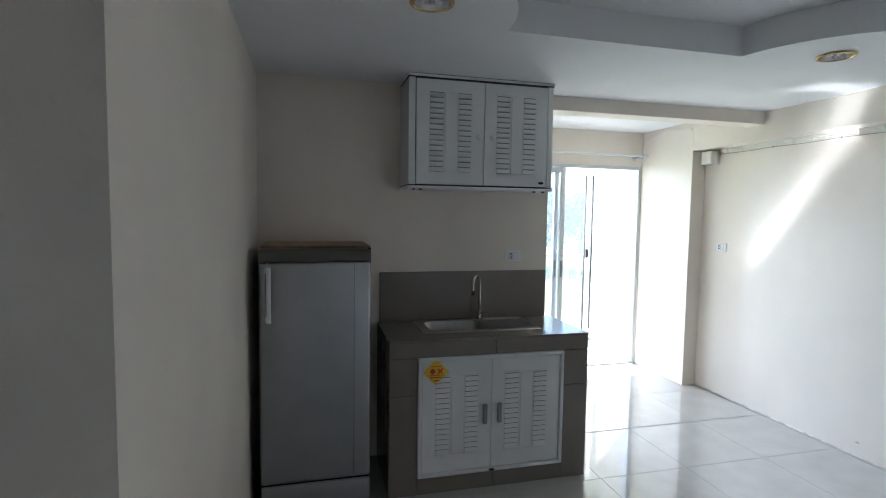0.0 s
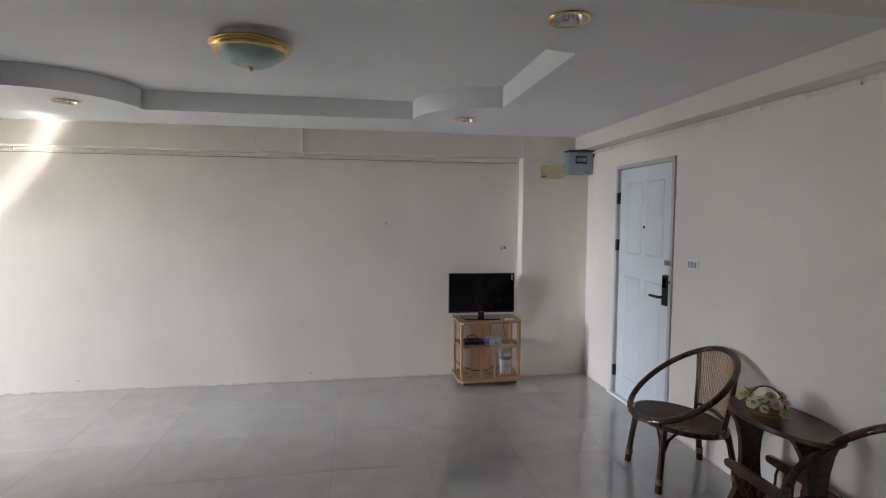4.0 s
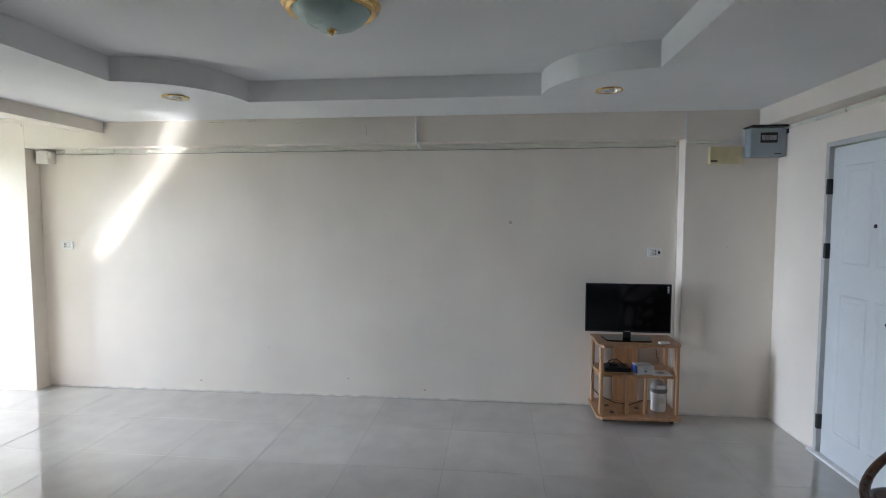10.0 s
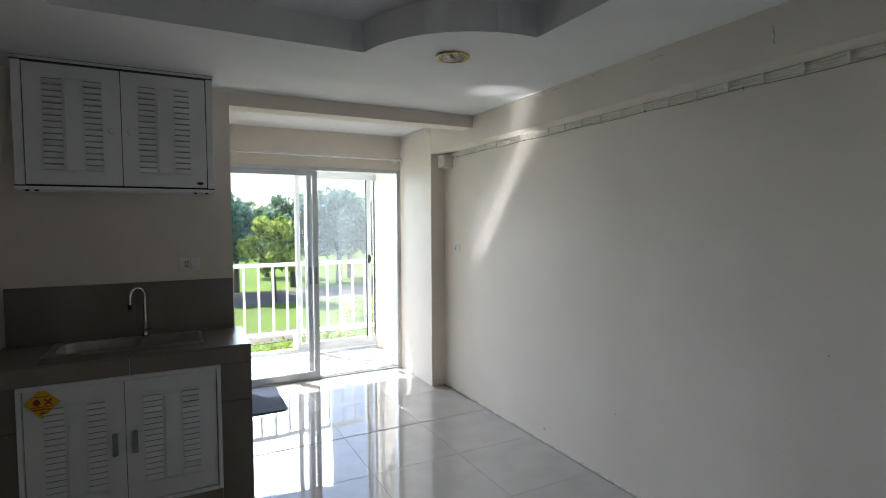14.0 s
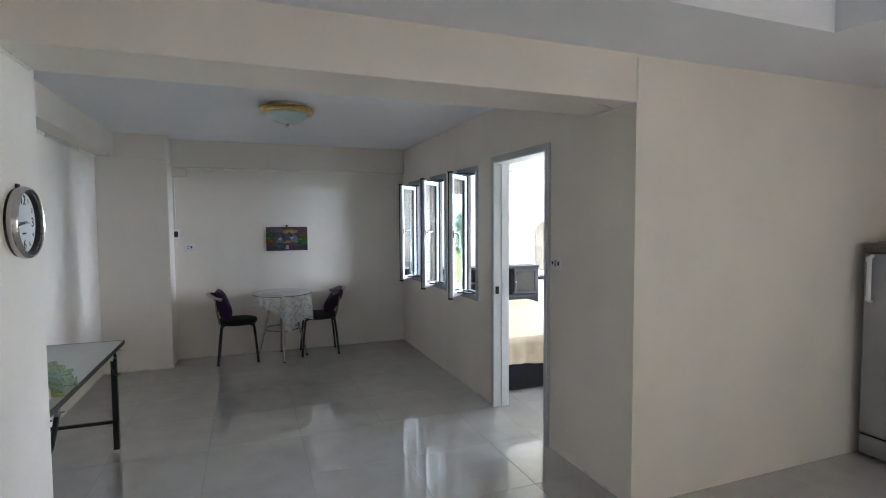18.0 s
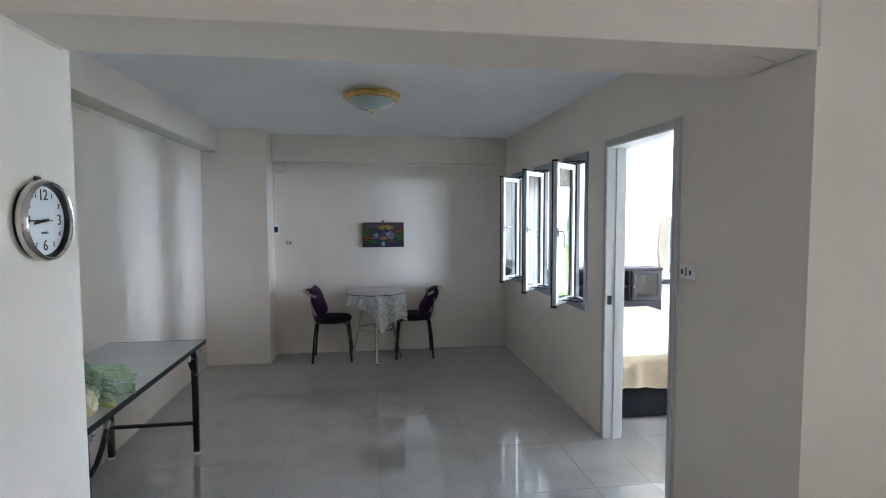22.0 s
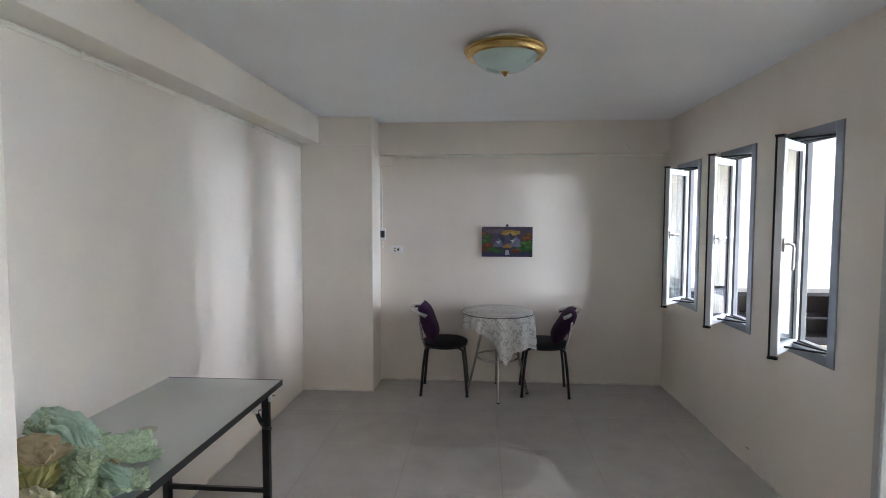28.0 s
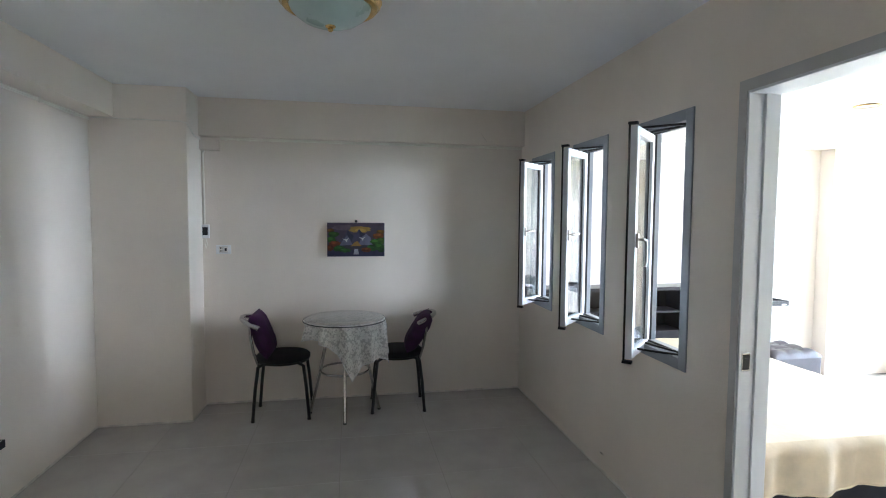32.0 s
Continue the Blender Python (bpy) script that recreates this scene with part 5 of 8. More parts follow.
# ---- plates and boxes on the walls ----
def socket_plate(at, facing, holes, w=0.115, h=0.072, group="wall sockets", label="white socket plate on the wall"):
    """facing: degrees by which the plate, built to face -y, is turned."""
    s = thing("wall_socket", label, "socket", at, facing, group)
    part("plate", boxes((-w / 2, -0.009, -h / 2, w / 2, 0, h / 2), bevel=0.004), PVC, s, "white plate")
    for i, kind in enumerate(holes):
        cx = (i - (len(holes) - 1) / 2) * 0.034
        part("recess", boxes((cx - 0.0158, -0.0098, -0.0248, cx + 0.0158, -0.0085, 0.0248)), FRAMEGREY, s)
        part("module", boxes((cx - 0.014, -0.0115, -0.023, cx + 0.014, -0.008, 0.023), bevel=0.001, seg=1), PVC_OLD, s)
        if kind == 's':
            part("slot", boxes((cx - 0.0085, -0.0124, -0.018, cx - 0.003, -0.0112, -0.004), (cx + 0.003, -0.0124, -0.018, cx + 0.0085, -0.0112, -0.004), (cx - 0.0085, -0.0124, 0.004, cx - 0.003, -0.0112, 0.018), (cx + 0.003, -0.0124, 0.004, cx + 0.0085, -0.0112, 0.018)), BLACKPL, s)
        elif kind == 'k':
            part("rocker", boxes((cx - 0.010, -0.0145, -0.019, cx + 0.010, -0.011, 0.019), bevel=0.002, seg=1), PVC, s)
        elif kind == 'd':
            part("jack", boxes((cx - 0.008, -0.0122, -0.012, cx + 0.008, -0.0112, 0.012)), BLACKPL, s)
        else:
            part("rocker", boxes((cx - 0.009, -0.0125, -0.02, cx + 0.009, -0.0112, 0.02)), GREYPLASTIC, s)
    return s


socket_plate((1.31, Y_KITCH, 1.306), 0, "sk")
socket_plate((X_EAST, -1.044, 1.294), 90 + 180, "ksd")
socket_plate((X_EAST, 4.157, 1.323), 270, "sk")
socket_plate((1.672, Y_ENTRY, 1.285), 180, "ggg", label="white triple light switch beside the door", group="light switches")
socket_plate((X_WEST, -1.225, 1.272), 90, "sd")
socket_plate((-1.062, Y_PART, 1.27), 0, "dgd", label="white switch plate with dark modules", group="light switches")
socket_plate((X_WEST, 3.955, 1.278), 90, "sk")


def room_unit():
    """Small wall switch with its surface wire."""
    u = thing("room_switch", "black and white wall switch with a surface wire", "switch", (X_WEST, -1.358, 1.418))
    part("case", boxes((0, -0.03, -0.055, 0.03, 0.03, 0.055), bevel=0.005), PVC, u, "white case")
    part("front", boxes((0.03, -0.018, -0.03, 0.034, 0.022, 0.035), bevel=0.002), BLACKPL, u, "black front")
    part("wire", tube(bmesh.new(), [(0.012, -0.008, 0.055), (0.012, -0.006, 0.30), (0.012, -0.012, 0.62), (0.014, 0.01, 0.66)], 0.0085, 8), PVC_OLD, u, "ivory surface wire")
    part("wire_loop", tube(bmesh.new(), [(0.012, 0.0, -0.055), (0.014, 0.012, -0.10), (0.012, 0.002, -0.135), (0.010, -0.006, -0.10)], 0.004, 8), PVC_OLD, u)


room_unit()


def junction_box(at, size, axis, label, mat=PVC_OLD):
    b = thing("junction_box", label, "junction box", at, 0, "junction boxes")
    sx, sy, sz = size
    part("case", boxes((-sx / 2, -sy / 2, -sz / 2, sx / 2, sy / 2, sz / 2), bevel=0.004), mat, b)
    if axis == 'x':
        part("lid", boxes((sx / 2, -sy / 2 + 0.006, -sz / 2 + 0.006, sx / 2 + 0.005, sy / 2 - 0.006, sz / 2 - 0.006), bevel=0.002), mat, b)
    else:
        part("lid", boxes((-sx / 2 - 0.005, -sy / 2 + 0.006, -sz / 2 + 0.006, -sx / 2, sy / 2 - 0.006, sz / 2 - 0.006), bevel=0.002), mat, b)
    return b


junction_box((X_WEST + 0.026, -1.318, 2.108), (0.05, 0.165, 0.095), 'x', "ivory junction box under the beam", WALL)
junction_box((X_EAST - 0.045, 4.29, 2.115), (0.09, 0.12, 0.115), '-x', "ivory junction box under the beam")


def meter_box():
    b = thing("junction_box", "yellowed plastic box beside the breaker panel", "junction box", (3.362, -1.50, 2.055), 0, "junction boxes")
    part("case", boxes((-0.035, -0.125, -0.066, 0, 0.115, 0.066), bevel=0.005), YELLOWED, b)
    part("label_strip", boxes((-0.0362, 0.06, -0.05, -0.035, 0.11, -0.038)), PRINTDK, b, "dark printed strip")


meter_box()


def breaker_panel():
    b = thing("breaker_panel", "grey-blue breaker panel under a black hood", "breaker panel", (3.362, -1.66, 2.14))
    part("back_board", boxes((-0.02, -0.24, -0.105, 0, 0.035, 0.115), bevel=0.003), PVC, b, "white back board")
    part("case", boxes((-0.11, -0.235, -0.108, -0.02, 0.02, 0.105), bevel=0.008), BOXGREY, b, "grey-blue case")
    part("window", boxes((-0.112, -0.17, -0.005, -0.109, -0.05, 0.07)), BLACKGL, b, "dark window")
    for k in range(4):
        part("breaker", boxes((-0.116, -0.160 + k * 0.026, 0.014, -0.111, -0.138 + k * 0.026, 0.05)), GREYPLASTIC, b)
    part("hood", boxes((-0.15, -0.238, 0.108, 0.0, 0.03, 0.122), (-0.13, -0.2385, 0.06, 0.0, -0.2355, 0.108), bevel=0.003), BLACKPL, b, "black hood")
    part("label_strip", boxes((-0.112, -0.20, -0.09, -0.109, -0.15, -0.082)), PRINTDK, b)


breaker_panel()


def cable_run(name, label, pts, radius, strands, clip_step, out, mat=PVC_OLD, gap=0.011):
    """A bundle of flat cables held by clips along a straight wall."""
    c = thing(name, label, "cable", (0, 0, 0), 0, "surface cables")
    a, b = Vector(pts[0]), Vector(pts[-1])
    for k in range(strands):
        off = Vector((0, 0, -k * gap))
        wob = []
        n = max(2, int((b - a).length / 0.25))
        for i in range(n + 1):
            q = a.lerp(b, i / n) + off + Vector((0, 0, 0.0025 * math.sin(i * 2.3 + k * 1.7)))
            wob.append(q)
        part("strand", tube(bmesh.new(), wob, radius, 6), mat, c)
    n = int((b - a).length / clip_step)
    me = None
    o = Vector(out)
    for i in range(n + 1):
        q = a.lerp(b, (i + 0.5) / (n + 1))
        if me is None:
            w = (strands - 1) * gap + radius * 1.8
            d = (b - a).normalized() * 0.006
            e = o * (radius * 1.7)
            lo = -d - e * 0.2 + Vector((0, 0, -w))
            hi = d + e + Vector((0, 0, radius * 1.6))
            me = mesh_of("clip", boxes((min(lo.x, hi.x), min(lo.y, hi.y), lo.z, max(lo.x, hi.x), max(lo.y, hi.y), hi.z)), mat)
        k = new("clip", me)
        k.parent, k.matrix_basis = c, Matrix.Translation(q)
    return c


cable_run("cable_bundle", "ivory cable bundle clipped along the long wall", [(X_EAST - 0.007, -1.20, 2.182), (X_EAST - 0.007, 4.22, 2.182)], 0.0058, 3, 0.16, (-1, 0, 0), gap=0.0112, mat=CABLE)
cable_run("cable_bundle", "ivory cable bundle on the column", [(3.352, -1.64, 2.175), (3.352, -1.215, 2.175)], 0.0055, 3, 0.15, (-1, 0, 0))
cable_run("cable_bundle", "ivory cable clipped along the end wall", [(X_WEST + 0.008, -1.235, 2.165), (X_WEST + 0.008, Y_PART, 2.165)], 0.006, 2, 0.09, (1, 0, 0), mat=CABLE)
cable_run("cable_bundle", "thin cable below the dining beam", [(-4.262, Y_DINE_S + 0.008, 2.222), (-0.725, Y_DINE_S + 0.008, 2.222)], 0.0055, 2, 0.4, (0, 1, 0), mat=CABLE)
cable_run("cable_bundle", "thin cable above the entrance door", [(-0.23, Y_ENTRY + 0.007, 2.25), (3.35, Y_ENTRY + 0.007, 2.25)], 0.0055, 2, 0.3, (0, 1, 0), mat=CABLE)


def wire(label, pts, r=0.004, mat=PVC_OLD):
    c = thing("surface_wire", label, "cable", (0, 0, 0), 0, "surface cables")
    part("strand", tube(bmesh.new(), pts, r, 6), mat, c)


wire("thin grey cord sagging below the cable bundle", [(X_EAST - 0.006, -1.18 + i * 0.135, 2.147 - 0.006 * math.sin(math.pi * (i % 4) / 4)) for i in range(41)], 0.0022, GREYPLASTIC)
for i in range(11):
    k = thing("cable_clip", "small dark clip on the thin cord", "clip", (X_EAST, -1.18 + i * 0.54, 2.147), 0, "clips on the thin cord")
    part("clip_body", boxes((-0.009, -0.004, -0.006, 0, 0.004, 0.006), bevel=0.002, seg=1), GREYPLASTIC, k)
wire("ivory conduit down the beam face", [(3.354, 0.895, 2.40), (3.354, 0.895, 2.20), (3.358, 0.893, 2.172), (3.47, 0.88, 2.165)], 0.010, PVC)
wire("wire up the column edge", [(3.357, -1.212, 2.385), (3.357, -1.212, 2.18)], 0.006, PVC)
wire("wire down the column corner", [(X_EAST - 0.006, -1.20, 2.16), (X_EAST - 0.006, -1.206, 1.6), (X_EAST - 0.006, -1.206, 0.9), (X_EAST - 0.006, -1.206, 0.3)], 0.004)
wire("wire round the balcony column", [(3.356, 5.12, 2.30), (3.354, 5.10, 2.37), (3.354, 4.80, 2.43), (3.354, 4.42, 2.40), (3.40, 4.394, 2.27), (3.47, 4.39, 2.15), (3.495, 4.35, 2.12)], 0.004)
wire("wire across the corner column", [(-4.256, -2.0, 2.228), (-4.256, -1.42, 2.222), (-4.258, -1.376, 2.21), (-4.40, -1.374, 2.15), (-4.60, -1.374, 2.14)], 0.005)
wire("conduit at the end of the middle beam", [(-0.318, Y_PART - 0.006, 2.385), (-0.318, Y_PART - 0.006, 2.17), (-0.36, Y_PART - 0.008, 2.150), (-0.66, Y_PART - 0.008, 2.150)], 0.006)
wire("wire along the clock column", [(-0.234, -1.75, 2.24), (-0.234, -1.43, 2.235), (-0.236, -1.40, 2.21), (-0.30, -1.40, 2.152), (-0.66, -1.40, 2.152)], 0.006)


def curtain_rod():
    r = thing("curtain_rod", "white curtain rod above the balcony door", "curtain rod", (2.46, 4.99, 2.197))
    part("rod", tube(bmesh.new(), [(-0.86, 0, 0), (0.82, 0, 0)], 0.010, 10), PVC, r, "", True)
    for x in (-0.83, 0.80):
        part("bracket", boxes((x - 0.008, -0.012, -0.018, x + 0.008, 0.15, 0.018), (x - 0.02, 0.14, -0.03, x + 0.02, 0.15, 0.03), bevel=0.003), ALUW, r, "silver bracket")
    for x in (-0.87, 0.83):
        part("finial", lathe(bmesh.new(), [(0.008, 0), (0.018, 0.01), (0.02, 0.02), (0.008, 0.034)], (x - 0.0, 0, 0), 16, 'x'), ALUW, r, "", True)
    return r


rod = curtain_rod()
rod_2 = copy_thing(rod, pose(-3.72, 4.99, 2.056))
tagged(rod_2, "white curtain rod above the bedroom glass door", "curtain rod")

mat_ob = thing("floor_mat", "dark blue floor mat at the balcony door", "mat", (1.80, 4.75, 0))


def mat_shape(hx, hy, r):
    return [(cx + r * math.cos(radians(s + 15 * k)), cy + r * math.sin(radians(s + 15 * k))) for cx, cy, s in ((hx - r, hy - r, 0), (r - hx, hy - r, 90), (r - hx, r - hy, 180), (hx - r, r - hy, 270)) for k in range(7)]


part("carpet", prism(bmesh.new(), mat_shape(0.232, 0.337, 0.05), 0.0008, 0.010), MATBLUE, mat_ob)
part("edging", prism(bmesh.new(), mat_shape(0.242, 0.347, 0.06), 0.0005, 0.005), BLACKPL, mat_ob)

stain = thing("wall_mark", "small brown mark on the long wall", "mark", (X_EAST, 0.123, 1.538))
part("smear", boxes((-0.0015, -0.012, -0.014, 0, 0.012, 0.012), bevel=0.0006, seg=1), material("brown_smudge", (0.64, 0.55, 0.45), 0.8), stain)


# ---- lamps on the ceilings ----
def downlight(x, y, z, group="recessed downlights"):
    d = thing("downlight", "unlit recessed downlight with a brass rim", "downlight", (x, y, z), 0, group)
    part("rim", ring(bmesh.new(), [(0.084, 0.0), (0.088, -0.003), (0.085, -0.009), (0.074, -0.010), (0.070, -0.005), (0.070, 0.0)]), BRASS, d, "brass rim", True)
    bm = bmesh.new()
    rings = []
    for r, h in ((0.0705, -0.006), (0.068, 0.005), (0.060, 0.028), (0.046, 0.046), (0.024, 0.056)):
        rings.append([bm.verts.new((r * math.cos(2 * math.pi * k / 32), r * math.sin(2 * math.pi * k / 32), h - 0.001)) for k in range(32)])
    for a, b in zip(rings, rings[1:]):
        for k in range(32):
            bm.faces.new((a[k], a[(k + 1) % 32], b[(k + 1) % 32], b[k]))
    bm.faces.new(rings[-1])
    part("reflector", bm, REFLECTOR, d, "mirror reflector", True)
    for a in (0.3, 2.4, 4.5):
        part("bulb_tube", tube(bmesh.new(), [(0.015 * math.cos(a), 0.015 * math.sin(a), 0.05), (0.022 * math.cos(a), 0.022 * math.sin(a), 0.0), (0.030 * math.cos(a), 0.030 * math.sin(a), 0.0), (0.030 * math.cos(a), 0.030 * math.sin(a), 0.045)], 0.007, 8), BULB, d, "", True)
    return d


for x, y in DOWNLIGHTS:
    downlight(x, y, Z_CEIL - 0.0005)
downlight(-3.45, 3.545, 2.39 - 0.0005)


def bowl_lamp(x, y, z):
    b = thing("ceiling_lamp", "unlit ceiling lamp, green-white glass bowl in brass", "ceiling lamp", (x, y, z), 0, "bowl ceiling lamps")
    part("base_plate", lathe(bmesh.new(), [(0.150, 0.034), (0.155, 0.0), (0.150, -0.004)], (0, 0, 0), 40), PVC, b, "white base plate", True)
    part("brass_ring", lathe(bmesh.new(), [(0.16, 0.0), (0.205, -0.006), (0.212, -0.016), (0.203, -0.022), (0.206, -0.030), (0.196, -0.036), (0.192, -0.046), (0.178, -0.052), (0.166, -0.046), (0.16, -0.02)], (0, 0, 0), 56), BRASS, b, "stepped brass ring", True)
    part("bowl", lathe(bmesh.new(), [(0.168, -0.040), (0.160, -0.058), (0.142, -0.078), (0.115, -0.097), (0.08, -0.111), (0.04, -0.119), (0.008, -0.121)], (0, 0, 0), 56), FROST, b, "frosted green-white glass bowl", True)
    part("finial", lathe(bmesh.new(), [(0.022, -0.119), (0.020, -0.125), (0.010, -0.129), (0.012, -0.135), (0.006, -0.142)], (0, 0, 0), 24), BRASS, b, "brass finial", True)


bowl_lamp(1.38, 0.96, Z_TRAY - 0.034)
bowl_lamp(-2.44, -0.30, Z_DINE - 0.024)

# ---- television corner ----
def tv_stand():
    s = thing("tv_stand", "beech laminate television stand with open shelves", "tv stand", (3.30, -0.85, 0))
    shape = [(-0.205, 0.275), (-0.165, 0.312), (0.18, 0.312), (0.18, -0.312), (-0.125, -0.312), (-0.165, -0.285), (-0.185, -0.10), (-0.195, 0.10)]
    base = [(-0.235, 0.285), (-0.195, 0.32), (0.18, 0.32), (0.18, -0.305), (-0.19, -0.305), (-0.222, -0.275)]
    part("top_board", prism(bmesh.new(), shape, 0.597, 0.615), BEECH, s, "beech top with clipped corners")
    part("middle_shelf", prism(bmesh.new(), [(-0.15, 0.278), (0.18, 0.30), (0.18, -0.30), (-0.11, -0.30), (-0.16, -0.25)], 0.357, 0.373), BEECH, s)
    part("bottom_shelf", prism(bmesh.new(), base, 0.050, 0.070), BEECH, s)
    for y, x in ((0.285, -0.19), (-0.285, -0.155)):
        part("front_post", boxes((x, y - 0.011, 0.070, x + 0.052, y + 0.011, 0.597), bevel=0.002), BEECH, s)
    for y in (0.29, -0.29):
        part("back_post", boxes((0.13, y - 0.011, 0.070, 0.178, y + 0.011, 0.597), bevel=0.002), BEECH, s)
        part("shelf_bearer", boxes((-0.14 if y > 0 else -0.105, y - 0.006, 0.345, 0.13, y + 0.006, 0.357)), BEECH, s)
    part("back_panel", boxes((0.155, -0.075, 0.070, 0.170, 0.125, 0.597), bevel=0.002), BEECH, s)
    for y in (0.088, -0.050):
        part("divider", boxes((-0.165, y - 0.009, 0.070, -0.120, y + 0.009, 0.357), bevel=0.002), BEECH, s)
    for x, y in ((-0.12, 0.19), (0.02, 0.20), (-0.02, -0.02)):
        part("cable_cap", lathe(bmesh.new(), [(0.018, 0.070), (0.018, 0.0725), (0.010, 0.073)], (x, y, 0), 18), BLACKPL, s, "black cap in the shelf")
    for y in (-0.25, 0.25):
        for x in (-0.13, 0.13):
            part("caster", lathe(bmesh.new(), [(0.023, -0.012), (0.024, -0.008), (0.024, 0.008), (0.023, 0.012)], (x, y, 0.0245), 18, 'y'), BLACKPL, s, "black caster", True)
            part("caster_fork", boxes((x - 0.016, y - 0.014, 0.03, x + 0.016, y + 0.014, 0.050)), BLACKPL, s)


tv_stand()


def television():
    t = thing("television", "black flat television, switched off, on its stand", "television", (3.315, -0.795, 0.601), -2.0)
    part("back_shell", boxes((0.004, -0.315, 0.085, 0.035, 0.315, 0.445), bevel=0.01), BLACKPL, t)
    part("bezel", boxes((-0.014, -0.325, 0.072, 0.006, 0.325, 0.458), bevel=0.003), BLACKPL, t, "black bezel")
    part("screen", boxes((-0.0152, -0.316, 0.088, -0.0138, 0.316, 0.450)), BLACKGL, t, "glossy dark screen")
    part("logo_bar", boxes((-0.0156, -0.02, 0.076, -0.014, 0.02, 0.083)), GREYPLASTIC, t, "small grey maker's mark")
    st = part("sticker", boxes((-0.0158, -0.31, 0.385, -0.0150, -0.29, 0.445)), PRINTDK, t, "vertical energy sticker")
    for k in range(4):
        part("sticker_mark", boxes((-0.0162, -0.306, 0.392 + k * 0.013, -0.0156, -0.294, 0.401 + k * 0.013)), CARTON, st)
    part("neck", boxes((0.0, -0.03, 0.02, 0.02, 0.03, 0.09), bevel=0.004), BLACKPL, t)
    part("foot", prism(bmesh.new(), [(-0.10, -0.14), (-0.085, -0.17), (0.06, -0.19), (0.08, 0.0), (0.06, 0.19), (-0.085, 0.17), (-0.10, 0.14), (-0.105, 0.0)], 0.014, 0.026), BLACKGL, t, "glossy black foot")
    r = thing("remote_control", "small white remote on the television stand", "remote", (3.19, -1.04, 0.615), 20)
    part("case", boxes((-0.02, -0.04, 0, 0.02, 0.04, 0.016), bevel=0.004), PVC_OLD, r)
    part("button", boxes((-0.006, -0.02, 0.016, 0.006, -0.008, 0.018)), GREYPLASTIC, r)


television()


def set_top_things():
    z = 0.372
    b = thing("set_top_box", "black set-top box on the shelf", "set-top box", (3.30, -0.71, z))
    part("case", boxes((-0.075, -0.10, 0, 0.075, 0.10, 0.032), bevel=0.004), BLACKPL, b)
    part("antenna_stub", boxes((-0.03, -0.01, 0.032, 0.03, 0.06, 0.05), bevel=0.004), BLACKPL, b)
    part("cord", tube(bmesh.new(), [(0.0, 0.08, 0.03), (-0.01, 0.05, 0.075), (-0.02, 0.0, 0.09), (-0.03, -0.04, 0.06), (-0.03, -0.07, 0.035)], 0.005, 8), BLACKPL, b, "black cord", True)
    c = thing("carton", "small white carton with a blue side", "carton", (3.235, -0.90, z), 8)
    part("box", boxes((-0.055, -0.065, 0, 0.055, 0.065, 0.068), bevel=0.0015, seg=1), CARTON, c)
    part("side_print", boxes((-0.05, 0.065, 0.004, 0.05, 0.0662, 0.064)), BLUEPR, c, "blue printed side")
    part("front_print", boxes((-0.0565, -0.02, 0.05, -0.055, 0.02, 0.055), (-0.0565, -0.012, 0.018, -0.055, 0.012, 0.036)), GREYPLASTIC, c, "grey print")
    p = thing("leaflet", "white leaflet lying on the shelf", "leaflet", (3.225, -1.03, z), 3)
    part("sheet", boxes((-0.06, -0.07, 0.0005, 0.07, 0.07, 0.006), bevel=0.001, seg=1), CARTON, p)
    part("print", lathe(bmesh.new(), [(0.028, 0.0062), (0.028, 0.0068)], (0, 0, 0), 20), GREYPLASTIC, p)
    t = thing("trash_bin", "small white swing-lid bin on the shelf", "bin", (3.255, -1.03, 0.072))
    part("bucket", lathe(bmesh.new(), [(0.050, 0.0), (0.054, 0.003), (0.060, 0.15), (0.062, 0.155)], (0, 0, 0), 32), PVC, t, "white bucket", True)
    part("collar", lathe(bmesh.new(), [(0.063, 0.150), (0.065, 0.153), (0.064, 0.175), (0.058, 0.18)], (0, 0, 0), 32), GREYPLASTIC, t, "grey collar", True)
    part("dome", lathe(bmesh.new(), [(0.060, 0.178), (0.056, 0.20), (0.044, 0.222), (0.024, 0.236), (0.004, 0.240)], (0, 0, 0), 32), FRAMEGREY, t, "grey dome lid", True)
    part("flap", boxes((-0.060, -0.034, 0.186, -0.050, 0.034, 0.214), bevel=0.003), PVC, t, "white flap")
    part("label_print", boxes((-0.0612, -0.03, 0.07, -0.056, 0.03, 0.11)), PVC_OLD, t)
    w = thing("power_cord", "black power cord hanging beside the stand", "cord", (0, 0, 0))
    part("cord", tube(bmesh.new(), [(3.42, -0.56, 0.40), (3.30, -0.525, 0.30), (3.28, -0.53, 0.22), (3.34, -0.60, 0.14), (3.36, -0.72, 0.082), (3.34, -0.84, 0.078), (3.38, -0.95, 0.10)], 0.004, 8), BLACKPL, w, "", True)
    w2 = thing("power_cord", "thin black cord below the sockets", "cord", (0, 0, 0))
    part("cord", tube(bmesh.new(), [(3.46, -1.07, 0.60), (3.45, -1.06, 0.52), (3.45, -1.07, 0.44), (3.46, -1.09, 0.40)], 0.003, 8), BLACKPL, w2, "", True)


set_top_things()


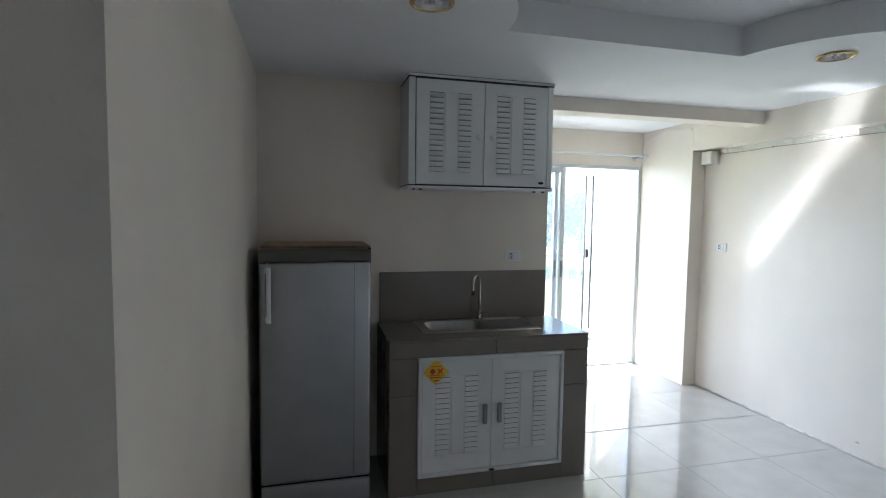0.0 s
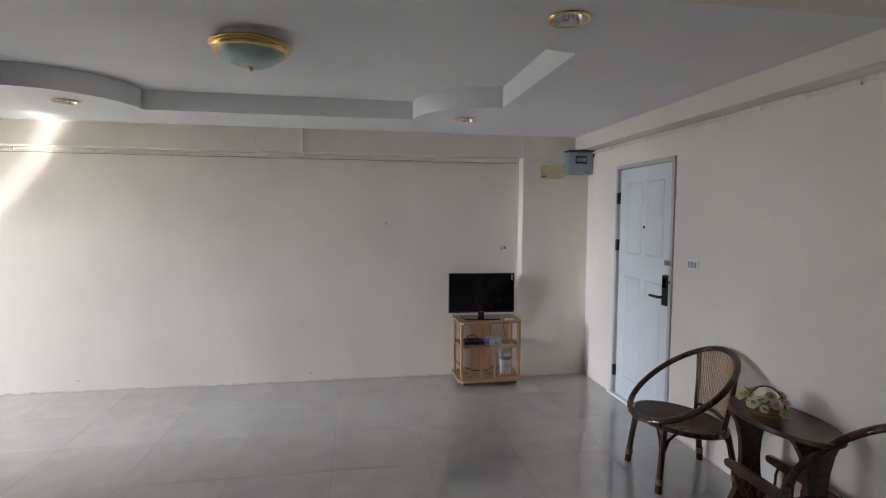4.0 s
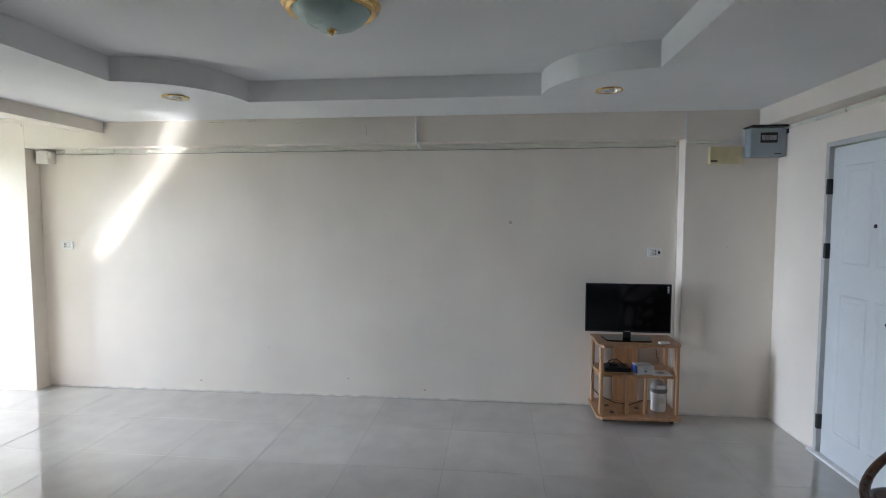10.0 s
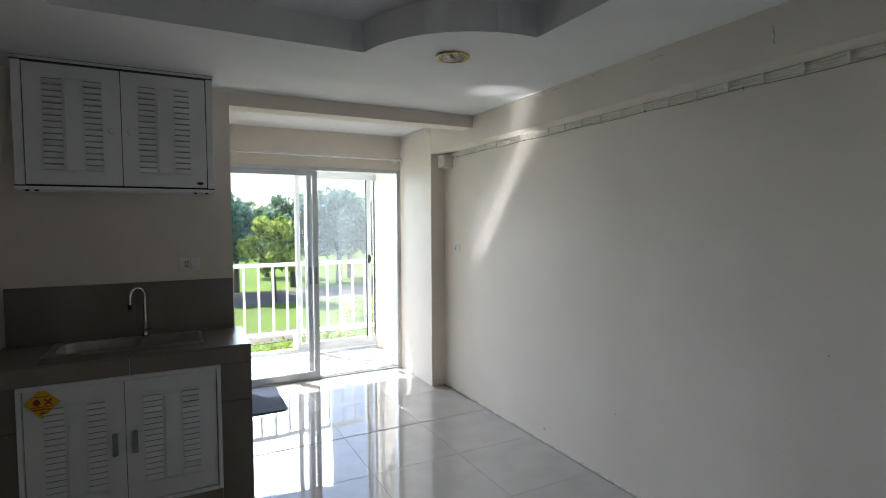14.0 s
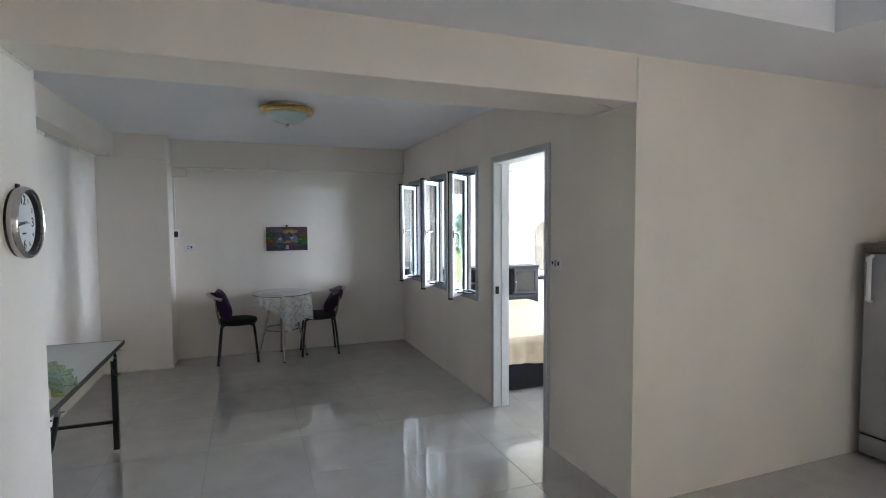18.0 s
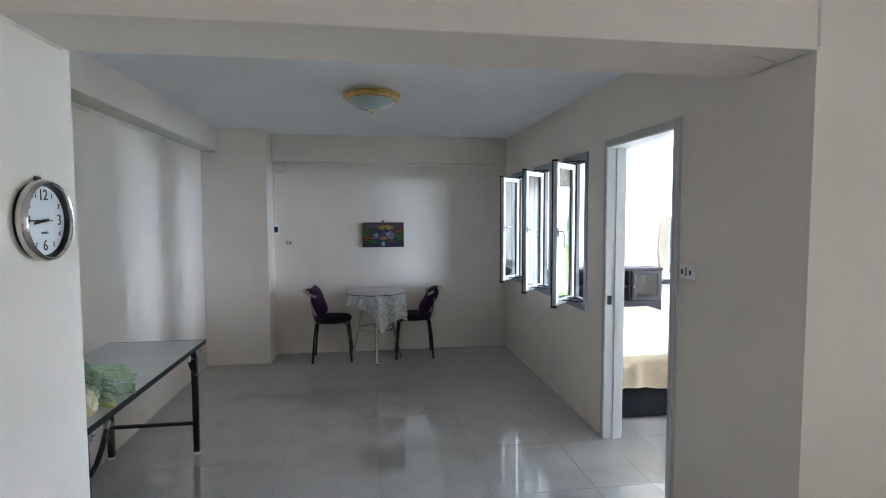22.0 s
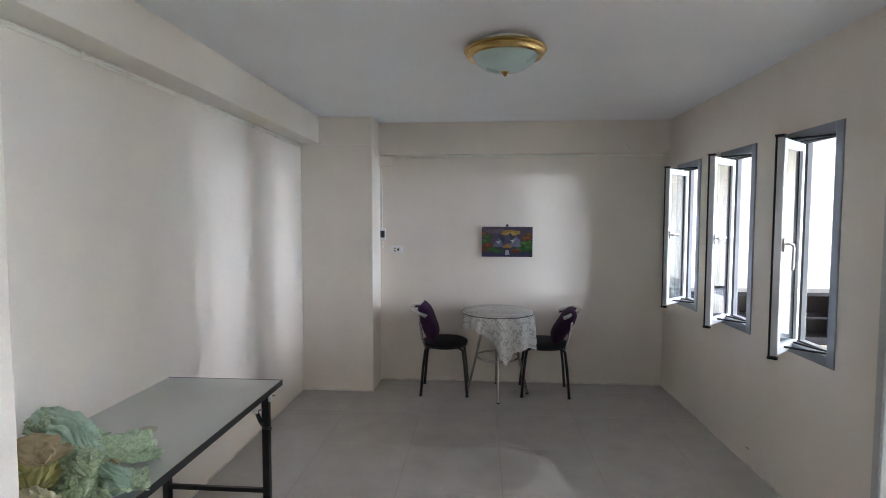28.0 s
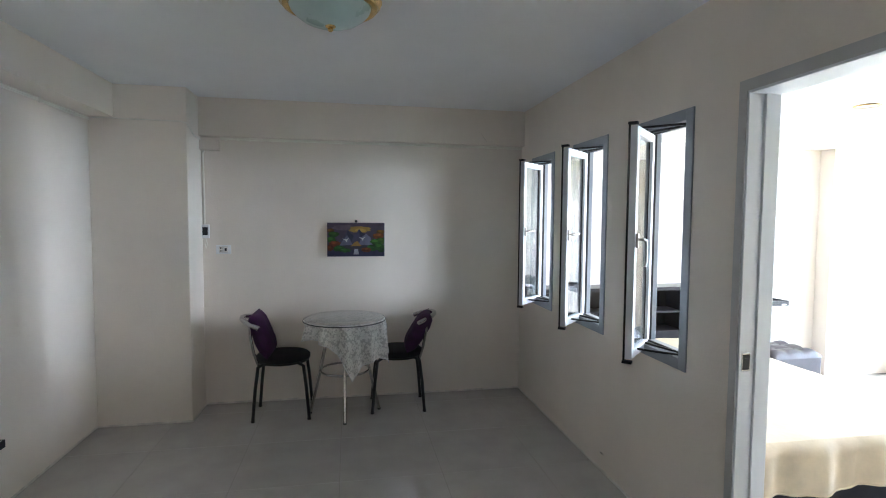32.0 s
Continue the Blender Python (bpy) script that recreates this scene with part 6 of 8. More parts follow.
# ---- rattan seats and table ----
def rattan_chair(x, y, turn):
    c = thing("rattan_chair", "dark rattan hoop chair with a golden cane back", "chair", (x, y, 0), turn, "rattan chairs by the wall")
    seat_z, R, lean = 0.385, 0.265, 0.13
    # the seat, woven over a round frame
    bm = lathe(bmesh.new(), [(R - 0.01, -0.012), (R + 0.004, -0.004), (R - 0.005, 0.010), (R - 0.09, 0.0), (0.05, -0.012), (0.003, -0.013)], (0, 0, seat_z), 48)
    for v in bm.verts:
        v.co.z += lean * v.co.y - 0.022
    seat = part("seat", bm, WEAVE, c, "dark woven round seat", True)
    bm = bmesh.new()
    for k in range(-14, 15):
        u = k * 0.0175
        half = math.sqrt(max(0.0, (R - 0.012) ** 2 - u * u))
        if half < 0.03:
            continue
        n = 8
        for flip in (0, 1):
            pts = []
            for i in range(n + 1):
                v = -half + 2 * half * i / n
                q = math.hypot(u, v)
                z = seat_z - 0.010 + 0.02 * (q / R) ** 2 + 0.0022 * (1 if (i + k + flip) % 2 else -1)
                z += lean * (v if flip == 0 else u) - 0.022
                pts.append((u, v, z) if flip == 0 else (v, u, z))
            tube(bm, pts, 0.0052, 4, flat=0.5)
    tagged(part("weave", bm, WEAVE, seat), "woven cane strands", "", "", "stuff")
    part("seat_rim", tube(bmesh.new(), [((R + 0.006) * math.cos(a), (R + 0.006) * math.sin(a), seat_z - 0.026 + lean * R * math.sin(a)) for a in [2 * math.pi * k / 40 for k in range(40)]], 0.016, 10, True), RATTAN, c, "dark rattan rim", True)
    # the tilted hoop: arm rests and top of the back in one
    hw, front, back, zf, zb = 0.312, 0.280, -0.30, 0.394, 0.785
    hoop = []
    for k in range(56):
        a = 2 * math.pi * k / 56
        t = (1 - math.sin(a)) / 2
        rise = t ** 1.15
        hoop.append((hw * math.cos(a), (front + back) / 2 + (front - back) / 2 * math.sin(a), zf + (zb - zf) * rise))
    part("hoop", tube(bmesh.new(), hoop, 0.021, 12, True, 0.8), RATTAN, c, "dark rattan hoop", True)
    for sx in (-1, 1):
        part("binding", tube(bmesh.new(), [hoop[i] for i in ((12, 13, 14) if sx > 0 else (16, 17, 18))], 0.024, 12, False, 0.8), BINDING, c, "tan binding", True)
    # back: two uprights and a cane panel between them
    def hoop_at(u):
        best = min((p for p in hoop if p[1] < -0.02), key=lambda p: abs(p[0] - u))
        return Vector(best)
    ups = []
    for sx in (-1, 1):
        top = hoop_at(sx * 0.195)
        foot = Vector((sx * 0.15, -0.20, seat_z - 0.05))
        ups.append((foot, top))
        part("upright", tube(bmesh.new(), [foot, foot.lerp(top, 0.5) + Vector((sx * 0.004, -0.006, 0)), top], 0.014, 10), RATTAN, c, "", True)
    lo = [f.lerp(t, 0.16) for f, t in ups]
    part("back_rail", tube(bmesh.new(), [lo[0], (lo[0] + lo[1]) / 2 + Vector((0, -0.03, 0)), lo[1]], 0.012, 10), RATTAN, c, "", True)
    rows, cols = 30, 26

    def surf(u, v):
        a = lo[0].lerp(lo[1], u) + Vector((0, -0.03 * math.sin(math.pi * u), 0))
        x = -0.195 + 0.39 * u
        tp = Vector((x, back + 0.02 + 0.115 * (x / 0.195) ** 2 * 0.5, zb - 0.012 - 0.055 * (x / 0.195) ** 2))
        return a.lerp(tp, v)
    bm = bmesh.new()
    for i in range(cols + 1):
        u = i / cols
        tube(bm, [surf(u, v / 6) + Vector((0, 0.001 * (-1) ** (v + i), 0)) for v in range(7)], 0.0027, 4, flat=0.6)
    for i in range(rows + 1):
        v = i / rows
        tube(bm, [surf(u / 8, v) + Vector((0, 0.001 * (-1) ** (u + i), 0)) for u in range(9)], 0.0027, 4, flat=0.6)
    tagged(part("cane_panel", bm, CANE, c), "golden woven cane back", "", "", "stuff")
    # legs with curved braces
    legs = [(0.205, 0.225), (-0.205, 0.225), (0.19, -0.265), (-0.19, -0.265)]
    for lx, ly in legs:
        topx, topy = lx * 0.86, ly * 0.82
        part("leg", tube(bmesh.new(), [(lx, ly, 0), (lx * 0.97, ly * 0.95, 0.12), (topx, topy, seat_z - 0.034 + lean * topy)], [0.021, 0.019, 0.018], 12), RATTAN, c, "", True)
        part("leg_binding", tube(bmesh.new(), [(lx * 0.985, ly * 0.975, 0.05), (lx * 0.975, ly * 0.965, 0.085)], 0.0225, 12), BINDING, c, "", True)
        for dx, dy in ((-math.copysign(0.10, lx), 0), (0, -math.copysign(0.10, ly))):
            a = Vector((lx * 0.95, ly * 0.92, 0.20))
            b = Vector((topx + dx, topy + dy, seat_z - 0.050 + lean * (topy + dy)))
            part("brace", tube(bmesh.new(), [a, a.lerp(b, 0.35) + Vector((0, 0, 0.055)), a.lerp(b, 0.7) + Vector((0, 0, 0.035)), b], 0.009, 8), RATTAN, c, "", True)
    return c


chair = rattan_chair(1.30, -1.57, -5.0)
copy_thing(chair, pose(0.082, -1.575, 0, 0, 0, -12.0))


def oval_table():
    t = thing("side_table", "dark wooden oval side table with a slatted rack", "table", (0.665, -1.705, 0))
    bm = lathe(bmesh.new(), [(0.985, 0.585), (1.0, 0.59), (1.0, 0.604), (0.985, 0.61), (0.02, 0.61)], (0, 0, 0), 64)
    bmesh.ops.scale(bm, vec=(0.315, 0.178, 1), verts=bm.verts[:])
    part("tabletop", bm, DARKWOOD, t, "dark oval top", True, angle=30)
    half = ((0.0, 0.135), (0.06, 0.118), (0.14, 0.082), (0.22, 0.062), (0.32, 0.054), (0.42, 0.062), (0.50, 0.084), (0.555, 0.115), (0.585, 0.14))
    for sx in (-1, 1):
        prof = [(w, z) for z, w in half] + [(-w, z) for z, w in reversed(half)]
        part("leg", prism(bmesh.new(), prof, sx * 0.205 - 0.016, sx * 0.205 + 0.016, 'x'), DARKWOOD, t, "waisted slab leg")
    part("rack_floor", boxes((-0.189, -0.05, 0.075, 0.189, 0.05, 0.092), bevel=0.004), DARKWOOD, t)
    for sy in (-1, 1):
        rail = [(-0.215, 0.268), (-0.225, 0.285), (-0.215, 0.305), (-0.12, 0.318), (0.12, 0.318), (0.215, 0.305), (0.225, 0.285), (0.215, 0.268), (0.12, 0.262), (-0.12, 0.262)]
        part("rack_rail", prism(bmesh.new(), rail, sy * 0.128 - 0.011, sy * 0.128 + 0.011, 'y'), DARKWOOD, t, "bowed rack rail")
        for k in range(6):
            x = -0.14 + k * 0.056
            part("rack_slat", tube(bmesh.new(), [(x, sy * 0.128, 0.272), (x + 0.012, sy * 0.122, 0.225), (x - 0.010, sy * 0.098, 0.165), (x + 0.004, sy * 0.062, 0.115), (x, sy * 0.045, 0.086)], 0.012, 8, flat=0.55), DARKWOOD, t, "wavy slat", True)


oval_table()


def flower_basket():
    rnd = random.Random(3)
    f = thing("flower_basket", "wicker basket of pale artificial flowers on the table", "flowers", (0.715, -1.655, 0.61), 35)
    bm = bmesh.new()
    rings = []
    for rx, ry, z in ((0.060, 0.04, 0.0), (0.072, 0.05, 0.02), (0.085, 0.06, 0.05), (0.082, 0.057, 0.05), (0.058, 0.038, 0.008)):
        rings.append([bm.verts.new((rx * math.cos(2 * math.pi * k / 28), ry * math.sin(2 * math.pi * k / 28), z)) for k in range(28)])
    for a, b in zip(rings, rings[1:]):
        for k in range(28):
            bm.faces.new((a[k], a[(k + 1) % 28], b[(k + 1) % 28], b[k]))
    bm.faces.new(rings[0][::-1])
    bm.faces.new(rings[-1])
    basket = part("basket", bm, material("wicker", (0.42, 0.29, 0.16), 0.7, vary=0.2, scale=80.0, grain=0.8, grain_scale=150.0), f, "tan wicker basket", True)
    for z, k in ((0.012, 0.066), (0.025, 0.074), (0.038, 0.080), (0.05, 0.085)):
        part("wicker_band", tube(bmesh.new(), [(k * math.cos(2 * math.pi * i / 28), k * 0.70 * math.sin(2 * math.pi * i / 28), z) for i in range(28)], 0.0045, 6, True), BINDING, basket, "", True)
    part("handle", tube(bmesh.new(), [(0.082 * math.cos(a), 0.0, 0.045 + 0.10 * math.sin(a)) for a in [math.pi * k / 14 for k in range(15)]], 0.0045, 8), BINDING, basket, "arched handle", True)
    white = material("cream_petals", (0.78, 0.76, 0.50), 0.6, vary=0.06, scale=30.0)
    green = material("lime_petals", (0.56, 0.60, 0.24), 0.6, vary=0.1, scale=30.0)
    pink = material("pink_petals", (0.80, 0.50, 0.58), 0.6, vary=0.1, scale=30.0)
    leafm = material("artificial_leaf", (0.14, 0.26, 0.06), 0.55, vary=0.15, scale=20.0)
    heart = material("lime_flower_heart", (0.34, 0.42, 0.08), 0.7, vary=0.2, scale=60.0)
    rows = ((0.098, 0.015, 0.075, 0.036, white), (0.040, 0.058, 0.062, 0.036, white), (0.064, -0.026, 0.098, 0.030, green), (-0.052, 0.040, 0.070, 0.032, pink), (-0.018, -0.005, 0.092, 0.028, green),
            (-0.090, 0.060, 0.040, 0.024, green), (0.004, 0.044, 0.086, 0.024, white), (-0.055, -0.035, 0.100, 0.026, green), (0.076, 0.048, 0.094, 0.022, green), (-0.010, 0.072, 0.046, 0.022, white), (-0.088, 0.010, 0.080, 0.022, pink))
    for x, y, z, r, mat in rows:
        bm = bmesh.new()
        for layer, (n, rr, up, droop) in enumerate(((6, 1.0, 0.30, 0.10), (6, 0.86, 0.48, 0.02), (5, 0.62, 0.62, 0.0), (4, 0.42, 0.66, 0.0))):
            for k in range(n):
                a = 2 * math.pi * (k + 0.5 * layer) / n + rnd.uniform(-0.15, 0.15)
                ca, sa = math.cos(a), math.sin(a)
                lat = []
                for s, wd in ((0.08, 0.16), (0.35, 0.50), (0.65, 0.66), (0.88, 0.50), (1.0, 0.20)):
                    row = []
                    for q in (-1, 0, 1):
                        px, py = s * rr, q * wd * rr * 0.82
                        cup = up * s ** 1.4 - droop * s ** 4 + 0.10 * abs(q) * s + rnd.uniform(-0.015, 0.015)
                        row.append(bm.verts.new(Vector((ca * px - sa * py, sa * px + ca * py, cup)) * r))
                    lat.append(row)
                for p, q in zip(lat, lat[1:]):
                    for i in (0, 1):
                        bm.faces.new((p[i], p[i + 1], q[i + 1], q[i]))
        out = Vector((x * 0.7, y * 0.9 + 0.03, 0.07)).normalized()
        m = Matrix.Translation((x, y, z)) @ out.to_track_quat('Z', 'Y').to_matrix().to_4x4()
        part("flower", bm, mat, f, "", True, m, angle=80)
        part("flower_heart", lathe(bmesh.new(), [(r * 0.24, r * 0.1), (r * 0.30, r * 0.32), (r * 0.22, r * 0.5), (r * 0.05, r * 0.56)], (0, 0, 0), 12), heart, f, "lime green heart", True, m)
    for k in range(12):
        a = rnd.uniform(0, 6.28)
        l = rnd.uniform(0.045, 0.075)
        bm = bmesh.new()
        v = [bm.verts.new(p) for p in ((0, 0, 0), (l * 0.5, l * 0.28, 0.008), (l, 0, 0.0), (l * 0.5, -l * 0.28, 0.008), (l * 0.5, 0, 0.0))]
        for q in ((0, 4, 1), (1, 4, 2), (2, 4, 3), (3, 4, 0)):
            bm.faces.new([v[i] for i in q])
        part("leaf", bm, leafm, f, "", True, pose(0.055 * math.cos(a), 0.045 * math.sin(a), rnd.uniform(0.05, 0.09), rnd.uniform(-30, 30), rnd.uniform(-50, 10), math.degrees(a)))


flower_basket()


# ---- wall clock ----
def wall_clock():
    c = thing("wall_clock", "round steel-rimmed wall clock with a white dial", "clock", (-0.488, -1.405, 1.551))
    r = 0.133
    part("back_case", lathe(bmesh.new(), [(r - 0.020, 0.0), (r - 0.008, 0.001), (r - 0.006, 0.012)], (0, 0, 0), 64, 'y'), BLACKPL, c, "black back case", True)
    part("case", lathe(bmesh.new(), [(r - 0.006, 0.010), (r, 0.016), (r + 0.001, 0.026), (r - 0.003, 0.040), (r - 0.009, 0.045), (r - 0.013, 0.043), (r - 0.0145, 0.036), (r - 0.0150, 0.016)], (0, 0, 0), 72, 'y'), POLISHED, c, "polished steel rim", True)
    part("dark_ring", lathe(bmesh.new(), [(r - 0.0152, 0.016), (r - 0.0152, 0.035), (r - 0.0185, 0.034), (r - 0.0215, 0.0165)], (0, 0, 0), 64, 'y'), BLACKPL, c, "black inner ring", True)
    dial = part("dial", lathe(bmesh.new(), [(r - 0.018, 0.012), (r - 0.0182, 0.0185), (0.002, 0.0185)], (0, 0, 0), 64, 'y'), CLOCKFACE, c, "white dial")
    for n in range(1, 13):
        a = radians(90 + 30 * n)
        big = n % 3 == 0
        rad = 0.082 if big else 0.092
        # seen from the front the numerals run clockwise
        x, z = rad * math.cos(a), rad * math.sin(a)
        m = pose(x, 0.0195, z, 90, 0, 180)
        text_part("numeral", str(n), 0.050 if big else 0.024, BLACKPL, dial, m)
    text_part("print", "QUARTZ", 0.009, PRINTDK, dial, pose(0, 0.0195, -0.040, 90, 0, 180))
    for minutes, length, width in ((43.6, 0.058, 0.008), (45.0, 0.084, 0.0045), (15.2, 0.040, 0.003)):
        ang = radians(90 + 6 * minutes)
        bm = boxes((-0.02, 0.022, -width / 2, length, 0.0235, width / 2))
        bmesh.ops.rotate(bm, verts=bm.verts[:], cent=(0, 0, 0), matrix=Matrix.Rotation(-ang, 3, 'Y'))
        part("pointer", bm, BLACKPL, dial)
    part("hub", lathe(bmesh.new(), [(0.006, 0.019), (0.006, 0.026)], (0, 0, 0), 16, 'y'), CHROME, dial)
    part("hook", boxes((-0.014, 0.0, r - 0.012, 0.014, 0.010, r + 0.010), bevel=0.004), BLACKPL, c, "black hanging hook")


wall_clock()


# ---- folding table with cloths ----
def folding_table():
    t = thing("folding_table", "white-topped folding table with black steel legs", "table", (-1.481, -1.735, 0))
    hx, hy, zt = 0.754, 0.305, 0.742
    part("tabletop", boxes((-hx, -hy + 0.007, zt - 0.020, hx, hy, zt), bevel=0.0015, seg=1), TABLEWHITE, t, "grey-white laminate top")
    e = 0.004
    part("edge_band", boxes((-hx - e, -hy, zt - 0.026, hx + e, -hy + 0.007, zt + 0.008), (-hx - e, hy, zt - 0.026, hx + e, hy + e, zt + 0.001), (-hx - e, -hy, zt - 0.026, -hx, hy, zt + 0.001), (hx, -hy, zt - 0.026, hx + e, hy, zt + 0.001)), BLACKPL, t, "black edge band")
    part("under_frame", boxes((-hx + 0.05, -hy + 0.03, zt - 0.045, hx - 0.05, -hy + 0.055, zt - 0.020), (-hx + 0.05, hy - 0.055, zt - 0.045, hx - 0.05, hy - 0.03, zt - 0.020)), BLACKMET, t)
    for sx in (-1, 1):
        x = sx * (hx - 0.09)
        for y in (-hy + 0.045, hy - 0.045):
            part("leg", boxes((x - 0.017, y - 0.017, 0.02, x + 0.017, y + 0.017, zt - 0.03), bevel=0.003), BLACKMET, t)
            part("foot", lathe(bmesh.new(), [(0.019, 0), (0.022, 0.006), (0.021, 0.022)], (x, y, 0), 16), PVC, t, "white plastic foot", True)
            out = 1 if y > 0 else -1
            plastic = PVC if sx < 0 else GREYPLASTIC
            ya, yb = sorted((y + out * 0.017, y + out * 0.030))
            part("corner_bracket", boxes((x - 0.018, ya, zt - 0.078, x + 0.014, yb, zt - 0.030), bevel=0.003), plastic, t, "plastic bracket")
            part("pin", tube(bmesh.new(), [(x - 0.005, y + out * 0.028, zt - 0.052), (x - 0.005, y + out * 0.046, zt - 0.050)], 0.0035, 6), STEEL, t)
            a = Vector((x, y + out * 0.020, zt - 0.215))
            b = Vector((x - sx * 0.155, y + out * 0.020, zt - 0.070))
            part("brace", tube(bmesh.new(), [a, a.lerp(b, 0.25) + Vector((-sx * 0.020, 0, -0.012)), a.lerp(b, 0.6) + Vector((-sx * 0.016, 0, -0.012)), b], 0.012, 8, flat=0.5), BLACKMET, t)
            part("brace_lock", boxes((b.x - 0.015, b.y - 0.010, b.z - 0.010, b.x + 0.015, b.y + 0.010, b.z + 0.022), bevel=0.003), plastic, t, "plastic lock")
            part("pin", tube(bmesh.new(), [(b.x, b.y + out * 0.009, b.z + 0.004), (b.x, b.y + out * 0.030, b.z + 0.008)], 0.0035, 6), STEEL, t)
        part("stretcher", boxes((x - 0.010, -hy + 0.059, 0.20, x + 0.010, hy - 0.059, 0.222), bevel=0.002), BLACKMET, t)
    part("rust_stain", lathe(bmesh.new(), [(0.045, zt + 0.0002), (0.045, zt + 0.0004)], (-0.10, 0.02, 0), 24), material("rust_stain", (0.50, 0.42, 0.30), 0.4, vary=0.15, scale=30.0, tint=(0.58, 0.57, 0.52)), t, "faint brown stain")


folding_table()


def pleated(label, mat, at, turn, length, w0, w1, h0, h1, pleats, amp, seed, frill=0.0, hump=0.03):
    """A cloth gathered at one end and spread like a fan at the other, lying in folds."""
    nu, nv = 34, 84
    bm = bmesh.new()
    o = Vector((seed * 5.3, seed * 2.9, seed))
    g = {}
    for i in range(nu + 1):
        for k in range(nv + 1):
            u, v = i / nu, k / nv * 2 - 1
            wob = noise.noise(Vector((u * 2.5, v * 2.0, 0)) + o)
            fine = noise.noise(Vector((u * 7, v * 12, 4)) + o)
            width = w0 + (w1 - w0) * u
            phase = pleats * math.pi * v + 1.6 * wob
            fold = math.sin(phase)
            fold = math.copysign(abs(fold) ** 0.6, fold) + 0.35 * math.sin(phase * 2.7 + 3 * fine)
            z = h0 + (h1 - h0) * u * u * (3 - 2 * u) + hump * math.sin(math.pi * u) * (1 - v * v) - 0.45 * h0 * v * v * (1 - 0.5 * u)
            z += amp * (0.35 + 0.65 * u) * fold + 0.010 * fine + 0.008 * (1 - abs(noise.noise(Vector((u * 9 + wob, v * 5, 8)) + o))) ** 5
            x = length * (u + 0.10 * wob * u) * (1 - 0.14 * v * v * u)
            y = v * width + 0.5 * amp * math.cos(phase * 1.0) + 0.02 * wob
            if frill and u > 0.8:
                z += frill * (u - 0.8) * 5 * math.sin(v * 46)
                x += frill * (u - 0.8) * 4 * math.cos(v * 31)
            g[i, k] = bm.verts.new((x, y, max(z, 0.003 + 0.002 * fine)))
    for i in range(nu):
        for k in range(nv):
            bm.faces.new((g[i, k], g[i + 1, k], g[i + 1, k + 1], g[i, k + 1]))
    c = tagged(part("folded_cloth", bm, mat, None, "", True, pose(at[0], at[1], at[2], 0, 0, turn), angle=80), label, "cloth", "cloths on the folding table")
    sol = c.modifiers.new("thickness", 'SOLIDIFY')
    sol.thickness, sol.offset = 0.003, 1.0


ZT = 0.744
def gathered(label, mat, a, b, w0, w1, pleats, amp, seed, frill=0.0, hump=0.015):
    """A pleated cloth whose ridge runs from a to b."""
    d = Vector(b) - Vector(a)
    pleated(label, mat, (a[0], a[1], ZT), math.degrees(math.atan2(d.y, d.x)), math.hypot(d.x, d.y), w0, w1, a[2] - ZT, b[2] - ZT, pleats, amp, seed, frill, hump)


def bundle(label, mat, at, size, turn, tilt, pleats, depth, seed):
    """A bunched cloth: a long soft lump with folds running along it, flat where it lies."""
    nu, nv = 56, 128
    bm = bmesh.new()
    o = Vector((seed * 3.7, seed * 1.9, seed))
    m = pose(at[0], at[1], at[2], 0, tilt, turn)
    rows = []
    for i in range(nu + 1):
        u = -1 + 2 * i / nu
        prof = max(0.0, 1 - abs(u) ** 2.6) ** 0.5
        row = []
        for k in range(nv):
            a = 2 * math.pi * k / nv
            w = noise.noise(Vector((u * 1.6, math.cos(a) * 1.2, math.sin(a) * 1.2)) + o)
            f = noise.noise(Vector((u * 5.0, math.cos(a) * 3.5, math.sin(a) * 3.5)) + o)
            fold = abs(math.sin(pleats * a / 2 + 3.4 * w + 1.6 * u)) ** 0.55
            crease = (1 - abs(noise.noise(Vector((u * 2.2 + w, math.cos(a) * 2.6, math.sin(a) * 2.6)) + o * 1.7))) ** 5
            fine = (1 - abs(noise.noise(Vector((u * 6.5, math.cos(a + 2 * w) * 5.0, math.sin(a + 2 * w) * 5.0)) + o * 0.6))) ** 6
            r = prof * (0.98 - 1.15 * depth * (1 - fold) + 0.26 * w + 0.04 * f + 0.20 * crease + 0.05 * fine)
            p = m @ Vector((size[0] * (u + 0.10 * w), size[1] * r * math.cos(a), size[2] * r * math.sin(a)))
            p.z = max(p.z, ZT + 0.002 + 0.001 * (f + 1))
            row.append(bm.verts.new(p))
        rows.append(row)
    for p, q in zip(rows, rows[1:]):
        for k in range(nv):
            bm.faces.new((p[k], p[(k + 1) % nv], q[(k + 1) % nv], q[k]))
    tagged(part("folded_cloth", bm, mat, None, "", True, angle=85), label, "cloth", "cloths on the folding table")


bundle("sage green lace cloth heaped on the folding table", GREENCL, (-1.20, -1.77, 0.79), (0.21, 0.15, 0.075), 20, 0, 11, 0.25, 2.7)
bundle("mint green satin cloth draped over the heap", MINTCL, (-1.255, -1.765, 0.868), (0.165, 0.068, 0.042), 62, 14, 9, 0.28, 5.2)
bundle("sage green lace cloth bunched on top of the heap", GREENCL, (-1.29, -1.85, 0.878), (0.11, 0.06, 0.042), 35, 0, 9, 0.32, 12.4)
bundle("mint green satin fold trailing down the heap", MINTCL, (-1.225, -1.655, 0.838), (0.085, 0.030, 0.026), 58, 24, 5, 0.25, 14.1)
bundle("tan cloth folded flat over the heap", TANCL, (-1.135, -1.745, 0.870), (0.100, 0.070, 0.018), 50, 8, 4, 0.10, 9.5)
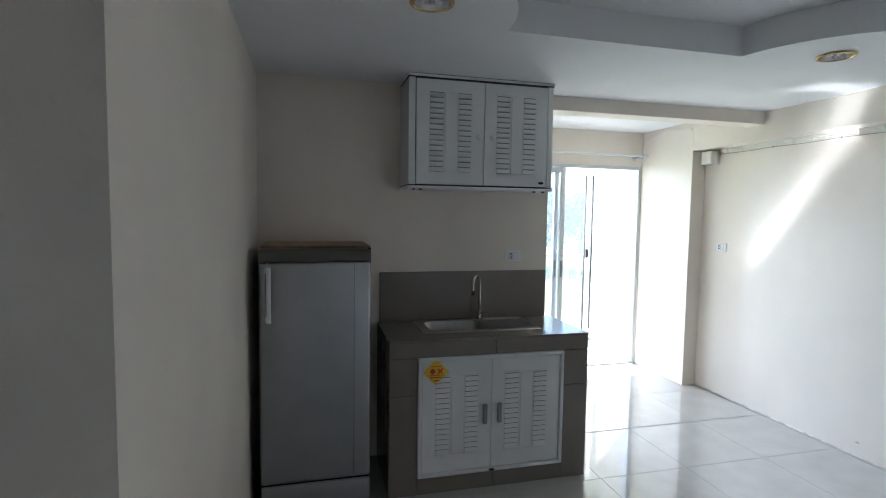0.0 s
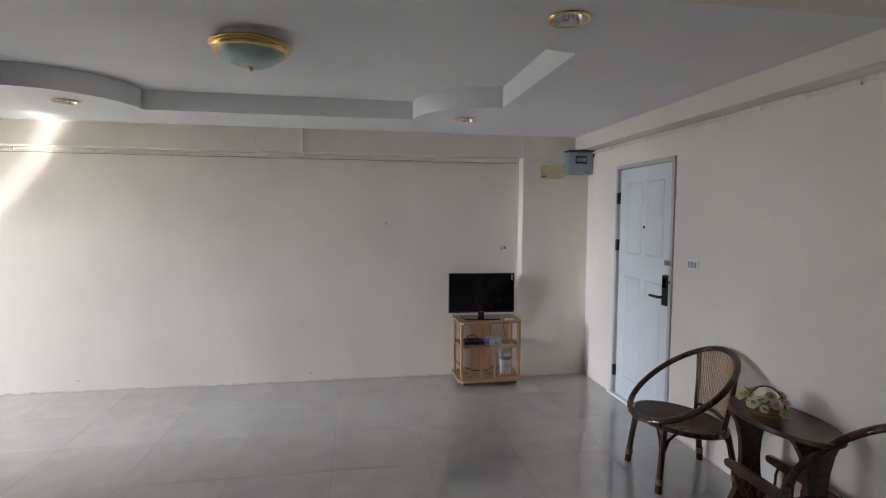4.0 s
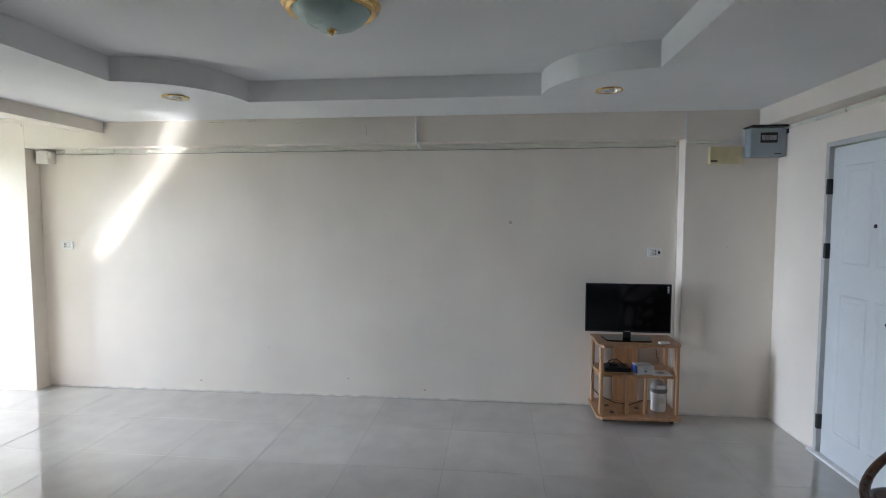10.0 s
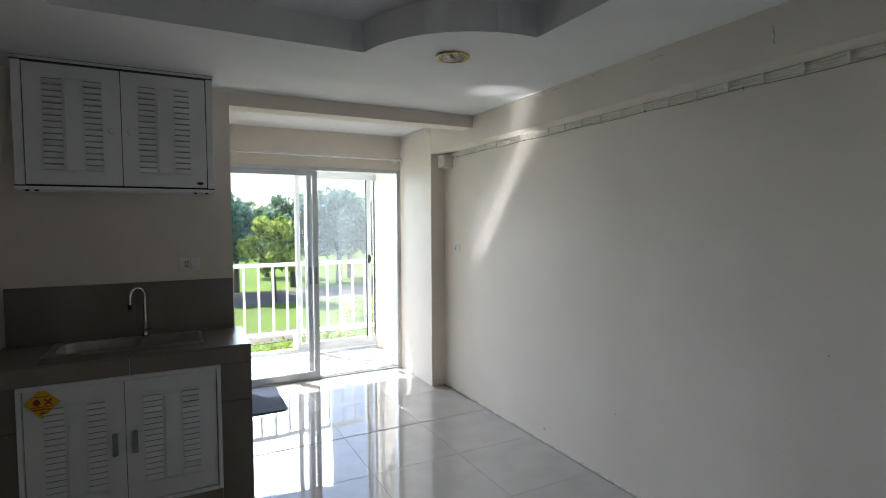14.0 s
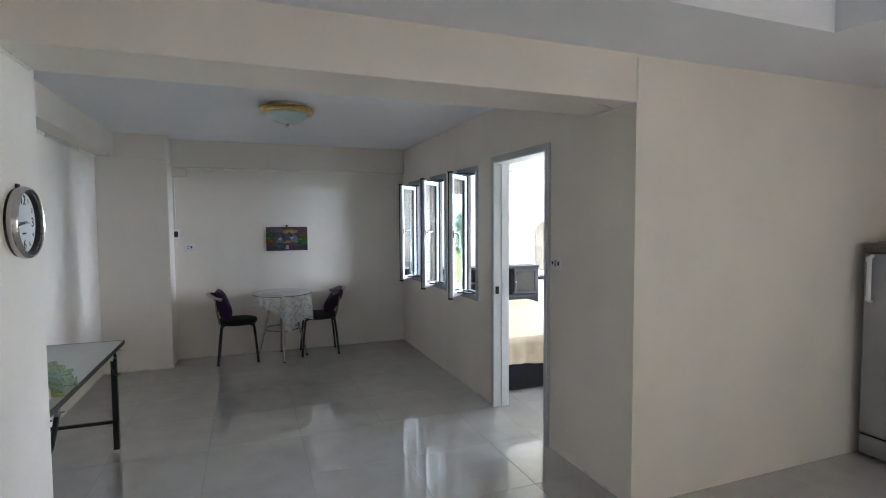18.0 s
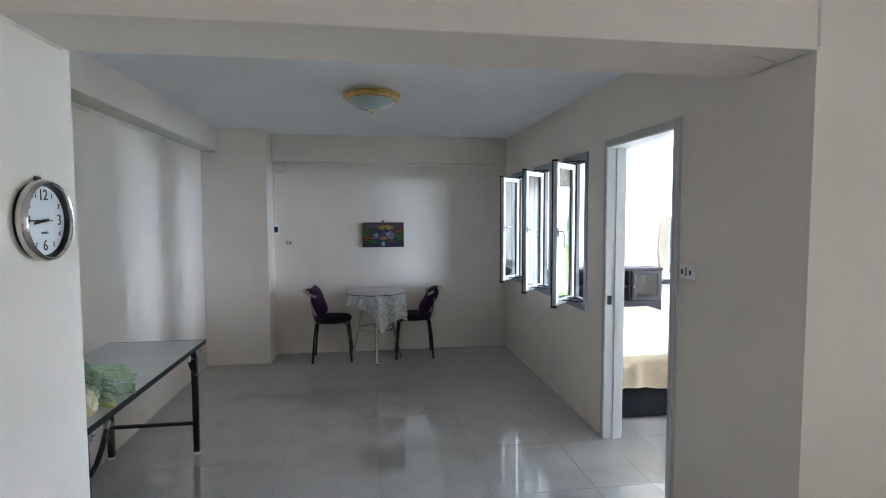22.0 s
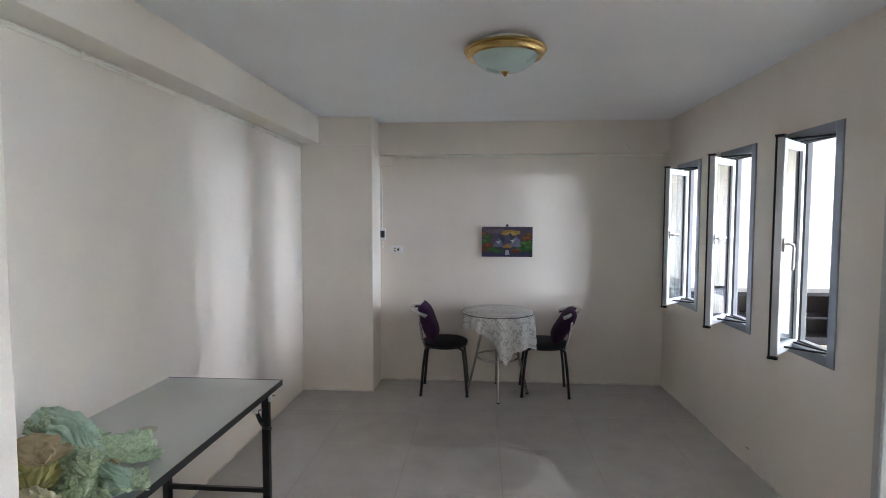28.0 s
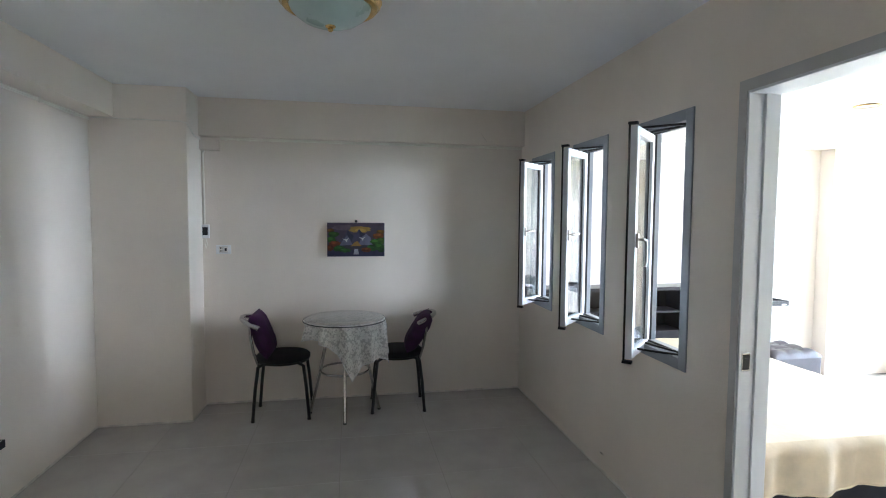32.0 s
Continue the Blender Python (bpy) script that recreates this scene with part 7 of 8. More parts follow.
bundle("olive yellow cloth under the tan fold", OLIVECL, (-1.075, -1.715, 0.828), (0.11, 0.07, 0.034), 45, 8, 9, 0.30, 8.4)
bundle("sage green lace cloth bunched in the heap", GREENCL, (-1.155, -1.625, 0.818), (0.095, 0.052, 0.036), 50, 6, 9, 0.32, 3.7)
bundle("sage green lace cloth rolled below it", GREENCL, (-1.085, -1.590, 0.782), (0.10, 0.048, 0.034), 42, 0, 9, 0.30, 4.9)
bundle("sage green lace cloth tucked at the table's edge", GREENCL, (-1.005, -1.555, 0.768), (0.075, 0.042, 0.028), 38, 0, 7, 0.30, 6.3)
bundle("mint green satin cloth gathered like a shell", MINTCL, (-1.145, -1.530, 0.784), (0.075, 0.038, 0.036), 75, 14, 13, 0.36, 7.9)
bundle("sage green lace cloth spilling to the table's edge", GREENCL, (-1.06, -1.515, 0.764), (0.085, 0.034, 0.022), 55, 4, 9, 0.30, 11.8)
bundle("lime yellow cloth rim under the green folds", LIMECL, (-1.035, -1.500, 0.752), (0.095, 0.024, 0.009), 50, 0, 3, 0.10, 1.7)
bundle("pale cream cloth slumped at the heap's foot", PALECL, (-0.905, -1.545, 0.800), (0.100, 0.052, 0.058), 62, 10, 2, 0.06, 1.3)
bundle("lime yellow cloth under the cream one", LIMECL, (-0.915, -1.610, 0.800), (0.075, 0.045, 0.040), 50, 0, 7, 0.30, 3.1)
bundle("tan cloth end between the green folds", TANCL, (-1.21, -1.575, 0.782), (0.040, 0.026, 0.020), 40, 0, 7, 0.30, 10.2)
gathered("sage green lace cloth fanned out over the table", GREENCL, (-1.19, -1.70, 0.835), (-1.40, -1.575, 0.785), 0.05, 0.135, 4, 0.016, 1.1, 0.012)
gathered("sage green frilled lace end lying on the table", GREENCL, (-1.11, -1.53, 0.785), (-1.20, -1.455, 0.765), 0.035, 0.06, 3, 0.010, 2.3, 0.012, 0.006)


# ---- picture on the end wall ----
def picture():
    p = thing("picture", "small unframed landscape painting on the wall", "painting", (X_WEST, -0.168, 1.352))
    w, h = 0.238, 0.142
    part("canvas", boxes((0, -w, -h, 0.018, w, h), bevel=0.002), material("canvas_edge", (0.05, 0.045, 0.06), 0.7), p, "dark stretched canvas")
    part("hanger", lathe(bmesh.new(), [(0.010, 0.0), (0.012, 0.006), (0.004, 0.012)], (0, 0, h + 0.012), 14, 'x'), BLACKPL, p)

    def paint(name, col, outline, lift, vary=0.12):
        part("paint", prism(bmesh.new(), outline, 0.018, 0.018 + lift, 'x'), material(name, tuple(0.75 * q ** 1.5 for q in col), 0.6, vary=vary, scale=25.0), p)

    def blob(cy, cz, ry, rz, seed, n=18):
        r = random.Random(seed)
        out = []
        for k in range(n):
            a = 2 * math.pi * k / n
            s = r.uniform(0.82, 1.12)
            out.append((max(-w, min(w, cy + ry * s * math.cos(a))), max(-h, min(h, cz + rz * s * math.sin(a)))))
        return out
    paint("painted_sky", (0.22, 0.18, 0.24), [(-w, -0.03), (w, -0.03), (w, h), (-w, h)], 0.0006)
    paint("painted_cloud", (0.30, 0.25, 0.30), blob(-0.10, 0.10, 0.10, 0.025, 31), 0.0008)
    paint("painted_glow", (0.60, 0.44, 0.16), blob(0.03, 0.085, 0.095, 0.028, 1), 0.0009)
    paint("painted_glow_heart", (0.78, 0.58, 0.20), blob(0.035, 0.078, 0.045, 0.016, 2), 0.0010)
    paint("painted_far_peak", (0.20, 0.19, 0.27), [(-0.17, -0.04), (-0.10, 0.025), (-0.085, 0.055), (-0.07, 0.085), (-0.05, 0.06), (-0.02, 0.035), (0.0, 0.05), (0.025, 0.09), (0.05, 0.06), (0.08, 0.035), (0.17, -0.04)], 0.0012)
    paint("painted_peak_shade", (0.13, 0.13, 0.20), [(-0.07, 0.085), (-0.05, 0.06), (-0.02, 0.03), (-0.04, -0.02), (-0.075, 0.03)], 0.0014)
    paint("painted_peak_shade_b", (0.13, 0.13, 0.20), [(0.025, 0.09), (0.05, 0.06), (0.10, 0.02), (0.06, -0.01), (0.03, 0.03)], 0.0014)
    paint("painted_slope", (0.33, 0.33, 0.44), [(-0.14, -0.05), (-0.075, 0.04), (-0.05, 0.0), (-0.03, -0.045)], 0.0016)
    paint("painted_slope_b", (0.36, 0.36, 0.47), [(0.02, -0.045), (0.045, 0.02), (0.085, 0.05), (0.12, 0.02), (0.14, -0.05)], 0.0016)
    paint("painted_light", (0.62, 0.42, 0.16), [(-0.045, -0.055), (-0.012, -0.022), (0.012, -0.012), (0.045, -0.055)], 0.0018)
    paint("painted_water", (0.13, 0.12, 0.22), [(-w, -h), (w, -h), (w, -0.09), (-w, -0.09)], 0.0021)
    bushes = ((-0.21, 0.075, 0.03, 0.018, (0.30, 0.17, 0.06)), (-0.185, 0.045, 0.045, 0.025, (0.10, 0.20, 0.05)), (-0.205, 0.0, 0.04, 0.028, (0.12, 0.26, 0.07)), (-0.175, -0.035, 0.05, 0.026, (0.34, 0.13, 0.05)),
              (-0.215, -0.07, 0.035, 0.025, (0.26, 0.10, 0.04)), (-0.14, -0.075, 0.05, 0.026, (0.08, 0.20, 0.06)), (-0.09, -0.09, 0.045, 0.018, (0.10, 0.24, 0.08)), (0.205, 0.065, 0.035, 0.02, (0.36, 0.22, 0.05)),
              (0.185, 0.03, 0.05, 0.028, (0.36, 0.16, 0.06)), (0.21, -0.01, 0.04, 0.028, (0.14, 0.24, 0.06)), (0.165, -0.02, 0.045, 0.026, (0.12, 0.28, 0.07)), (0.19, -0.06, 0.05, 0.03, (0.09, 0.22, 0.06)),
              (0.13, -0.07, 0.05, 0.026, (0.10, 0.25, 0.08)), (0.085, -0.085, 0.045, 0.02, (0.34, 0.14, 0.06)), (0.21, -0.09, 0.03, 0.02, (0.06, 0.16, 0.05)))
    for k, (cy, cz, ry, rz, col) in enumerate(bushes):
        paint("painted_bush_%d" % k, col, blob(cy, cz, ry, rz, k + 5), 0.0024 + 0.0002 * k, 0.3)
        paint("painted_tuft_%d" % k, tuple(min(1, q * 1.5) for q in col), blob(cy - 0.008, cz + rz * 0.35, ry * 0.6, rz * 0.45, k + 45), 0.0026 + 0.0002 * k, 0.3)
    paint("painted_fall", (0.62, 0.62, 0.70), [(-0.022, -0.125), (0.024, -0.125), (0.016, -0.080), (-0.012, -0.078)], 0.0062)
    for y, z in ((-0.085, -0.008), (0.050, 0.004)):
        paint("painted_bird", (0.85, 0.84, 0.84), [(y - 0.03, z + 0.016), (y - 0.006, z + 0.003), (y + 0.006, z - 0.014), (y + 0.012, z + 0.002), (y + 0.03, z + 0.022), (y + 0.004, z + 0.010)], 0.0064)


picture()


# ---- dining set ----
def lace_table():
    t = thing("bistro_table", "round bistro table on chrome legs with a foot ring", "table", (-4.30, -0.262, 0))
    zt, R = 0.745, 0.31
    part("tabletop", lathe(bmesh.new(), [(R - 0.008, zt - 0.018), (R, zt - 0.014), (R, zt - 0.004), (R - 0.008, zt), (0.002, zt)], (0, 0, 0), 56), TABLEWHITE, t, "round top", True, angle=30)
    for k in range(4):
        a = radians(90 * k)
        part("leg", tube(bmesh.new(), [(0.268 * math.cos(a), 0.268 * math.sin(a), 0.006), (0.19 * math.cos(a), 0.19 * math.sin(a), 0.34), (0.11 * math.cos(a), 0.11 * math.sin(a), zt - 0.02)], 0.0125, 12), CHROME, t, "chrome leg", True)
        part("foot", lathe(bmesh.new(), [(0.014, 0), (0.015, 0.012)], (0.268 * math.cos(a), 0.268 * math.sin(a), 0), 14), BLACKPL, t)
    part("foot_ring", tube(bmesh.new(), [(0.19 * math.cos(2 * math.pi * k / 40), 0.19 * math.sin(2 * math.pi * k / 40), 0.34) for k in range(40)], 0.009, 10, True), CHROME, t, "chrome foot ring", True)
    # square lace cloth: its four corners hang lowest
    c = thing("tablecloth", "white flower-lace tablecloth hanging in points", "tablecloth", (-4.30, -0.262, zt + 0.002), 0)
    bm = bmesh.new()
    half, n = 0.365, 72
    uvs = bm.loops.layers.uv.new("weave")
    grid = {}
    flat = {}
    for i in range(n + 1):
        for k in range(n + 1):
            u, v = (i / n * 2 - 1) * half, (k / n * 2 - 1) * half
            ca, sa = math.cos(radians(45)), math.sin(radians(45))
            x, y = u * ca - v * sa + 0.20, u * sa + v * ca + 0.11
            q = math.hypot(x, y)
            if q <= R:
                p = (x, y, 0.0015)
            else:
                a = math.atan2(y, x)
                drop = q - R
                fold = 0.024 * min(1, drop / 0.12) * math.sin(a * 11 + 0.6) + 0.010 * min(1, drop / 0.06) * math.sin(a * 23 + 1.0)
                rr = R + 0.006 + fold + 0.07 * drop
                p = (rr * math.cos(a), rr * math.sin(a), -drop * 0.98)
            grid[i, k] = bm.verts.new(p)
            flat[grid[i, k]] = (u, v)
    for i in range(n):
        for k in range(n):
            f = bm.faces.new((grid[i, k], grid[i + 1, k], grid[i + 1, k + 1], grid[i, k + 1]))
            for l in f.loops:
                l[uvs].uv = flat[l.vert]
    rim = [grid[i, 0] for i in range(n)] + [grid[n, k] for k in range(n)] + [grid[n - i, n] for i in range(n)] + [grid[0, n - k] for k in range(n)]
    hem = tube(bmesh.new(), [v.co.copy() for v in rim], 0.0032, 5, True)
    part("lace", bm, LACE, c, "white flower lace", True, angle=80)
    part("hem", hem, CARTON, c, "white scalloped hem")
    # Thin dark ring set where the cloth turns down over the edge.
    part("beaded_edge", ring(bmesh.new(), [(R + 0.010, -0.004), (R + 0.013, -0.008), (R + 0.010, -0.012), (R + 0.007, -0.008)], 56), PRINTDK, c, "dark ring where the cloth turns down")
    g = thing("glass_disc", "round glass plate on the lace cloth", "glass top", (-4.30, -0.262, zt + 0.005))
    gp = part("glass", lathe(bmesh.new(), [(R - 0.004, 0.0), (R + 0.002, 0.002), (R + 0.002, 0.005), (R - 0.004, 0.007)], (0, 0, 0), 56), GLASS, g, "", True, angle=30)
    gp.visible_shadow = False


lace_table()


def dining_chair(x, y, turn):
    """Built to face +x, back at -x."""
    c = thing("dining_chair", "black padded chair with a chrome curved back", "chair", (x, y, 0), turn, "chairs at the bistro table")
    bm = lathe(bmesh.new(), [(0.93, 0.435), (1.0, 0.445), (1.0, 0.465), (0.93, 0.478), (0.6, 0.485), (0.02, 0.487)], (0, 0, 0), 40)
    bmesh.ops.scale(bm, vec=(0.205, 0.20, 1), verts=bm.verts[:])
    part("seat", bm, BLACKFAB, c, "black padded round seat", True)
    part("seat_ring", tube(bmesh.new(), [(0.19 * math.cos(2 * math.pi * k / 32), 0.185 * math.sin(2 * math.pi * k / 32), 0.432) for k in range(32)], 0.010, 8, True), BLACKMET, c, "", True)
    for sx, sy in ((1, 1), (1, -1), (-1, 1), (-1, -1)):
        part("leg", tube(bmesh.new(), [(sx * 0.205, sy * 0.17, 0.012), (sx * 0.185, sy * 0.165, 0.25), (sx * 0.165, sy * 0.155, 0.41), (sx * 0.12, sy * 0.14, 0.436)], 0.0125, 10), BLACKMET, c, "black steel leg", True)
        part("foot", lathe(bmesh.new(), [(0.014, 0), (0.016, 0.004), (0.014, 0.016)], (sx * 0.205, sy * 0.17, 0), 12), BLACKPL, c, "", True)
    top = [(-0.300 + 0.150 * (1 - math.cos(s * 1.35)) / (1 - math.cos(1.35)), 0.185 * math.sin(s * 1.35) / math.sin(1.35), 0.765 - 0.055 * abs(s) ** 2) for s in [k / 10 for k in range(-10, 11)]]
    part("back_rail", tube(bmesh.new(), top, 0.019, 12), CHROME, c, "wide chrome back rail", True)
    for sy in (-1, 1):
        part("back_post", tube(bmesh.new(), [(-0.165, sy * 0.135, 0.42), (-0.195, sy * 0.15, 0.52), (-0.215, sy * 0.160, 0.64), (-0.222, sy * 0.158, 0.735)], 0.011, 10), CHROME, c, "chrome back post", True)
    return c


def cushion(x, y, z, lean, turn):
    c = thing("cushion", "purple velvet cushion leaning on the chair back", "cushion", (x, y, z), turn, "purple cushions")
    bm = bmesh.new()
    n = 18
    lay = []
    for side in (-1, 1):
        g = {}
        for i in range(n + 1):
            for k in range(n + 1):
                u, v = i / n * 2 - 1, k / n * 2 - 1
                puff = (max(0, 1 - u ** 4) * max(0, 1 - v ** 4)) ** 0.6
                pinch = 1 - 0.08 * (1 - abs(u)) * abs(v) ** 3
                pu = 1 - 0.08 * (1 - abs(v)) * abs(u) ** 3
                wr = 0.006 * noise.noise(Vector((u * 4, v * 4, side)))
                g[i, k] = bm.verts.new((side * (0.062 * puff + wr * puff), v * 0.165 * pu, 0.175 + u * 0.175 * pinch))
        for i in range(n):
            for k in range(n):
                bm.faces.new((g[i, k], g[i + 1, k], g[i + 1, k + 1], g[i, k + 1]))
        lay.append(g)
    bmesh.ops.remove_doubles(bm, verts=bm.verts[:], dist=0.0008)
    part("cover", bm, PURPLE, c, "purple velvet cover", True, pose(0, 0, 0, 0, lean, 0), angle=80)
    part("piping", tube(bmesh.new(), [(0, 0.163 * a, 0.175 + 0.173 * b) for a, b in ((-1, -1), (-0.97, 0), (-1, 1), (0, 0.97), (1, 1), (0.97, 0), (1, -1), (0, -0.97))], 0.004, 6, True), PURPLE, c, "", True, pose(0, 0, 0, 0, lean, 0))


ch = dining_chair(-4.345, -0.735, 90)
copy_thing(ch, pose(-4.37, 0.16, 0, 0, 0, -92))
cushion(-4.335, -0.825, 0.475, -20, 88)
cushion(-4.36, 0.235, 0.475, -32, -96)


# ---- bedroom, seen through the doorway and the windows ----
def bed():
    b = thing("bed", "low dark bed base with a mattress", "bed", (-3.22, 2.235, 0))
    x0, x1, y0, y1 = -1.06, 0.98, -0.69, 0.69
    part("base", boxes((x0, y0, 0.03, x1, y1, 0.33), bevel=0.006), NAVY, b, "dark base board")
    part("plinth", boxes((x0 + 0.05, y0 + 0.05, 0.0, x1 - 0.05, y1 - 0.05, 0.03)), BLACKPL, b)
    part("mattress", boxes((x0, y0 + 0.02, 0.33, x1 - 0.02, y1 - 0.02, 0.485), bevel=0.04, seg=4), CARTON, b, "white mattress", True)
    s = thing("bedspread", "cream satin bedspread hanging over the bed", "bedspread", (-3.22, 2.235, 0))
    bm = bmesh.new()
    nx, ny = 70, 70
    g = {}
    for i in range(nx + 1):
        for k in range(ny + 1):
            u = x0 + 0.02 + (x1 - x0 + 0.20) * i / nx
            v = (y0 - 0.26) + (y1 - y0 + 0.52) * k / ny
            w = 0.006 * noise.noise(Vector((u * 3, v * 3, 1))) + 0.004 * noise.noise(Vector((u * 9, v * 6, 4)))
            x, y, z = u, v, 0.497 + w
            dx = max(0.0, u - x1)
            dy = max(0.0, abs(v) - y1)
            d = max(dx, dy)
            if d > 0:
                fold = 0.016 * math.sin((v if dx > dy else u) * 17) + 0.009 * math.sin((v if dx > dy else u) * 41)
                if dx:
                    x = x1 + 0.012 + min(0.02, dx) + fold * min(1, dx / 0.1)
                if dy:
                    y = math.copysign(y1 + 0.012 + min(0.02, dy) + fold * min(1, dy / 0.1), v)
                corner = min(dx, dy)
                z = 0.497 - d * 1.08 - corner * 0.7 - 0.012 * math.sin((v + u) * 9) * min(1, d / 0.1)
            g[i, k] = bm.verts.new((x, y, max(z, 0.06)))
    side = bmesh.new()
    again = {}
    for i in range(nx):
        for k in range(ny):
            q = (g[i, k], g[i + 1, k], g[i + 1, k + 1], g[i, k + 1])
            if min(v.co.z for v in q) > 0.475:
                bm.faces.new(q)
            else:
                side.faces.new([again.setdefault(v, again.get(v) or side.verts.new(v.co)) for v in q])
    loose = [v for v in bm.verts if not v.link_faces]
    rim = [g[nx, k].co.copy() for k in range(ny + 1)]
    for v in loose:
        bm.verts.remove(v)
    top = part("sheet", bm, SATIN, s, "cream satin sheet", True, angle=80)
    part("hanging_edge", side, SATIN, s, "gathered hanging edge", True, angle=80)
    part("hem", tube(bmesh.new(), rim, 0.005, 6), SATIN, s, "rolled hem", True)


bed()


def headboard():
    h = thing("headboard_cabinet", "espresso headboard cabinet with glass doors and open shelves", "headboard", (X_WEST, 2.28, 0))
    y0, y1, d, zt = -0.88, 0.88, 0.265, 0.935
    part("top", boxes((0, y0 - 0.01, zt - 0.03, d + 0.01, y1 + 0.01, zt), bevel=0.003), ESPRESSO, h)
    part("back", boxes((0, y0, 0.0, 0.012, y1, zt - 0.03)), ESPRESSO, h)
    part("shelf", boxes((0.012, y0, 0.515, d, y1, 0.54)), ESPRESSO, h)
    part("lower_panel", boxes((d - 0.02, y0, 0.0, d, y1, 0.515)), ESPRESSO, h)
    for y in (y0, -0.46, 0.0, 0.46, y1 - 0.02):
        part("upright", boxes((0.012, y, 0.54, d, y + 0.02, zt - 0.03)), ESPRESSO, h)
    part("inner_shelf", boxes((0.012, -0.44, 0.70, d - 0.02, 0.46, 0.716)), ESPRESSO, h)
    for ya, yb in ((0.49, 0.855), (-0.85, -0.47)):
        f = 0.042
        dr = part("door", boxes((d, ya, 0.55, d + 0.018, ya + f, zt - 0.035), (d, yb - f, 0.55, d + 0.018, yb, zt - 0.035), (d, ya + f, 0.55, d + 0.018, yb - f, 0.55 + f), (d, ya + f, zt - 0.035 - f, d + 0.018, yb - f, zt - 0.035), bevel=0.004), ESPRESSO, h, "framed glass door")
        part("pane", boxes((d + 0.005, ya + f, 0.55 + f, d + 0.009, yb - f, zt - 0.035 - f)), DARKPANE, dr, "dark reflective pane")
        part("knob", lathe(bmesh.new(), [(0.006, 0.018), (0.010, 0.03), (0.004, 0.034)], (d, ya + f / 2, 0.72), 14, 'x'), STEEL, dr, "", True)


headboard()


def vanity():
    v = thing("vanity_shelf", "espresso wall shelf under the mirror", "shelf", (X_WEST, 3.55, 0.735))
    part("board", boxes((0, -0.36, 0.0, 0.27, 0.30, 0.03), bevel=0.003), ESPRESSO, v)
    part("lip", boxes((0.25, -0.36, 0.03, 0.27, 0.30, 0.05), (0.0, 0.28, 0.03, 0.25, 0.30, 0.05), bevel=0.002), ESPRESSO, v)
    part("tag", boxes((0.2702, 0.22, 0.008, 0.2712, 0.27, 0.02)), CARTON, v, "white tag")
    m = thing("wall_mirror", "frameless rounded mirror on the bedroom wall", "mirror", (X_WEST, 3.52, 1.19))
    out = []
    for k in range(48):
        a = 2 * math.pi * k / 48
        ca, sa = math.cos(a), math.sin(a)
        out.append((0.255 * math.copysign(abs(ca) ** 0.45, ca), 0.355 * math.copysign(abs(sa) ** 0.5, sa) * (1 - 0.05 * ca * ca)))
    part("backing", prism(bmesh.new(), [(u * 0.99, w * 0.99) for u, w in out], 0.002, 0.009, 'x'), GREYPLASTIC, m)
    part("glass", prism(bmesh.new(), out, 0.009, 0.014, 'x'), MIRROR, m, "silvered glass")
    s = thing("stool", "dark buttoned leatherette stool under the shelf", "stool", (-4.16, 3.56, 0))
    part("box", boxes((-0.21, -0.24, 0.02, 0.21, 0.24, 0.36), bevel=0.008), LEATHER, s)
    n = 24
    bm = bmesh.new()
    g = {}
    for i in range(n + 1):
        for k in range(n + 1):
            u, w = i / n, k / n
            dimple = 0.016 * (abs(math.sin(u * math.pi * 3) * math.sin(w * math.pi * 3)) ** 0.5)
            edge = min(1.0, 8 * min(u, 1 - u, w, 1 - w))
            g[i, k] = bm.verts.new((-0.215 + 0.43 * u, -0.245 + 0.49 * w, 0.36 + 0.045 * edge ** 0.5 + dimple * edge))
    for i in range(n):
        for k in range(n):
            bm.faces.new((g[i, k], g[i + 1, k], g[i + 1, k + 1], g[i, k + 1]))
    part("cushion", bm, LEATHER, s, "buttoned cushion top", True, angle=80)
    for i in (1, 2):
        for k in (1, 2):
            part("button", lathe(bmesh.new(), [(0.011, 0.404), (0.010, 0.410), (0.004, 0.413)], (-0.215 + 0.43 * i / 3, -0.245 + 0.49 * k / 3, 0), 12), LEATHER, s, "", True)
    for x in (-0.18, 0.18):
        for y in (-0.2, 0.2):
            part("foot", lathe(bmesh.new(), [(0.015, 0), (0.018, 0.02)], (x, y, 0), 12), BLACKPL, s)


vanity()

# ---- hairline cracks and scuffs in the paint ----
CRACK = material("grey_brown_hairline_crack", (0.47, 0.42, 0.36), 0.9, vary=0.2, scale=60.0)
SCUFF = material("grey_brown_scuff", (0.52, 0.46, 0.39), 0.9, vary=0.25, scale=50.0)


def crack(at, way, length, seed, label, normal, width=0.0014):
    """A thin broken line on a wall."""
    c = thing("paint_crack", label, "crack", at, 0, "cracks in the paint")
    w, nrm = Vector(way).normalized(), Vector(normal)
    side = w.cross(nrm)
    n = max(4, int(length / 0.012))
    pts = [w * (length * i / n) + side * (0.010 * noise.noise(Vector((i * 0.35, seed, 0))) + 0.004 * noise.noise(Vector((i * 1.3, seed, 3)))) + nrm * 0.0004 for i in range(n + 1)]
    part("line", tube(bmesh.new(), pts, [width * (0.4 + 0.9 * abs(noise.noise(Vector((i * 0.7, seed, 9))))) for i in range(n + 1)], 5), CRACK, c)


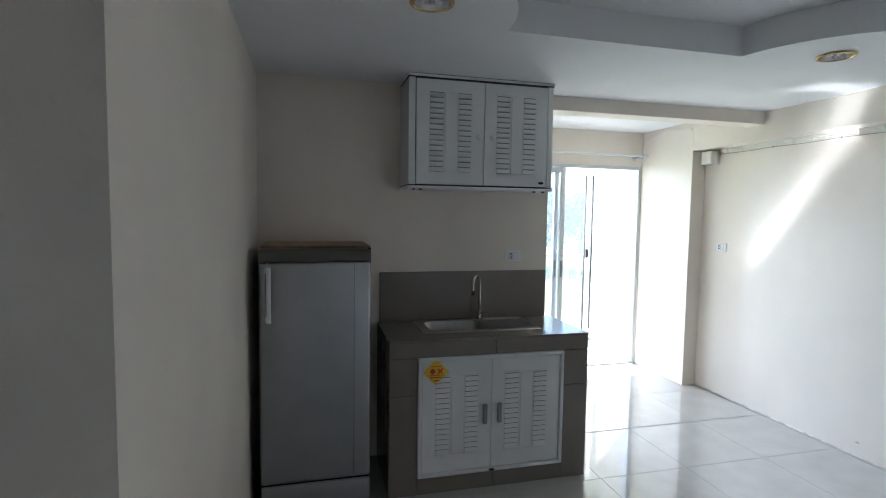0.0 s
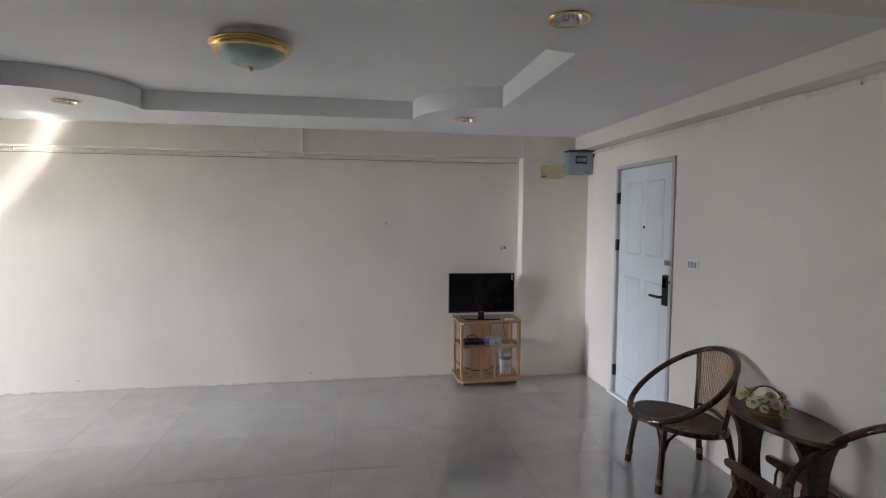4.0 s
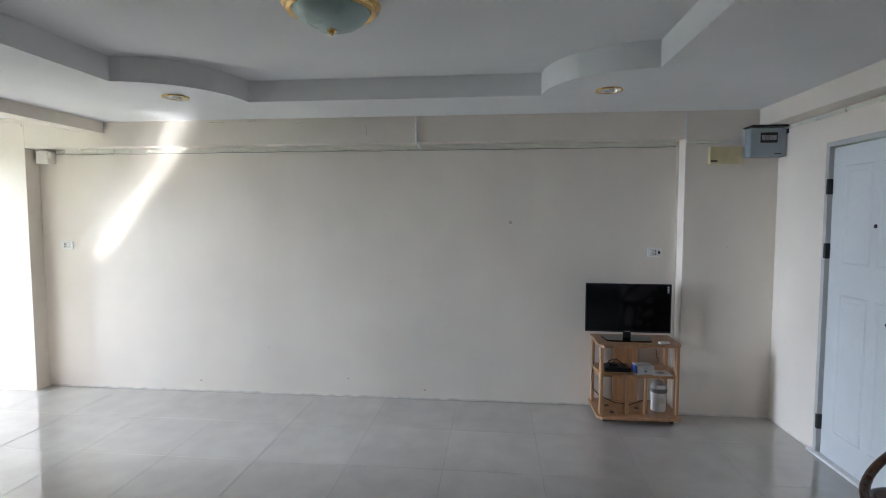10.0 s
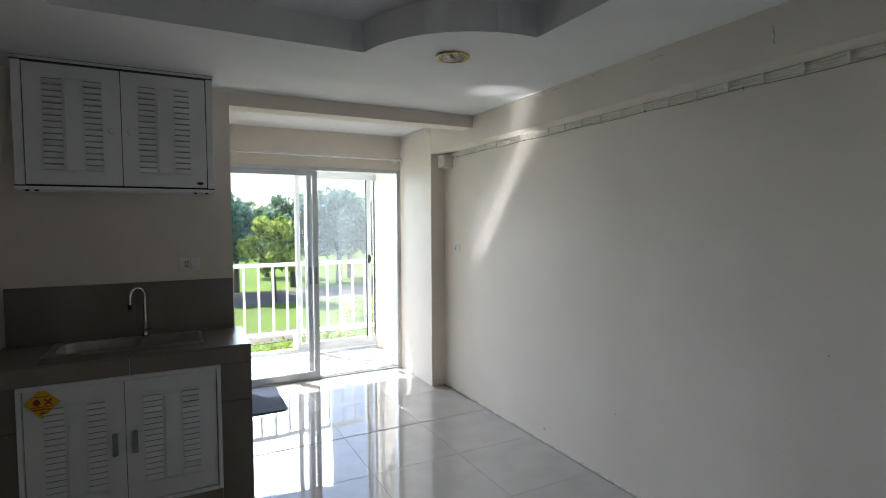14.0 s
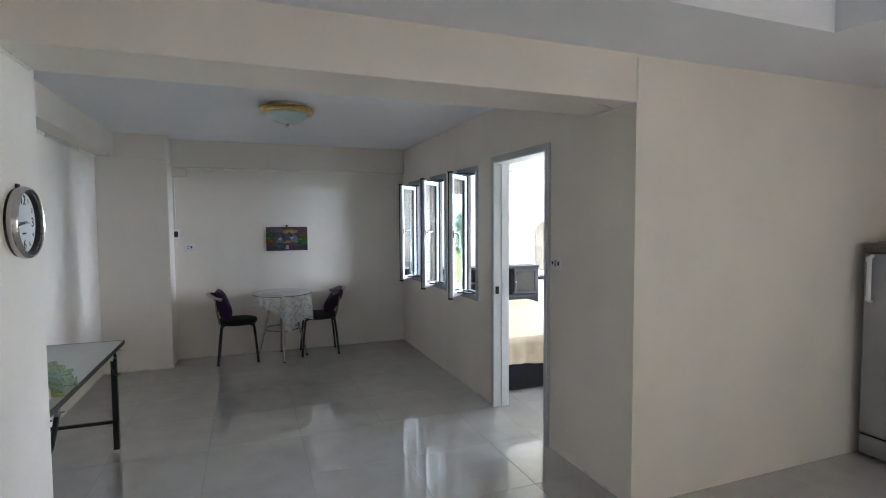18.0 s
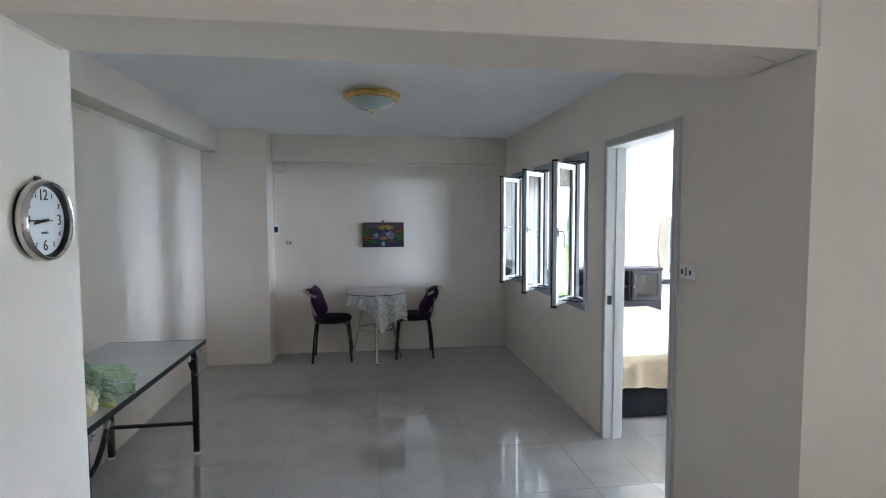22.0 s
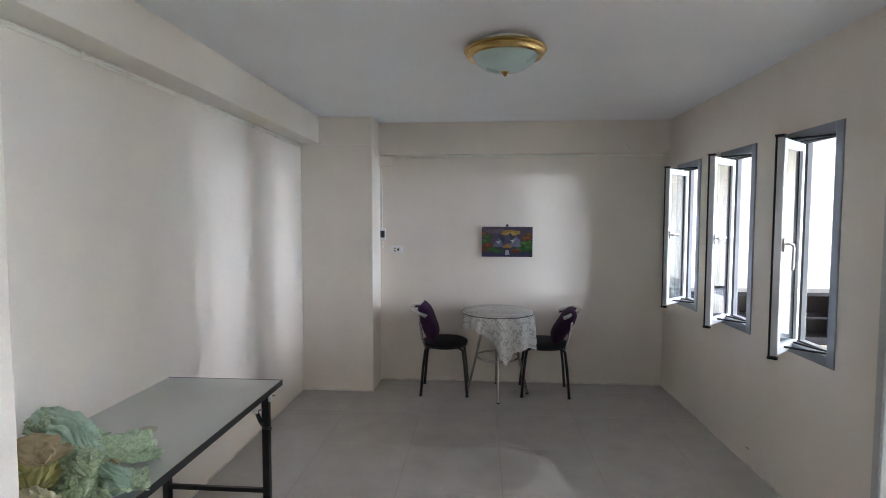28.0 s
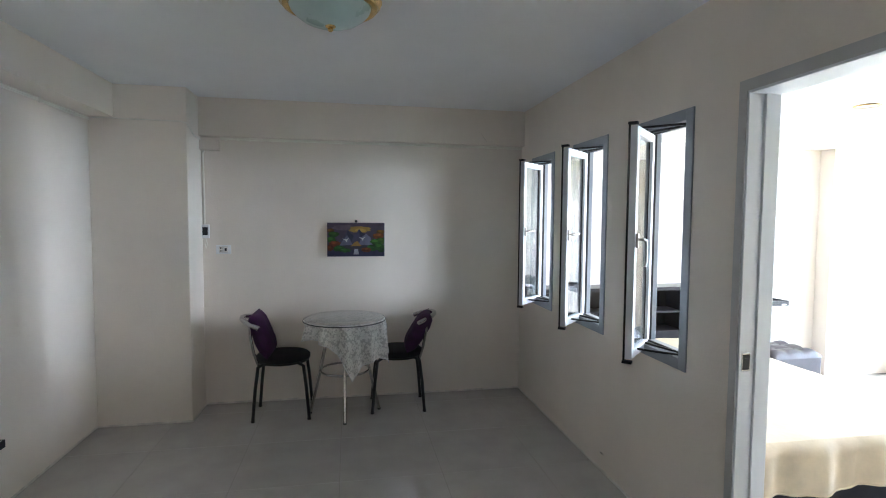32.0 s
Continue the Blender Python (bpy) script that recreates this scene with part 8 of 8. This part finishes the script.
for y, z, length, seed in ((3.106, 2.394, 0.17, 1.3), (2.676, 2.384, 0.14, 2.6), (2.50, 2.382, 0.11, 3.1), (2.33, 2.386, 0.07, 4.7), (1.913, 2.364, 0.09, 5.2)):
    crack((3.362, y, z), (0, -1, 0), length, seed, "thin faint crack along the top of the beam", (-1, 0, 0))
crack((3.362, 1.318, 2.33), (0, -0.1, -1), 0.075, 6.8, "short faint drip mark on the beam", (-1, 0, 0), 0.003)
crack((-0.42, 1.10, 2.158), (-0.4, 1, 0), 0.16, 7.7, "dark crack under the end of the middle beam", (0, 0, -1), 0.0022)
crack((-4.555, 0.95, 2.20), (0, -0.7, 0.7), 0.10, 8.3, "faint crack on the end wall's beam", (1, 0, 0))

for x, y, z, nx, ny, w, h in ((X_EAST, 1.53, 0.16, -1, 0, 0.012, 0.008), (X_EAST, 2.25, 0.42, -1, 0, 0.008, 0.006), (X_EAST, 2.9, 0.10, -1, 0, 0.02, 0.008), (X_EAST, 0.85, 0.08, -1, 0, 0.015, 0.010), (X_EAST, 1.15, 1.02, -1, 0, 0.006, 0.006),
                              (-3.05, Y_PART, 0.11, 0, -1, 0.03, 0.008), (-1.6, Y_DINE_S, 0.30, 0, 1, 0.02, 0.012), (3.362, -1.55, 1.35, -1, 0, 0.006, 0.006)):
    sc = thing("scuff", "small grey-brown scuff on the cream wall", "mark", (x, y, z), 0, "scuffs on the walls")
    bm = bmesh.new()
    n = 12
    ringv = [bm.verts.new(((0.0006 * nx if nx else w * (0.7 + 0.3 * math.sin(5 * k + x * 7)) * math.cos(2 * math.pi * k / n)), (0.0006 * ny if ny else w * (0.7 + 0.3 * math.sin(4 * k + y * 9)) * math.cos(2 * math.pi * k / n)), h * (0.7 + 0.3 * math.sin(3 * k + z * 50)) * math.sin(2 * math.pi * k / n))) for k in range(n)]
    bm.faces.new(ringv)
    part("smear", bm, SCUFF, sc)

# ---- paint line at the foot of the walls ----
FOOT = material("scuffed_wall_foot", (0.76, 0.71, 0.64), 0.8, vary=0.15, scale=14.0, grain=0.6, grain_scale=80.0)


def wall_foot(name, a, b, out):
    """An uneven bead of old paint where wall and floor meet."""
    a, b, out = Vector(a), Vector(b), Vector(out)
    n = max(2, int((b - a).length / 0.06))
    bm = bmesh.new()
    rows = []
    for i in range(n + 1):
        p = a.lerp(b, i / n)
        h = 0.014 + 0.005 * noise.noise(p * 5.0) + 0.003 * noise.noise(p * 21.0)
        d = 0.004 + 0.002 * noise.noise(p * 13.0)
        rows.append([bm.verts.new(q) for q in (p + Vector((0, 0, 0.0003)), p + out * d + Vector((0, 0, 0.0003)), p + out * d * 0.9 + Vector((0, 0, h * 0.6)), p + Vector((0, 0, h)))])
    for p, q in zip(rows, rows[1:]):
        for k in range(3):
            bm.faces.new((p[k], q[k], q[k + 1], p[k + 1]))
    structure(name, bm, FOOT, "scuffed paint line at the foot of the wall", "baseboard")


wall_foot("baseboard_1", (X_EAST, -1.215, 0), (X_EAST, 4.40, 0), (-1, 0, 0))
wall_foot("baseboard_2", (2.80, Y_ENTRY, 0), (3.36, Y_ENTRY, 0), (0, 1, 0))
wall_foot("baseboard_3", (-0.238, Y_ENTRY, 0), (1.90, Y_ENTRY, 0), (0, 1, 0))
wall_foot("baseboard_4", (-4.262, Y_DINE_S, 0), (-0.722, Y_DINE_S, 0), (0, 1, 0))
wall_foot("baseboard_5", (X_WEST, -1.382, 0), (X_WEST, Y_PART, 0), (1, 0, 0))
wall_foot("baseboard_6", (X_WEST, Y_PART, 0), (-2.02, Y_PART, 0), (0, -1, 0))
wall_foot("baseboard_7", (-1.13, Y_PART, 0), (-0.50, Y_PART, 0), (0, -1, 0))
wall_foot("baseboard_8", (-4.262, Y_DINE_S, 0), (-4.262, -1.382, 0), (1, 0, 0))
wall_foot("baseboard_9", (X_WEST, -1.382, 0), (-4.262, -1.382, 0), (0, 1, 0))
wall_foot("baseboard_10", (3.362, Y_ENTRY, 0), (3.362, -1.215, 0), (-1, 0, 0))

# ---- floor tiles ----
tile_floor("floor_living", (-0.52, X_EAST, Y_ENTRY, Y_KITCH), 3.49, -0.046, 0.606, 0.6165, TILE, "polished pale grey floor tiles")
tile_floor("floor_alcove", (X_ALC, X_EAST, Y_KITCH, Y_GLASS), 3.49, -0.046, 0.606, 0.6165, TILE, "polished pale grey floor tiles")
tile_floor("floor_dining", (X_WEST, -0.52, Y_DINE_S, Y_PART), -2.57, 0.325, 0.611, 0.611, TILE, "polished pale grey floor tiles")
tile_floor("floor_bedroom", (X_WEST, X_KWALL - 0.165, Y_PART, Y_GLASS), -2.57, 0.325, 0.611, 0.611, TILE, "polished pale grey bedroom floor tiles")
tile_floor("floor_balcony", (X_ALC, 3.61, Y_GLASS + 0.1, 6.6), 3.49, 5.3, 0.30, 0.30, BALC_TILE, "pale balcony floor tiles", -0.02)
